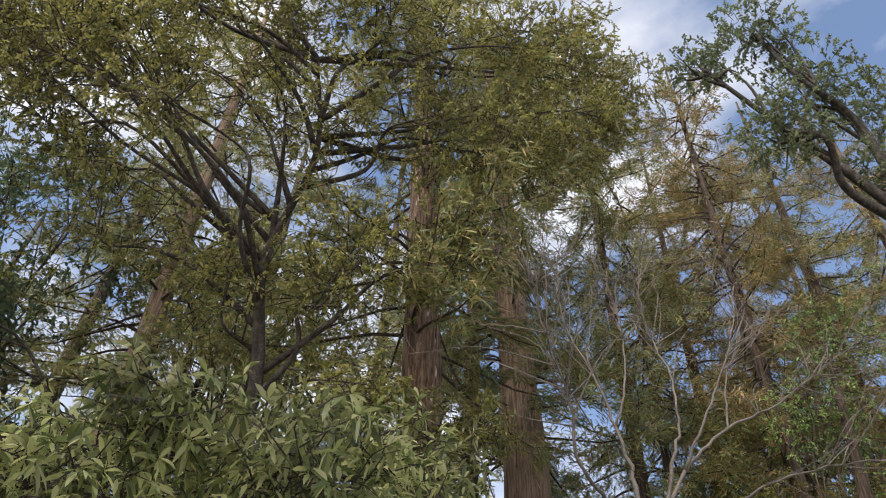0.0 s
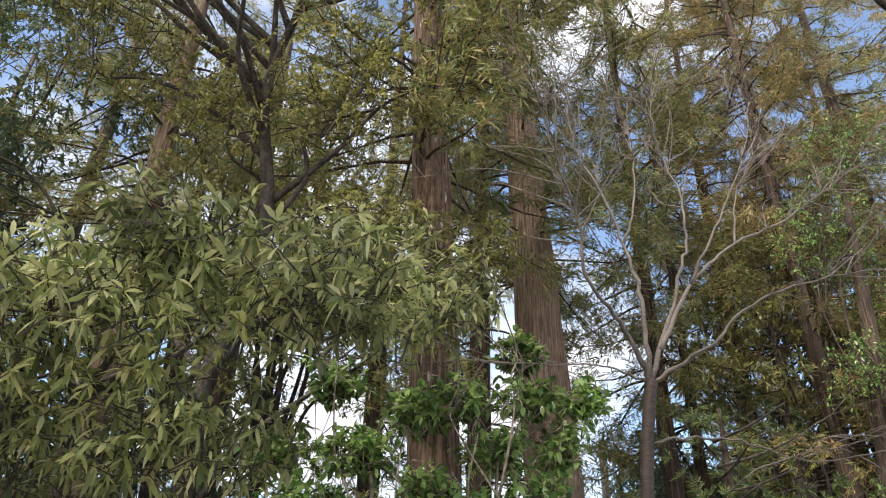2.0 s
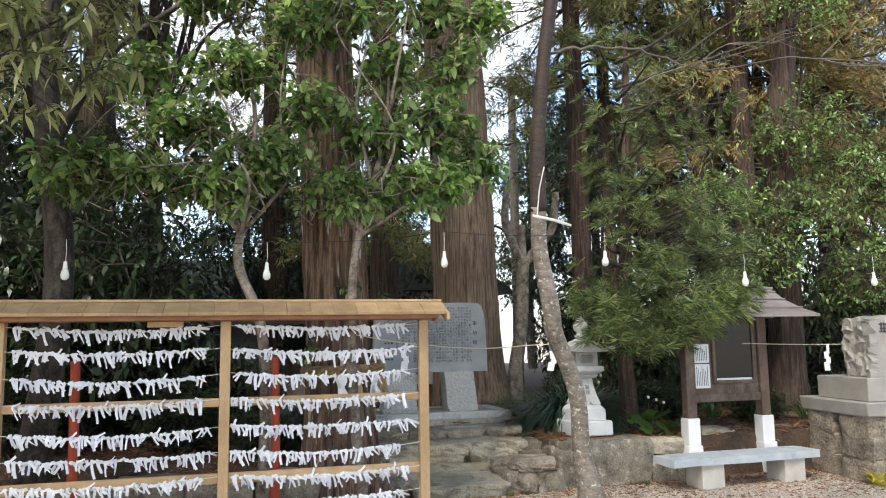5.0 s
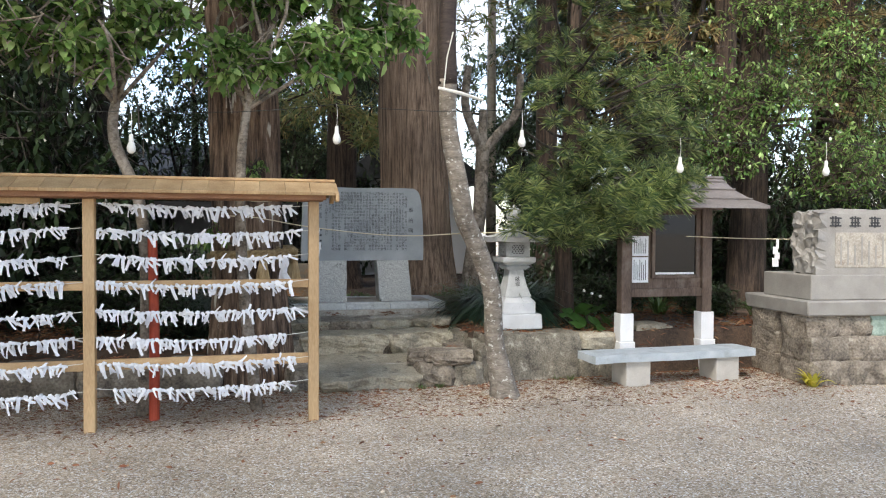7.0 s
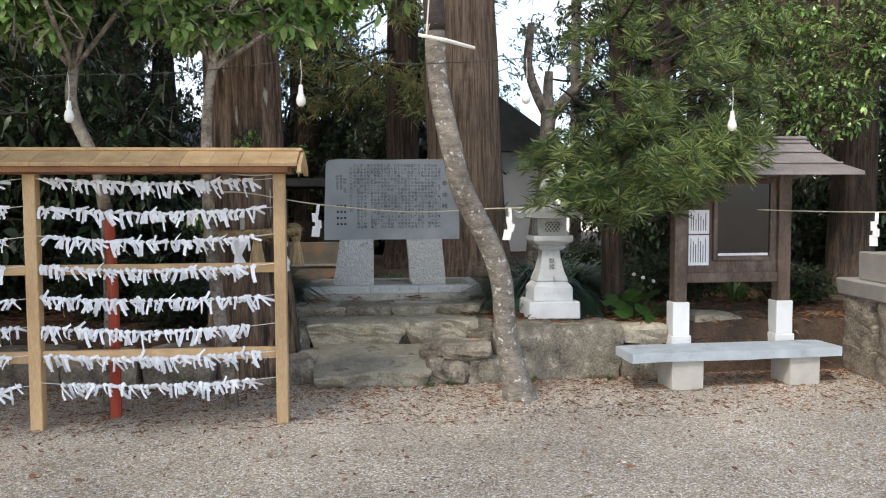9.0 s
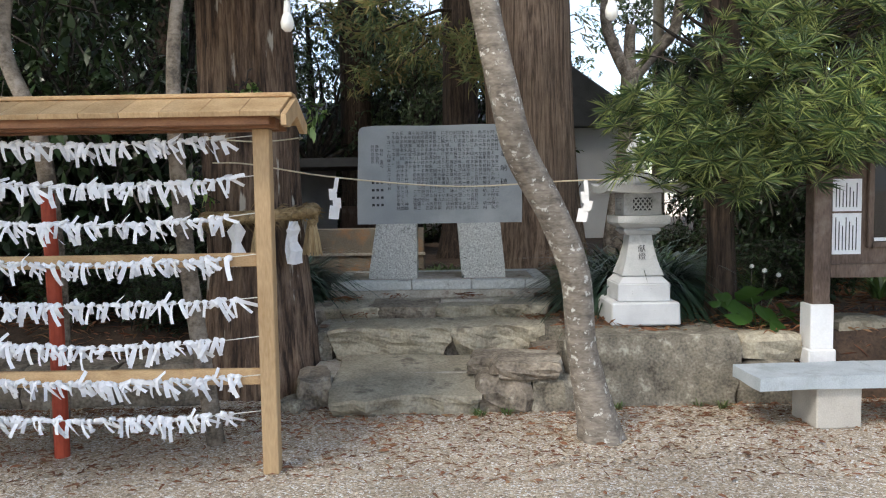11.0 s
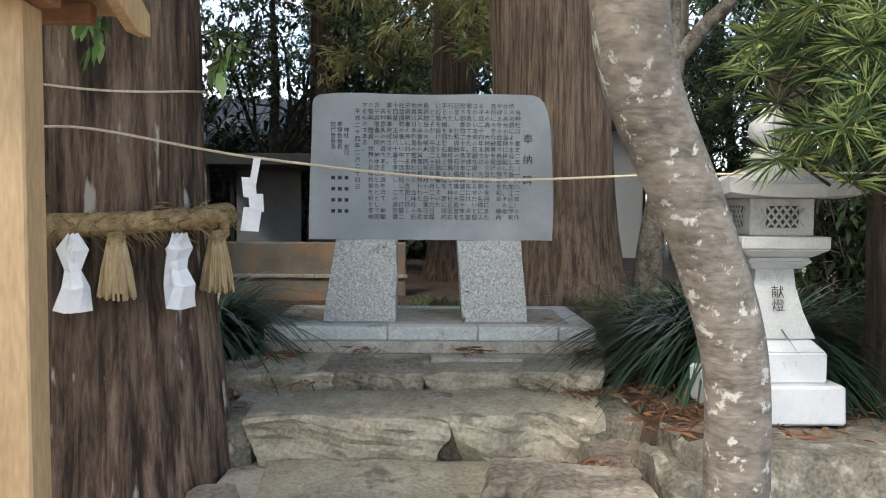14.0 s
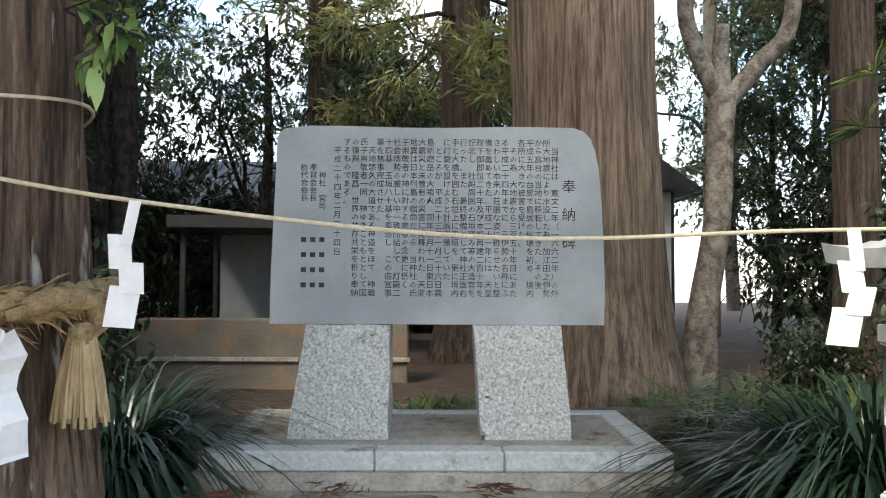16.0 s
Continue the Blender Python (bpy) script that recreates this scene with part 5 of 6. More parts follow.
# cherry with a bowed trunk and bare branches
cherry = thing("bare_cherry_tree", (4.74, 8.62, 0), "leafless cherry tree with a bowed, lichen-flecked silver-brown trunk", "tree")
CO = Vector((4.74, 8.62, 0))
trunk_path = spline([Vector(p) - CO for p in ((4.76, 8.64, -0.1), (4.73, 8.62, 0.1), (4.63, 8.6, 0.56), (4.565, 8.5, 1.05), (4.42, 8.4, 1.42), (4.21, 8.25, 1.79), (4.125, 8.12, 2.05), (4.0, 8.06, 2.62), (3.97, 7.98, 3.05))], 8)
part("trunk", tube(bmesh.new(), trunk_path, (0.19, 0.135, 0.098, 0.09, 0.085, 0.09, 0.085, 0.08, 0.08), 32, 0.14, 9, 3.0), "cherry_bark", cherry, "silvery bark with pale lichen flecks", smooth=True)
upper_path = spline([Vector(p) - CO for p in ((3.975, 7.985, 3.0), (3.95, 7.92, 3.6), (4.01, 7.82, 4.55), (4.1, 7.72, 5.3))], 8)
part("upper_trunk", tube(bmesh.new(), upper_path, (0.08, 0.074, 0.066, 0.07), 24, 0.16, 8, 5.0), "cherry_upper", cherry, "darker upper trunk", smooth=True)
BRANCHES = (
    (0.05, (4.1, 7.72, 5.25), (3.72, 7.4, 5.72), (3.22, 7.1, 6.14), (3.1, 6.9, 6.8), (2.87, 6.7, 7.23), (2.6, 6.5, 8.15)),
    (0.05, (4.1, 7.72, 5.3), (4.1, 7.7, 6.3), (4.05, 7.9, 7.2), (3.86, 8.0, 8.1), (3.6, 8.2, 9.1), (3.63, 8.3, 10.4)),
    (0.05, (4.11, 7.72, 5.3), (4.64, 7.9, 6.5), (4.95, 8.0, 7.4), (5.1, 8.2, 8.4), (4.92, 8.3, 9.35), (5.0, 8.4, 10.4)),
    (0.045, (4.3, 7.76, 5.7), (4.88, 7.9, 6.73), (5.73, 8.1, 7.56), (6.83, 8.3, 8.32), (7.71, 8.3, 9.06), (8.76, 8.3, 9.9)),
    (0.038, (4.1, 7.72, 5.25), (4.69, 7.4, 5.62), (5.04, 7.2, 5.98), (5.67, 7.1, 6.33), (6.78, 6.9, 6.61), (7.6, 6.8, 6.7)),
    (0.026, (4.08, 7.72, 5.25), (3.59, 7.5, 5.28), (2.98, 7.2, 5.14), (2.04, 6.9, 4.92)),
    (0.028, (4.02, 7.82, 4.58), (4.4, 7.78, 4.69), (5.0, 7.65, 4.66), (5.66, 7.5, 4.45), (6.5, 7.25, 4.55), (7.5, 7.0, 4.42)),
    (0.03, (4.06, 7.9, 7.2), (4.4, 8.1, 8.2), (4.5, 8.3, 9.4), (4.3, 8.4, 10.6)),
    (0.03, (4.88, 7.9, 6.73), (5.4, 7.7, 7.8), (6.0, 7.8, 9.0), (6.4, 8.0, 10.2)),
    (0.028, (5.73, 8.1, 7.56), (6.2, 8.5, 8.8), (6.9, 8.6, 10.0)))
rng = np.random.default_rng(21)
for r, *pts in BRANCHES:
    path = spline([Vector(p) - CO for p in pts], 7)
    for k in range(1, len(path)):
        path[k] = path[k] + Vector(rng.normal(0, 0.012, 3))
    bm = tube(bmesh.new(), path, (r * 0.66, r * 0.42, r * 0.28, 0.006), 8, 0.15)
    br = part("branch", bm, "twig", cherry, "bare grey branch with fine twigs", smooth=True)
    bm = bmesh.new()
    for _ in range(int((5 if pts[-1][2] > 7 else 2) * len(pts))):
        k = int(rng.integers(len(path) // 2, len(path)))
        s = path[k]
        d = Vector(unit(np.array(path[min(k + 1, len(path) - 1)] - path[k - 1]) * 2.2 + rng.normal(0, 0.4, 3) + (0, 0, 0.1)))
        length = rng.uniform(0.4, 1.7)
        e = s + d * length + Vector((0, 0, 0.15 * length))
        m_ = s.lerp(e, 0.5) + Vector(rng.normal(0, 0.13, 3))
        q = spline([s, m_, e], 4)
        tube(bm, q, (0.009, 0.006, 0.003), 4)
        for _ in range(3):
            j = int(rng.integers(2, len(q)))
            e2 = q[j] + Vector(unit(np.array(d) + rng.normal(0, 0.5, 3))) * rng.uniform(0.15, 0.5)
            tube(bm, [q[j], q[j].lerp(e2, 0.5) + Vector(rng.normal(0, 0.02, 3)), e2], (0.005, 0.004, 0.002), 3)
    tagged(part("fine_branching", bm, "twig", br), kind="stuff")
stick = part("tied_stick", tube(bmesh.new(), [Vector((3.84, 7.82, 2.93)), Vector((4.04, 7.78, 2.885)), Vector((4.26, 7.86, 2.85))], (0.014, 0.016, 0.013), 8), "white_string", None)
tagged(stick, "pale stick tied across the cherry trunk", "stick")
tie = part("white_tie", tube(bmesh.new(), [Vector((3.9, 7.85, 2.93)), Vector((3.92, 7.82, 3.2)), Vector((3.97, 7.8, 3.42))], (0.006, 0.006), 5), "white_string", None)
tagged(tie, "thin white cord running up the cherry trunk", "cord")


# big cedars
def cedar_spray(seed, height0, height1, count, reach, dense=20, material="needle_cedar"):
    """Drooping branches of a cedar with tufted sprays, round a trunk at the origin."""
    rng = np.random.default_rng(seed)
    bm = bmesh.new()
    at, way = [], []
    for k in range(count):
        z = height0 + (height1 - height0) * (k + rng.random()) / count
        a = rng.uniform(0, 6.28)
        ln = reach * rng.uniform(0.5, 1.1) * (1.1 - 0.6 * ((z - height0) / (height1 - height0)) ** 2.2)
        d = np.array([math.cos(a), math.sin(a), 0])
        pts = [Vector(d * ln * t + (0, 0, z - 0.5 * ln * math.sin(t * 2.2) * t + 0.25 * ln * t * t)) for t in np.linspace(0, 1, 6)]
        tube(bm, pts, (0.035, 0.02, 0.008), 5, 0.2)
        for s in range(max(4, int(ln * 8))):
            t = 0.3 + 0.7 * rng.random()
            i = min(int(t * 5), 4)
            c = np.array(pts[i].lerp(pts[i + 1], t * 5 - i)) + rng.normal(0, 0.16, 3) * (1, 1, 0.7)
            lead = unit(d + rng.normal(0, 0.6, 3) + (0, 0, -0.4))
            for _ in range(dense):
                at.append(c + lead * rng.uniform(-0.15, 0.25) + rng.normal(0, 0.05, 3))
                way.append(lead + rng.normal(0, 0.65, 3))
    at, way = np.array(at), np.array(way)
    me = needle_mesh("crown", rng, at, way, rng.uniform(0.12, 0.26, len(at)), rng.uniform(0.02, 0.036, len(at)), material)
    b = bpy.data.meshes.new("branch_framework")
    bm.to_mesh(b), bm.free()
    b.materials.append(M["shaded_bark"])
    return me, b


SPRAYS = [cedar_spray(31, 9.5, 27, 105, 3.3, 22), cedar_spray(32, 6.5, 27, 80, 2.9, 22), cedar_spray(33, 3.4, 26, 130, 2.9, 22), cedar_spray(34, 4.5, 26, 125, 3.2, 22, "needle_rust")]


def cedar(at, radius, lean, spray, label, bark="shaded_bark", turn=0.0, height=29.0, sides=16, ridges=0, flare=1.5, rings=5, crown_scale=1.0):
    t = thing("cedar_tree", at, label, "tree", "tall cedars")
    pts = [Vector((lean[0] * q ** 1.2, lean[1] * q, height * q)) for q in (0, 0.02, 0.05, 0.12, 0.25, 0.45, 0.7, 1.0)]
    bm = tube(bmesh.new(), spline(pts, rings), (radius * flare, radius * 1.15, radius * 1.02, radius * 0.97, radius * 0.88, radius * 0.7, radius * 0.45, radius * 0.12), sides, 0.1, ridges, at[0])
    part("trunk", bm, bark, t, smooth=True)
    if spray is not None:
        me, br = SPRAYS[spray]
        for nm, mesh in (("crown", me), ("branch_framework", br)):
            o = part(nm, mesh, "shaded_bark", t)
            if nm == "branch_framework":
                tagged(o, kind="stuff")
            o.matrix_local = pose(lean[0] * 0.4, lean[1] * 0.4, 0, 0, 0, turn) @ Matrix.Scale(crown_scale, 4)
    return t


cedar((2.26, 10.1, -0.05), 0.37, (-1.6, 0.2), 0, "old cedar with fissured red-brown bark, girdled by a straw rope", "cedar_bark", 0, 29, 220, 7, 1.3, 16)
cedar((4.93, 13.6, 0.4), 0.56, (-1.3, 0.2), 0, "massive cedar trunk with straight grooved bark behind the monument", "cedar_bark_plain", 130, 29, 160, 3, 1.35, 10)
cedar((1.86, 20.4, 0.4), 0.34, (-0.2, 0), 1, "slim cedar with a straight brown trunk", "shaded_bark", 40)
cedar((4.05, 17.0, 0.4), 0.32, (0.2, 0), 2, "dark twin-stemmed cedar behind the monument", "shaded_bark", 80)
cedar((-2.67, 21.8, 0.4), 0.5, (0.0, 0), 1, "mossy cedar trunk in the wood", "shaded_bark", 200)
cedar((-3.4, 14.0, 0.4), 0.34, (-0.8, 0), 0, "cedar rising behind the dense evergreen", "cedar_bark_plain", 300)
cedar((7.8, 15.0, 0.4), 0.21, (-0.3, 0), 1, "slender cedar with drooping sprays", "shaded_bark", 15)
cedar((8.7, 15.6, 0.4), 0.18, (0.1, 0), 1, "thin young cedar with drooping sprays", "shaded_bark", 160, 18)
cedar((12.6, 16.0, 0.4), 0.22, (0, 0), 3, "cedar with rust-tinged sprays", "shaded_bark", 70)
cedar((15.0, 15.5, 0.4), 0.34, (0, 0), 2, "dark cedar at the wood's edge", "shaded_bark", 220)
cedar((11.7, 18.2, 0.4), 0.28, (0, 0), 3, "cedar with rust-tinged sprays", "shaded_bark", 300)
cedar((-7.0, 19.0, 0.4), 0.35, (0, 0), 1, "cedar in the wood", "shaded_bark", 120)
cedar((18.5, 20.0, 0.4), 0.35, (0, 0), 1, "cedar in the wood", "shaded_bark", 20)
cedar((11.0, 14.0, 0.4), 0.22, (0, 0), 3, "rust-tinged cedar behind the shelter", "shaded_bark", 250)
cedar((17.0, 14.0, 0.4), 0.3, (0, 0), 3, "rust-tinged cedar at the wood's edge", "shaded_bark", 150)

# pruned tree with a forked top
pr = thing("pruned_tree", (6.3, 15.0, 0.4), "pruned grey tree with a stubby forked top", "tree")
part("trunk", tube(bmesh.new(), spline([Vector(p) for p in ((-0.05, 0, -0.1), (0.0, 0, 0.8), (0.12, 0, 1.6), (0.16, 0, 2.4), (0.2, 0, 2.9))], 5), (0.19, 0.15, 0.135, 0.13, 0.14), 14, 0.2), "grey_bark", pr, smooth=True)
for pts in (((0.2, 0, 2.8), (0.0, 0, 3.2), (-0.16, 0, 3.7), (-0.1, 0, 4.4)), ((0.2, 0, 2.8), (0.2, 0.05, 3.3), (0.22, 0.05, 3.6)), ((0.2, 0, 2.8), (0.55, 0, 3.2), (0.85, 0, 3.55), (0.95, 0, 4.3))):
    part("limb", tube(bmesh.new(), spline([Vector(p) for p in pts], 5), (0.1, 0.085, 0.07), 10, 0.2), "grey_bark", pr, smooth=True)

# big evergreen with long drooping leaves
oak = broadleaf("evergreen_oak", "large evergreen with long drooping yellow-green leaves and dark limbs", "tree",
    ((-1.5, 9.9, 0.3), (-1.52, 9.85, 1.4), (-1.7, 9.8, 2.4), (-2.1, 9.5, 3.4), (-2.2, 9.0, 5.0)), (0.2, 0.17, 0.15, 0.12, 0.1),
    [((0.5, 5.6, 4.8), (1.0, 0.9, 0.55), 102), ((-0.7, 5.6, 5.15), (0.9, 0.9, 0.5), 93), ((-1.6, 5.8, 4.5), (1.3, 1.1, 0.7), 161), ((-3.1, 6.3, 4.9), (1.2, 1.1, 0.8), 127), ((-2.6, 6.4, 4.1), (1.4, 1.0, 0.6), 127),
     ((-0.6, 6.6, 3.9), (1.2, 1.0, 0.6), 136), ((-2.4, 7.6, 3.5), (1.6, 1.2, 0.8), 170), ((1.0, 6.6, 5.5), (1.0, 0.9, 0.6), 93), ((0.2, 6.9, 5.7), (0.9, 0.9, 0.6), 85), ((-1.2, 7.2, 5.4), (1.2, 1.1, 0.6), 110),
     ((-3.4, 8.0, 5.2), (1.4, 1.2, 0.9), 127), ((1.7, 7.6, 5.9), (0.9, 0.9, 0.7), 76), ((-2.2, 7.6, 5.8), (1.0, 0.9, 0.5), 68)],
    "leaf_oak", "dark_bark", 41, 0.16, 0.24, 12, 0.33, 0.04)
broadleaf("evergreen_oak", "tall evergreen crown of small yellow-green leaves on dark crooked limbs", "tree",
    ((-0.9, 9.4, 0.3), (-0.7, 9.4, 2.5), (-0.9, 9.2, 5.0), (-0.5, 9.0, 7.5), (-0.8, 8.6, 9.6), (-0.4, 8.0, 11.6), (-0.7, 7.4, 13.4)), (0.16, 0.14, 0.12, 0.1, 0.075, 0.05, 0.02),
    [((1.6, 8.7, 6.5), (0.9, 0.7, 0.6), 120), ((2.3, 8.9, 7.5), (0.9, 0.7, 0.6), 130), ((0.9, 8.5, 7.4), (0.9, 0.7, 0.6), 120), ((-5.6, 8.5, 12.6), (1.3, 1.2, 1.1), 166), ((-4.4, 8.7, 11.8), (1.0, 1.0, 0.9), 105), ((4.5, 8.6, 17.2), (1.1, 1.0, 1.2), 202), ((5.1, 8.7, 15.4), (0.9, 0.9, 0.9), 135), ((-1.2, 8.6, 9.3), (1.5, 1.3, 1.3), 143), ((0.6, 8.2, 9.6), (1.3, 1.2, 1.2), 132), ((2.0, 8.2, 10.6), (1.3, 1.2, 1.3), 132), ((1.4, 7.4, 12.4), (1.9, 1.4, 1.4), 209), ((-1.0, 7.6, 12.2), (1.8, 1.4, 1.4), 176), ((-3.4, 8.6, 10.4), (1.7, 1.4, 1.6), 143), ((-4.2, 7.6, 13.0), (1.8, 1.6, 1.6), 324), ((3.2, 8.4, 13.4), (1.3, 1.3, 1.3), 297), ((0.2, 6.6, 14.4), (2.2, 1.4, 1.4), 432), ((-5.0, 8.4, 8.0), (1.4, 1.4, 1.4), 200), ((-2.6, 6.2, 13.5), (1.6, 1.4, 1.2), 270), ((-4.8, 6.4, 11.6), (1.6, 1.4, 1.2), 176), ((-1.4, 6.0, 15.6), (1.8, 1.4, 1.2), 256), ((3.1, 7.2, 14.8), (1.5, 1.3, 1.2), 270), ((4.6, 9.4, 15.4), (1.6, 1.4, 1.3), 229), ((-5.6, 7.2, 14.6), (1.6, 1.4, 1.2), 202), ((-4.2, 6.4, 10.8), (1.1, 1.0, 0.8), 66), ((5.2, 9.2, 17.6), (1.3, 1.2, 1.2), 189), ((6.4, 9.6, 18.2), (1.2, 1.2, 1.0), 148), ((-3.4, 6.4, 11.7), (1.0, 0.9, 0.8), 113), ((-5.3, 7.0, 11.8), (1.1, 1.0, 0.9), 113), ((-2.5, 6.5, 10.4), (1.0, 0.9, 0.8), 60), ((5.0, 9.0, 19.6), (1.3, 1.2, 1.0), 162), ((-4.9, 8.3, 13.4), (1.1, 1.0, 0.9), 190), ((-3.4, 8.3, 13.8), (1.0, 1.0, 0.8), 150), ((-6.6, 8.3, 14.0), (1.1, 1.0, 0.9), 180), ((-5.6, 8.0, 15.2), (1.3, 1.2, 1.1), 270), ((-3.6, 8.2, 15.6), (1.3, 1.2, 1.1), 230), ((-1.6, 8.2, 15.0), (1.2, 1.1, 1.0), 180), ((4.2, 9.0, 14.2), (1.0, 1.0, 0.9), 130)],
    "leaf_yellow", "dark_bark", 43, 0.074, 0.42, 20, 0.25, 0.055, "trunk")

# glossy shrubs behind the rack
broadleaf("glossy_shrub", "small evergreen with bright glossy leaves and a crooked pale stem", "tree",
    ((1.3, 8.62, 0.0), (1.34, 8.62, 1.0), (1.28, 8.62, 1.9), (1.06, 8.66, 2.5), (1.1, 8.7, 3.0), (1.2, 8.8, 4.0), (1.05, 8.8, 4.9)), (0.06, 0.055, 0.05, 0.045, 0.035, 0.025, 0.012),
    [((0.3, 8.6, 3.35), (0.6, 0.5, 0.3), 85), ((-0.4, 8.8, 3.4), (0.6, 0.5, 0.35), 75), ((0.9, 8.4, 3.2), (0.45, 0.4, 0.25), 60), ((1.3, 8.5, 3.5), (0.55, 0.5, 0.3), 80), ((0.5, 8.6, 3.9), (0.6, 0.5, 0.3), 75),
     ((1.7, 8.6, 4.1), (0.5, 0.5, 0.3), 70), ((1.0, 8.9, 4.6), (0.6, 0.5, 0.35), 75), ((0.1, 8.9, 4.5), (0.5, 0.5, 0.3), 55), ((1.6, 8.9, 5.1), (0.5, 0.5, 0.35), 60), ((0.7, 9.0, 5.4), (0.5, 0.5, 0.3), 50)],
    "leaf_bright", "grey_bark", 51, 0.125, 0.48, 10, 0.2, 0.02, "trunk", "glossy shrubs")
broadleaf("glossy_shrub", "small evergreen with bright glossy leaves and a crooked pale stem", "tree",
    ((2.3, 8.62, 0.0), (2.18, 8.56, 1.2), (2.16, 8.5, 2.2), (2.24, 8.5, 2.9), (2.5, 8.6, 3.8), (2.6, 8.7, 4.8)), (0.055, 0.05, 0.045, 0.035, 0.025, 0.012),
    [((2.2, 8.4, 3.15), (0.35, 0.3, 0.25), 50), ((2.0, 8.4, 3.2), (0.45, 0.4, 0.25), 60), ((2.8, 8.5, 3.3), (0.5, 0.4, 0.3), 70), ((3.2, 8.7, 3.4), (0.4, 0.4, 0.35), 50), ((2.4, 8.6, 3.9), (0.55, 0.5, 0.3), 70),
     ((3.1, 8.7, 4.1), (0.5, 0.5, 0.35), 70), ((2.6, 8.8, 4.7), (0.55, 0.5, 0.3), 65), ((3.4, 8.9, 4.8), (0.45, 0.45, 0.35), 55), ((3.0, 8.9, 5.4), (0.5, 0.5, 0.3), 50), ((2.2, 8.9, 5.3), (0.45, 0.45, 0.3), 45), ((3.6, 9.0, 3.7), (0.45, 0.4, 0.35), 60), ((3.7, 9.0, 5.5), (0.45, 0.4, 0.35), 55), ((3.0, 9.1, 6.1), (0.5, 0.45, 0.35), 55)],
    "leaf_bright", "grey_bark", 52, 0.125, 0.48, 10, 0.2, 0.02, "trunk", "glossy shrubs")

# umbrella pine over the lantern
pine = thing("umbrella_pine", (6.09, 10.2, 0.48), "umbrella pine with whorls of long glossy needles", "tree")
rng = np.random.default_rng(61)
part("trunk", tube(bmesh.new(), spline([Vector(p) for p in ((0, 0, -0.1), (0.0, 0, 0.5), (-0.02, 0, 1.2), (0.05, 0, 2.6), (0.15, 0, 4.4), (0.2, 0, 5.6))], 8), (0.15, 0.115, 0.105, 0.09, 0.06, 0.02), 20, 0.15, 8), "shaded_bark", pine, smooth=True)
bm = bmesh.new()
at, way = [], []
for (cx, cy, cz), (rx, ry, rz), count in (
        ((-0.75, -1.0, 1.3), (0.4, 0.35, 0.2), 60), ((-0.2, -1.1, 1.2), (0.5, 0.35, 0.2), 70), ((-0.75, -0.9, 1.6), (0.42, 0.4, 0.22), 75), ((-0.3, -0.95, 1.42), (0.55, 0.4, 0.28), 110), ((0.3, -1.0, 1.42), (0.5, 0.4, 0.3), 110), ((0.55, -1.5, 1.72), (0.36, 0.24, 0.3), 160), ((0.1, -1.45, 1.5), (0.4, 0.25, 0.28), 130),
        ((0.75, -1.0, 2.3), (0.6, 0.5, 0.35), 120), ((-0.1, -0.9, 2.05), (0.5, 0.4, 0.3), 80), ((0.3, -0.9, 2.0), (0.6, 0.45, 0.4), 120),
        ((0.0, -0.5, 1.7), (0.75, 0.5, 0.4), 110), ((0.35, -0.5, 2.7), (0.9, 0.6, 0.45), 150), ((-0.1, -0.3, 3.2), (0.8, 0.6, 0.5), 120), ((1.0, -0.5, 3.0), (0.7, 0.6, 0.45), 110),
        ((0.2, 0.0, 4.0), (1.1, 0.8, 0.6), 130), ((1.1, 0.0, 4.3), (0.9, 0.8, 0.6), 100), ((0.3, 0.1, 5.2), (1.2, 0.9, 0.7), 120), ((0.1, 0.5, 1.9), (1.0, 0.5, 0.6), 100)):
    for tip in ellipsoid(rng, int(count * 0.36), (cx, cy, cz), (rx, ry, rz), 0.4):
        root = np.array((0.04, 0, tip[2] - 0.25)) * 0.35 + tip * 0.65
        tube(bm, [Vector(root), Vector((root + tip) / 2 + (0, 0, 0.02)), Vector(tip)], (0.009, 0.006, 0.004), 4)
        lead = unit(unit(tip - root) + (0, -0.15, 0.35) + rng.normal(0, 0.25, 3))
        a_ = unit(np.cross(lead, (0.3, 0.2, 1)))
        b_ = np.cross(lead, a_)
        for k in range(44):
            g = 2 * math.pi * k / 44 + rng.normal(0, 0.1)
            at.append(tip + rng.normal(0, 0.006, 3))
            way.append(lead * rng.uniform(0.35, 0.75) + (a_ * math.cos(g) + b_ * math.sin(g)))
for s in range(22):
    z = 1.3 + 0.18 * s
    e = Vector((rng.uniform(-0.9, 0.8), rng.uniform(-1.2, 0.3), z + 0.2))
    tube(bm, spline([Vector((0.02, 0, z)), Vector((e.x * 0.5, e.y * 0.5, z + 0.05)), e], 4), (0.025, 0.018, 0.01), 6, 0.2)
tagged(part("branch_framework", bm, "dark_bark", pine), kind="stuff")
n = len(at)
part("crown", needle_mesh("crown", rng, at, way, rng.uniform(0.11, 0.19, n), 0.0046, "needle_pine"), "needle_pine", pine)

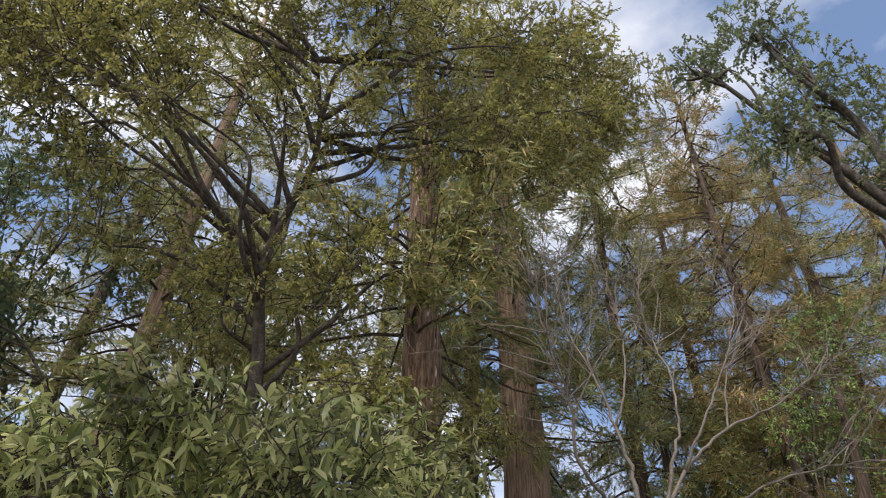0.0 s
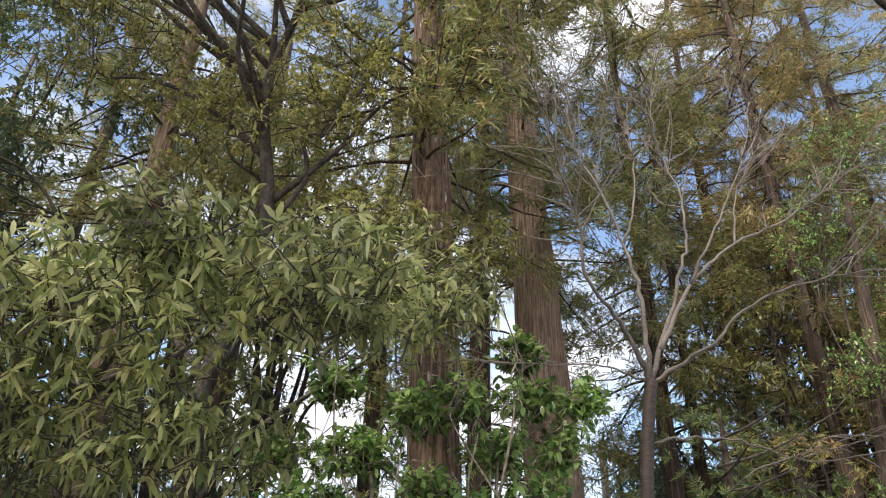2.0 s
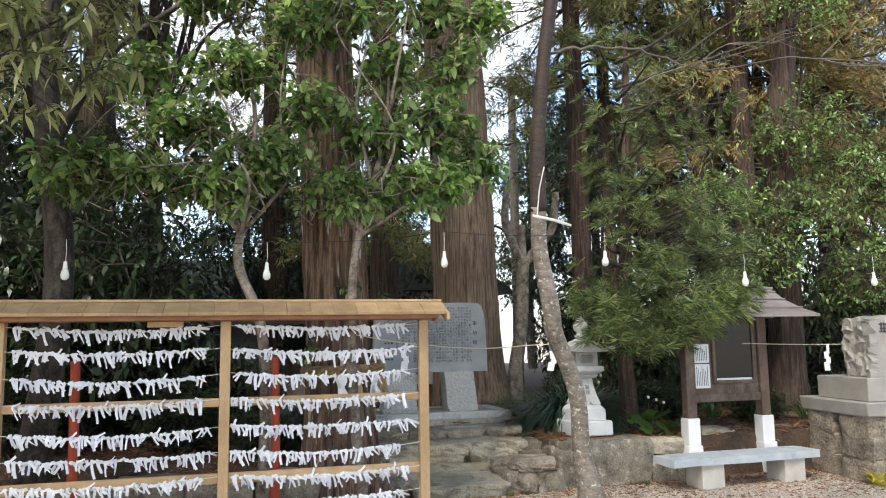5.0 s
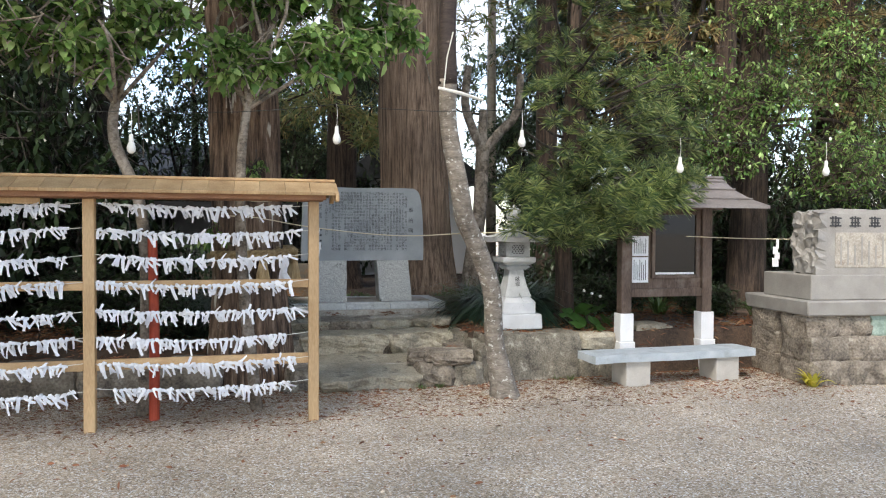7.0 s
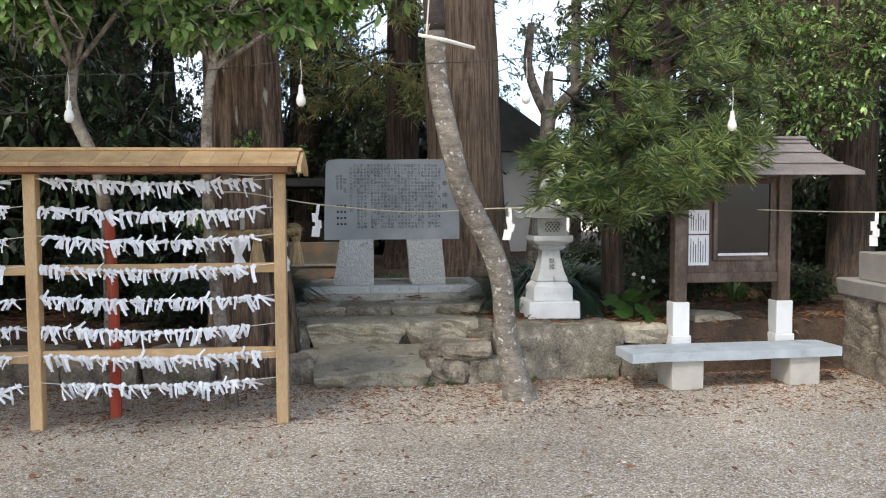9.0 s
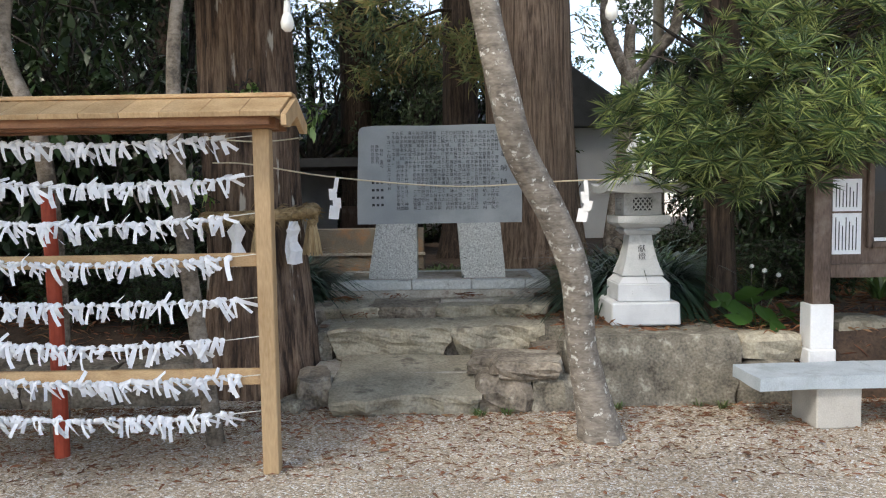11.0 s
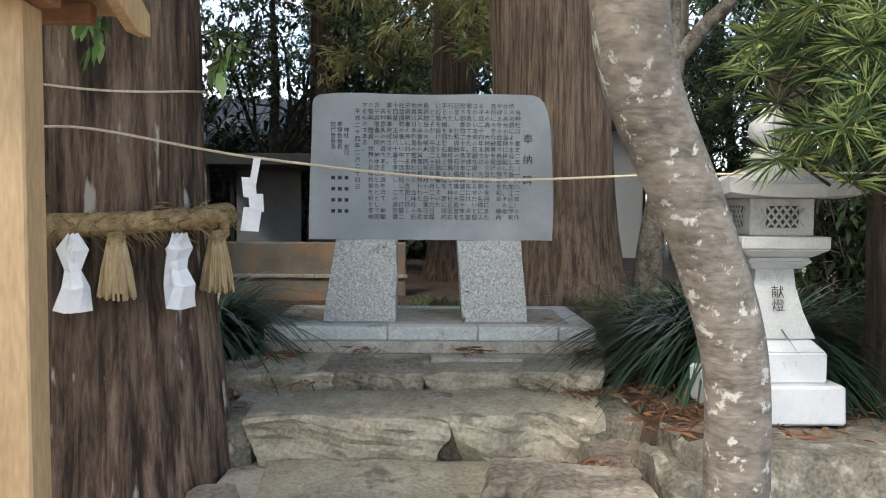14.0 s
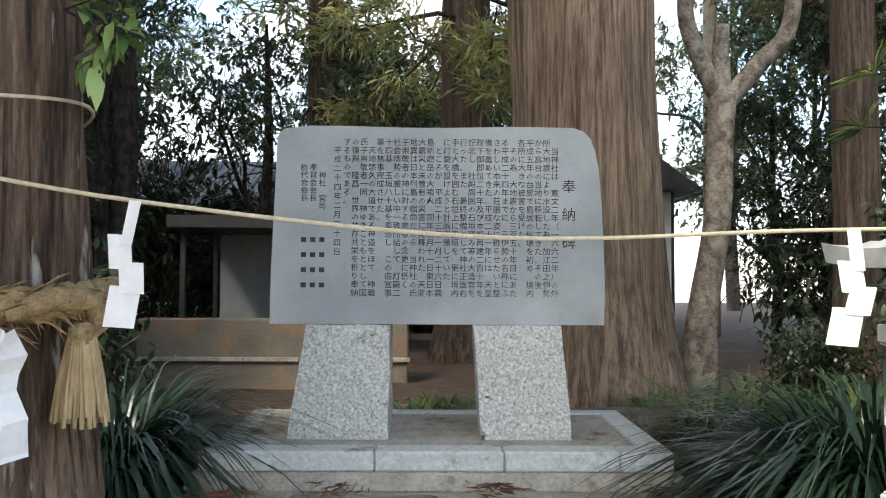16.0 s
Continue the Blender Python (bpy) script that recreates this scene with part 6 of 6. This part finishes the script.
# leafy tree by the notice shelter
broadleaf("leafy_tree", "evergreen tree with small bright leaves beside the shelter", "tree",
    ((9.75, 11.6, 0.4), (9.8, 11.6, 2.5), (9.9, 11.6, 5.0), (10.2, 11.4, 8.0), (10.4, 11.0, 12.0)), (0.3, 0.26, 0.22, 0.15, 0.04),
    [((8.7, 10.8, 2.9), (0.9, 0.8, 0.6), 220), ((9.3, 10.6, 3.6), (0.9, 0.8, 0.6), 220), ((8.3, 11.2, 3.9), (0.8, 0.8, 0.5), 180), ((10.6, 10.6, 2.6), (1.0, 0.8, 0.7), 220), ((11.0, 10.8, 4.2), (1.2, 0.9, 0.8), 240), ((9.9, 11.0, 5.0), (1.1, 0.9, 0.8), 220), ((12.0, 11.5, 3.0), (1.2, 0.9, 1.0), 200), ((10.0, 11.0, 7.4), (1.3, 1.1, 0.9), 210), ((11.2, 11.2, 9.2), (1.4, 1.2, 1.0), 210), ((9.8, 11.4, 10.4), (1.3, 1.2, 1.0), 190), ((10.6, 11.0, 12.2), (1.4, 1.2, 1.0), 190)],
    "leaf_bright", "shaded_bark", 71, 0.085, 0.4, 9, 0.2, 0.04, (9.85, 11.6, 3.2))
broadleaf("camphor_tree", "broad tree with dark twisting limbs and airy small leaves", "tree",
    ((13.5, 9.6, 0.0), (13.4, 9.6, 4.0), (13.2, 9.4, 9.0), (13.0, 9.2, 13.5)), (0.4, 0.34, 0.26, 0.2),
    [((9.8, 9.0, 16.8), (1.4, 1.2, 1.0), 170), ((11.4, 9.0, 19.2), (1.7, 1.4, 1.4), 220), ((10.4, 9.0, 21.6), (1.6, 1.4, 1.2), 200), ((12.6, 9.0, 16.2), (1.5, 1.2, 1.0), 170), ((8.6, 9.4, 19.8), (1.2, 1.0, 0.9), 110), ((13.6, 9.0, 19.0), (1.6, 1.4, 1.4), 180)],
    "leaf_grey", "dark_bark", 73, 0.1, 0.5, 16, 0.1, 0.19)


# shrubs, hedge and far trees share a few crowns
def bush_mesh(seed, radii, count, length, width, leaf, per=8):
    rng = np.random.default_rng(seed)
    bm, at, way = twiggy(rng, [((0, 0, radii[2] * 0.9), radii, count)], per, 0.9, 0.2)
    tw = bpy.data.meshes.new("fine_branching")
    bm.to_mesh(tw), bm.free()
    tw.materials.append(M["dark_bark"])
    ln = length * rng.uniform(0.6, 1.2, len(at))
    return leaf_mesh("crown", rng, at, way, ln, ln * width, 0.15, leaf), tw


BUSH = [bush_mesh(81, (1.1, 0.9, 0.9), 420, 0.12, 0.4, "leaf_shaded"), bush_mesh(82, (1.3, 1.0, 1.1), 480, 0.12, 0.4, "leaf_shaded")]


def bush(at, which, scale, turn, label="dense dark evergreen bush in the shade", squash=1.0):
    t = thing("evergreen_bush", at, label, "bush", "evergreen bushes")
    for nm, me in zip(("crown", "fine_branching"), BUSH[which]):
        tagged(part(nm, me, "leaf_shaded", t), kind="stuff" if nm == "fine_branching" else "").matrix_local = pose(0, 0, 0, 0, 0, turn) @ Matrix.Diagonal((scale, scale, scale * squash, 1))
    return t


for k, (x, y, s, q) in enumerate(((0.1, 20.8, 1.1, 1.0), (1.5, 21.8, 0.9, 1.0), (-0.6, 23.4, 1.35, 1.2), (-2.6, 23.2, 1.4, 1.2), (-4.8, 23.0, 1.5, 1.2), (-7.0, 23.0, 1.5, 1.2), (1.4, 23.6, 1.2, 1.2), (-4.4, 11.8, 1.7, 1.3), (-2.5, 12.2, 1.6, 1.35), (-0.6, 12.4, 1.5, 1.3), (1.0, 12.9, 0.85, 1.0), (-6.6, 11.5, 1.9, 1.3), (-0.6, 14.5, 1.4, 1.3), (-3.4, 14.5, 2.0, 1.4), (-1.5, 11.2, 0.8, 0.9), (0.4, 11.2, 0.7, 0.7),
        (6.9, 14.0, 0.5, 1.0), (8.2, 12.6, 1.0, 1.0), (7.2, 11.4, 0.6, 0.8), (9.3, 13.0, 1.0, 1.1), (11.4, 12.8, 1.2, 1.0), (13.5, 12.5, 1.3, 1.2), (8.6, 10.9, 0.55, 0.7), (10.4, 10.6, 0.6, 0.7), (1.3, 10.6, 0.45, 0.8), (-3.4, 10.8, 0.8, 0.8), (10.6, 12.6, 1.1, 1.3), (12.2, 13.4, 1.3, 1.3), (-0.4, 12.8, 1.5, 1.05), (-2.4, 13.2, 1.5, 1.1), (7.6, 13.1, 0.9, 1.5), (8.9, 17.4, 1.2, 1.15), (10.4, 18.0, 1.4, 1.1), (12.2, 18.4, 1.4, 1.1), (9.5, 15.4, 0.8, 1.2))):
    bush((x, y, 0.38), k % 2, s, 67 * k, squash=q)
for k in range(10):
    bush((-9.4 + 1.6 * k, 21.8 + 0.4 * math.sin(k * 2.3), 0.38), k % 2, 1.6, 40 * k, "tall dark evergreen hedge bush before the long house", 1.2 + 0.08 * math.sin(k * 1.7))


def far_tree_mesh(seed):
    rng = np.random.default_rng(seed)
    blobs = []
    for k in range(9):
        a, r = rng.uniform(0, 6.28), rng.uniform(0.4, 2.4)
        blobs.append(((r * math.cos(a), r * math.sin(a), rng.uniform(2.6, 7.5)), (1.5, 1.5, 1.0), 120))
    bm = bmesh.new()
    tube(bm, [Vector((0, 0, -0.2)), Vector((0.1, 0, 2)), Vector((0, 0.1, 4.5)), Vector((0, 0, 7))], (0.16, 0.14, 0.1, 0.04), 8, 0.2)
    for lb in limbs((0.05, 0, 2.4), blobs, 0.07, rng, 1):
        piece = bpy.data.meshes.new("piece")
        lb.to_mesh(piece), lb.free()
        bm.from_mesh(piece)
        bpy.data.meshes.remove(piece)
    wood = bpy.data.meshes.new("trunk")
    b2, at, way = twiggy(rng, blobs, 8, 1.0, 0.2)
    bm2 = bpy.data.meshes.new("tmp")
    b2.to_mesh(bm2), b2.free()
    bm.from_mesh(bm2)
    bpy.data.meshes.remove(bm2)
    bm.to_mesh(wood), bm.free()
    wood.materials.append(M["dark_bark"])
    ln = 0.14 * rng.uniform(0.7, 1.3, len(at))
    return leaf_mesh("crown", rng, at, way, ln, ln * 0.45, 0.2, "leaf_far"), wood


FAR = [far_tree_mesh(91), far_tree_mesh(92)]
for k, (x, y, s) in enumerate(((-9, 19, 1.2), (-5.5, 17.5, 1.0), (-1.0, 18.5, 0.75), (1.2, 24.5, 0.8), (0.9, 20.0, 0.75), (8.8, 19.0, 0.55), (12.5, 19.5, 1.1), (15.5, 22, 1.3), (19, 18, 1.2), 
        (-12, 14, 1.3), (-8, 11.5, 1.1), (23, 24, 1.5), (-4, 26, 1.4), (13, 31, 1.4), (15, 29, 1.5), (17, 12.5, 1.1), (-6.5, 8.5, 1.0), (2.9, 22.5, 0.75), (4.3, 24.0, 0.85), (-2.6, 17.5, 0.75), (3.2, 19.2, 0.6), (6.2, 26.0, 0.9), (-5.0, 15.0, 0.7), (11.6, 14.6, 0.62))):
    t = thing("woodland_tree", (x, y, 0.4 if y > 10 else 0.0), "leafy evergreen tree in the wood behind", "tree", "woodland trees")
    for nm, me in zip(("crown", "trunk"), FAR[k % 2]):
        part(nm, me, "leaf_far", t).matrix_local = pose(0, 0, 0, 0, 0, 71 * k) @ Matrix.Scale(s, 4)


# tall evergreen crowns high behind, and an unseen row added to shade the forecourt
def tall_crown(seed, leaf):
    rng = np.random.default_rng(seed)
    blobs = []
    for k in range(13):
        a, r = rng.uniform(0, 6.28), rng.uniform(0.3, 2.6)
        blobs.append(((r * math.cos(a), r * math.sin(a), rng.uniform(6.5, 15.5)), (1.5, 1.5, 1.1), 85))
    b2, at, way = twiggy(rng, blobs, 12, 1.0, 0.2)
    tw = bpy.data.meshes.new("fine_branching")
    b2.to_mesh(tw), b2.free()
    tw.materials.append(M["dark_bark"])
    ln = 0.13 * rng.uniform(0.7, 1.3, len(at))
    return leaf_mesh("crown", rng, at, way, ln, ln * 0.42, 0.2, leaf), tw, [(c, r, n) for c, r, n in blobs]


TALL = [tall_crown(95, "leaf_far"), tall_crown(96, "leaf_yellow")]
for k, (x, y, s, w) in enumerate(((-6.2, 12.5, 1.0, 0), (-2.6, 15.5, 1.05, 1), (-9.5, 15.0, 1.1, 0), (-0.9, 18.6, 1.1, 1), (10.4, 14.5, 0.8, 1), (14.8, 18.0, 1.0, 0),
        # y < 0: unseen trees behind the camera, sized to block the sun
        (-14.0, -8.5, 1.51, 0), (-10.6, -9.4, 1.51, 1), (-7.2, -8.6, 1.51, 0), (-3.8, -9.4, 1.51, 1), (-0.4, -8.8, 1.51, 0), (3.4, -9.6, 1.51, 0), (8.0, -9.0, 1.51, 1))):
    t = thing("tall_evergreen", (x, y, 0.4 if y > 0 else 0.0), "tall evergreen with a leafy crown on dark crooked limbs", "tree", "tall evergreens")
    crown, tw, blobs = TALL[w]
    turn = 83 * k
    for nm, me in (("crown", crown), ("fine_branching", tw)):
        tagged(part(nm, me, "leaf_far", t), kind="stuff" if nm == "fine_branching" else "").matrix_local = pose(0, 0, 0, 0, 0, turn) @ Matrix.Scale(s, 4)
    part("trunk", tube(bmesh.new(), spline([Vector(p) * s for p in ((0, 0, -0.2), (0.1, 0, 3.0), (-0.1, 0.1, 7.0), (0, 0, 13.0))], 5), (0.2, 0.17, 0.13, 0.04), 10, 0.2), "dark_bark", t, smooth=True)
    rng = np.random.default_rng(200 + k)
    for lb in limbs((0, 0, 5.5), blobs, 0.07, rng, 2):
        part("limb", lb, "dark_bark", t, smooth=True).matrix_local = pose(0, 0, 0, 0, 0, turn) @ Matrix.Scale(s, 4)


# leafy sprigs growing against the roped cedar
for k, (c, r, n_) in enumerate((((2.3, 9.6, 2.32), (0.16, 0.08, 0.2), 12), ((1.84, 9.66, 1.62), (0.16, 0.1, 0.22), 12), ((2.75, 9.95, 2.2), (0.12, 0.12, 0.14), 8))):
    rng = np.random.default_rng(300 + k)
    t = thing("leafy_sprig", c, "dangling sprig of glossy green leaves against the cedar", "sprig", "cedar sprigs")
    bm, at, way = twiggy(rng, [((0, 0, 0), r, n_)], 6, 0.2, 0.5)
    tagged(part("fine_branching", bm, "dark_bark", t), kind="stuff")
    ln = 0.08 * rng.uniform(0.7, 1.2, len(at))
    part("leaves", leaf_mesh("leaves", rng, at, way, ln, ln * 0.45, 0.4, "leaf_bright"), "leaf_bright", t)
    part("stem", tube(bmesh.new(), [Vector((0, 0.25, 0.25)), Vector((0, 0.1, 0.2)), Vector((0, 0, 0))], (0.008, 0.006, 0.003), 5), "dark_bark", t)

# edging stones behind the monument
edging = thing("edging_stones", (0, 0, 0), "rough brown edging stones at the foot of the great cedar", "edging", kind="structure")
for k, (x, y, z, sx, sy, sz) in enumerate(((4.95, 12.5, 0.56, 0.8, 0.3, 0.26), (4.2, 12.7, 0.54, 0.5, 0.3, 0.22), (3.6, 12.9, 0.54, 0.6, 0.3, 0.22), (3.0, 12.9, 0.52, 0.5, 0.3, 0.2), (5.8, 12.3, 0.54, 0.7, 0.3, 0.2))):
    stone(edging, "stone", (x, y, z), (sx, sy, sz), 200 + k, "rock", 0.12, 5 * math.sin(k))

# fallen cedar sprays on the steps
rng = np.random.default_rng(77)
at, way = [], []
for x, y, z, n_ in ((4.55, 10.45, 0.49, 60), (3.0, 10.62, 0.5, 40), (3.95, 11.02, 0.605, 40), (4.5, 9.75, 0.33, 60), (3.35, 11.05, 0.605, 25), (4.72, 11.0, 0.6, 60), (3.1, 10.1, 0.22, 30), (2.8, 10.9, 0.6, 40), (4.2, 10.2, 0.23, 30), (4.9, 9.9, 0.52, 60)):
    lead = unit(np.array([rng.normal(), rng.normal(), 0]))
    for _ in range(n_):
        at.append((x + rng.normal(0, 0.06), y + rng.normal(0, 0.04), z + rng.uniform(0.0, 0.03)))
        way.append(lead + rng.normal(0, 0.6, 3) * (1, 1, 0.3))
sprays = part("fallen_sprays", needle_mesh("fallen_sprays", rng, at, way, rng.uniform(0.04, 0.1, len(at)), 0.009, "litter"), "litter", None)
tagged(sprays, "rust-red fallen cedar sprays on the stone steps", "leaf litter", kind="stuff")
fallen = part("fallen_twig", tube(bmesh.new(), spline([Vector(p) for p in ((2.62, 11.14, 0.75), (2.75, 11.05, 0.735), (2.85, 10.98, 0.68), (2.98, 10.9, 0.615))], 4), (0.006, 0.005, 0.003), 6), "twig", None)
tagged(fallen, "thin fallen twig leaning on the plinth edge", "twig")


# ---- strap-leaved plants ----
def strap_clump(at, radius, height, count, leaf, label, seed, width=0.013, bend=0.85, name="grass_clump"):
    rng = np.random.default_rng(seed)
    a = rng.uniform(0, 6.28, count)
    r = radius * 0.3 * rng.random(count) ** 0.5
    roots = np.stack([r * np.cos(a), r * np.sin(a), np.zeros(count)], -1)
    a2 = a + rng.normal(0, 0.4, count)
    out = rng.uniform(0.15, 1.0, count)
    way = np.stack([out * np.cos(a2), out * np.sin(a2), np.full(count, 1.5)], -1)
    t = part(name, blade_mesh(name, rng, roots, way, height * rng.uniform(0.7, 1.35, count), width * rng.uniform(0.7, 1.3, count), bend * rng.uniform(0.6, 1.3, count), leaf), leaf, None)
    t.location = at
    return tagged(t, label, "plant", kind="stuff" if count > 300 else "")


strap_clump((2.12, 11.55, 0.42), 0.75, 1.25, 1500, "strap", "dense dark green clump of arching strap leaves", 1, 0.018, 1.0)
strap_clump((5.62, 11.05, 0.42), 0.9, 1.4, 1900, "strap", "dense dark green clump of arching strap leaves", 2, 0.018, 1.0)
strap_clump((5.55, 11.5, 0.45), 0.5, 0.6, 600, "strap", "dense dark green clump of arching strap leaves", 3)
strap_clump((1.75, 10.9, 0.4), 0.4, 0.55, 400, "strap", "dense dark green clump of arching strap leaves", 4)
strap_clump((5.9, 10.9, 0.45), 0.5, 0.6, 500, "strap", "dense dark green clump of arching strap leaves", 5)
rngp = random.Random(8)
for k, (x, y, h) in enumerate(((3.62, 12.45, 0.5), (3.9, 12.4, 0.5), (5.35, 12.2, 0.65), (5.75, 12.05, 0.65), (6.1, 12.2, 0.65), (5.15, 12.75, 0.5), (6.5, 12.6, 0.6), (3.72, 12.75, 0.42), (4.1, 12.9, 0.3), (5.3, 12.4, 0.45), (5.7, 12.6, 0.5), (6.1, 12.5, 0.5), (5.0, 12.5, 0.35), (6.0, 13.2, 0.55), (5.5, 13.4, 0.5), (3.3, 13.0, 0.3), (6.6, 12.2, 0.5), (6.9, 11.6, 0.45), (7.9, 11.0, 0.4), (8.3, 10.6, 0.35), (2.7, 9.55, 0.22), (2.62, 9.75, 0.2), (9.2, 10.6, 0.4))):
    strap_clump((x, y, bed_height(x, y) + 0.0), 0.3, h, 70, "strap_light", "loose tuft of fresh green strap leaves", 20 + k, 0.024, 0.6, "iris_tuft")
for k, (x, y) in enumerate(((4.2, 9.15), (5.0, 9.25), (5.6, 9.3), (5.75, 9.25), (6.75, 9.4), (4.0, 9.12), (7.5, 9.5))):
    strap_clump((x, y, 0.0), 0.12, 0.09, 40, "strap_light", "small weed tuft at the foot of the stones", 50 + k, 0.008, 0.5, "weed_tuft")

# round-leaved plant with seed heads
fk = thing("leopard_plant", (6.22, 9.8, 0.5), "low plant with large round glossy leaves", "plant")
for k, (x, y, z, r) in enumerate(((-0.2, -0.1, 0.12, 0.13), (0.02, -0.2, 0.08, 0.14), (0.2, -0.12, 0.1, 0.12), (-0.05, 0.0, 0.24, 0.12), (0.16, 0.05, 0.24, 0.11), (0.3, -0.02, 0.16, 0.1), (-0.28, 0.02, 0.2, 0.09))):
    b = bmesh.new()
    c = b.verts.new((0, 0, -0.02))
    ring = [b.verts.new((r * math.cos(a) * (1 if abs(a - math.pi) > 0.2 else 0.3), r * math.sin(a), 0.012 * math.sin(5 * a))) for a in np.linspace(0.1, 2 * math.pi + 0.1, 19)[:-1]]
    for q in range(18):
        b.faces.new((c, ring[q], ring[(q + 1) % 18]))
    o = part("leaf", b, "round_leaf", fk, smooth=True)
    o.matrix_local = pose(x, y, z, 38 + 9 * math.sin(k), 12 * math.cos(k * 2), 50 * k)
    part("stalk", tube(bmesh.new(), [Vector((0, 0, -0.05)), Vector((x * 0.6, y * 0.6, z * 0.6)), Vector((x, y, z))], (0.006, 0.005), 5), "round_leaf", fk)
for k, (x, y, z) in enumerate(((0.1, 0.1, 0.42), (0.22, 0.12, 0.38), (0.02, 0.16, 0.45))):
    part("seed_stalk", tube(bmesh.new(), [Vector((0.05, 0.05, 0)), Vector((x * 0.8, y, z * 0.6)), Vector((x, y, z))], (0.004, 0.003), 5), "twig", fk)
    b = bmesh.new()
    bmesh.ops.create_icosphere(b, subdivisions=1, radius=0.022)
    for v in b.verts:
        v.co *= 1 + 0.25 * noise.noise(v.co * 90)
    part("seed_head", b, "shide", fk, "fluffy white seed head").location = (x, y, z)
strap_clump((8.18, 8.3, 0.0), 0.15, 0.26, 26, "yellow_leaf", "small plant with yellowed leaves beside the boulders", 90, 0.05, 0.6, "yellow_plant")

# ---- things behind the wood ----
low = thing("low_concrete_wall", (1.95, 15.1, 0.4), "low stained concrete wall with rust-brown streaks", "wall")
part("wall_body", block((-1.1, -0.1, 0.0), (1.5, 0.12, 0.7), 0.012), "rust_wall", low)
for k in range(5):
    part("coping", block((-1.12 + 0.53 * k, -0.14, 0.3), (-0.6 + 0.53 * k, -0.101, 0.34), 0.004), "cement", low)
shed = thing("cage_shelter", (0.55, 17.2, 0.4), "small black-framed shelter with mesh side panels", "shelter")
for x in (0.0, 2.4):
    for y in (0.0, 1.4):
        part("post", block((x - 0.03, y - 0.03, 0.0), (x + 0.03, y + 0.03, 1.75), 0.003), "black", shed)
part("canopy", block((-0.15, -0.2, 1.7), (2.6, 1.6, 1.86), 0.008), "black", shed)
for k in range(3):
    part("rafter", block((0.2 + 0.9 * k, -0.15, 1.69), (0.24 + 0.9 * k, 1.55, 1.749), 0), "black", shed)
part("mesh_panel", block((0.06, 1.4, 0.4), (1.1, 1.42, 1.7), 0.003), "mesh_panel", shed, "pale expanded-metal panel")
part("lower_panel", block((1.2, 1.4, 0.2), (2.35, 1.42, 1.0), 0.003), "old_wood", shed)


def house(name, at, w, d, wall_h, roof_h, label, windows, rz=0.0):
    h = thing(name, at, label, "house", rz=rz)
    part("wall", block((0, 0, 0), (w, d, wall_h), 0.01), "plaster", h, "white plastered wall")
    b = bmesh.new()
    e = 0.45
    pts = [(-e, -e, wall_h), (w + e, -e, wall_h), (w + e, d + e, wall_h), (-e, d + e, wall_h), (-e, d / 2, wall_h + roof_h), (w + e, d / 2, wall_h + roof_h)]
    vs = [b.verts.new(p) for p in pts]
    for q in ((0, 1, 5, 4), (2, 3, 4, 5), (1, 2, 5), (3, 0, 4), (3, 2, 1, 0)):
        b.faces.new([vs[i] for i in q])
    r = part("roof", b, "roof_tile", h, "dark grey tiled roof")
    n_ = int((w + 2 * e) / 0.3)
    for k in range(n_):
        x = -e + (w + 2 * e) * (k + 0.5) / n_
        slope = [Vector((x, -e, wall_h + 0.02)), Vector((x, d / 2, wall_h + roof_h + 0.02))]
        part("roof_roll", tube(bmesh.new(), slope, (0.05, 0.05), 6), "roof_tile", r)
    part("gutter", tube(bmesh.new(), [Vector((-e, -e - 0.05, wall_h - 0.03)), Vector((w + e, -e - 0.05, wall_h - 0.03))], (0.05, 0.05), 8), "black", h)
    part("downpipe", tube(bmesh.new(), [Vector((0.12, -0.06, wall_h)), Vector((0.12, -0.06, 0.0))], (0.04, 0.04), 8), "black", h)
    for x0, z0, x1, z1 in windows:
        win = part("window", block((x0 - 0.06, -0.03, z0 - 0.06), (x1 + 0.06, -0.002, z1 + 0.06), 0.004), "roof_metal", h)
        part("pane", block((x0, -0.04, z0), (x1, -0.031, z1), 0), "glass", win)
    return h


house("white_house", (8.2, 22.0, 0.4), 6.0, 3.3, 2.75, 1.5, "white house with a dark tiled roof beyond the trees", ((1.2, 1.0, 2.4, 2.0), (3.6, 1.0, 4.8, 2.0)), 90)
house("long_house", (-9.0, 25.0, 0.4), 14.0, 6.0, 2.6, 1.6, "long low building with a grey tiled roof beyond the trees", ((2.0, 1.0, 3.6, 2.0), (6.0, 1.0, 8.0, 2.0), (10.0, 1.0, 11.6, 2.0)))
pole = part("utility_pole", tube(bmesh.new(), [Vector((0, 0, 0)), Vector((0, 0, 9))], (0.15, 0.11), 14), "cement", None, smooth=True)
pole.location = (8.6, 21.0, 0.3)
tagged(pole, "grey concrete utility pole beyond the trees", "pole")
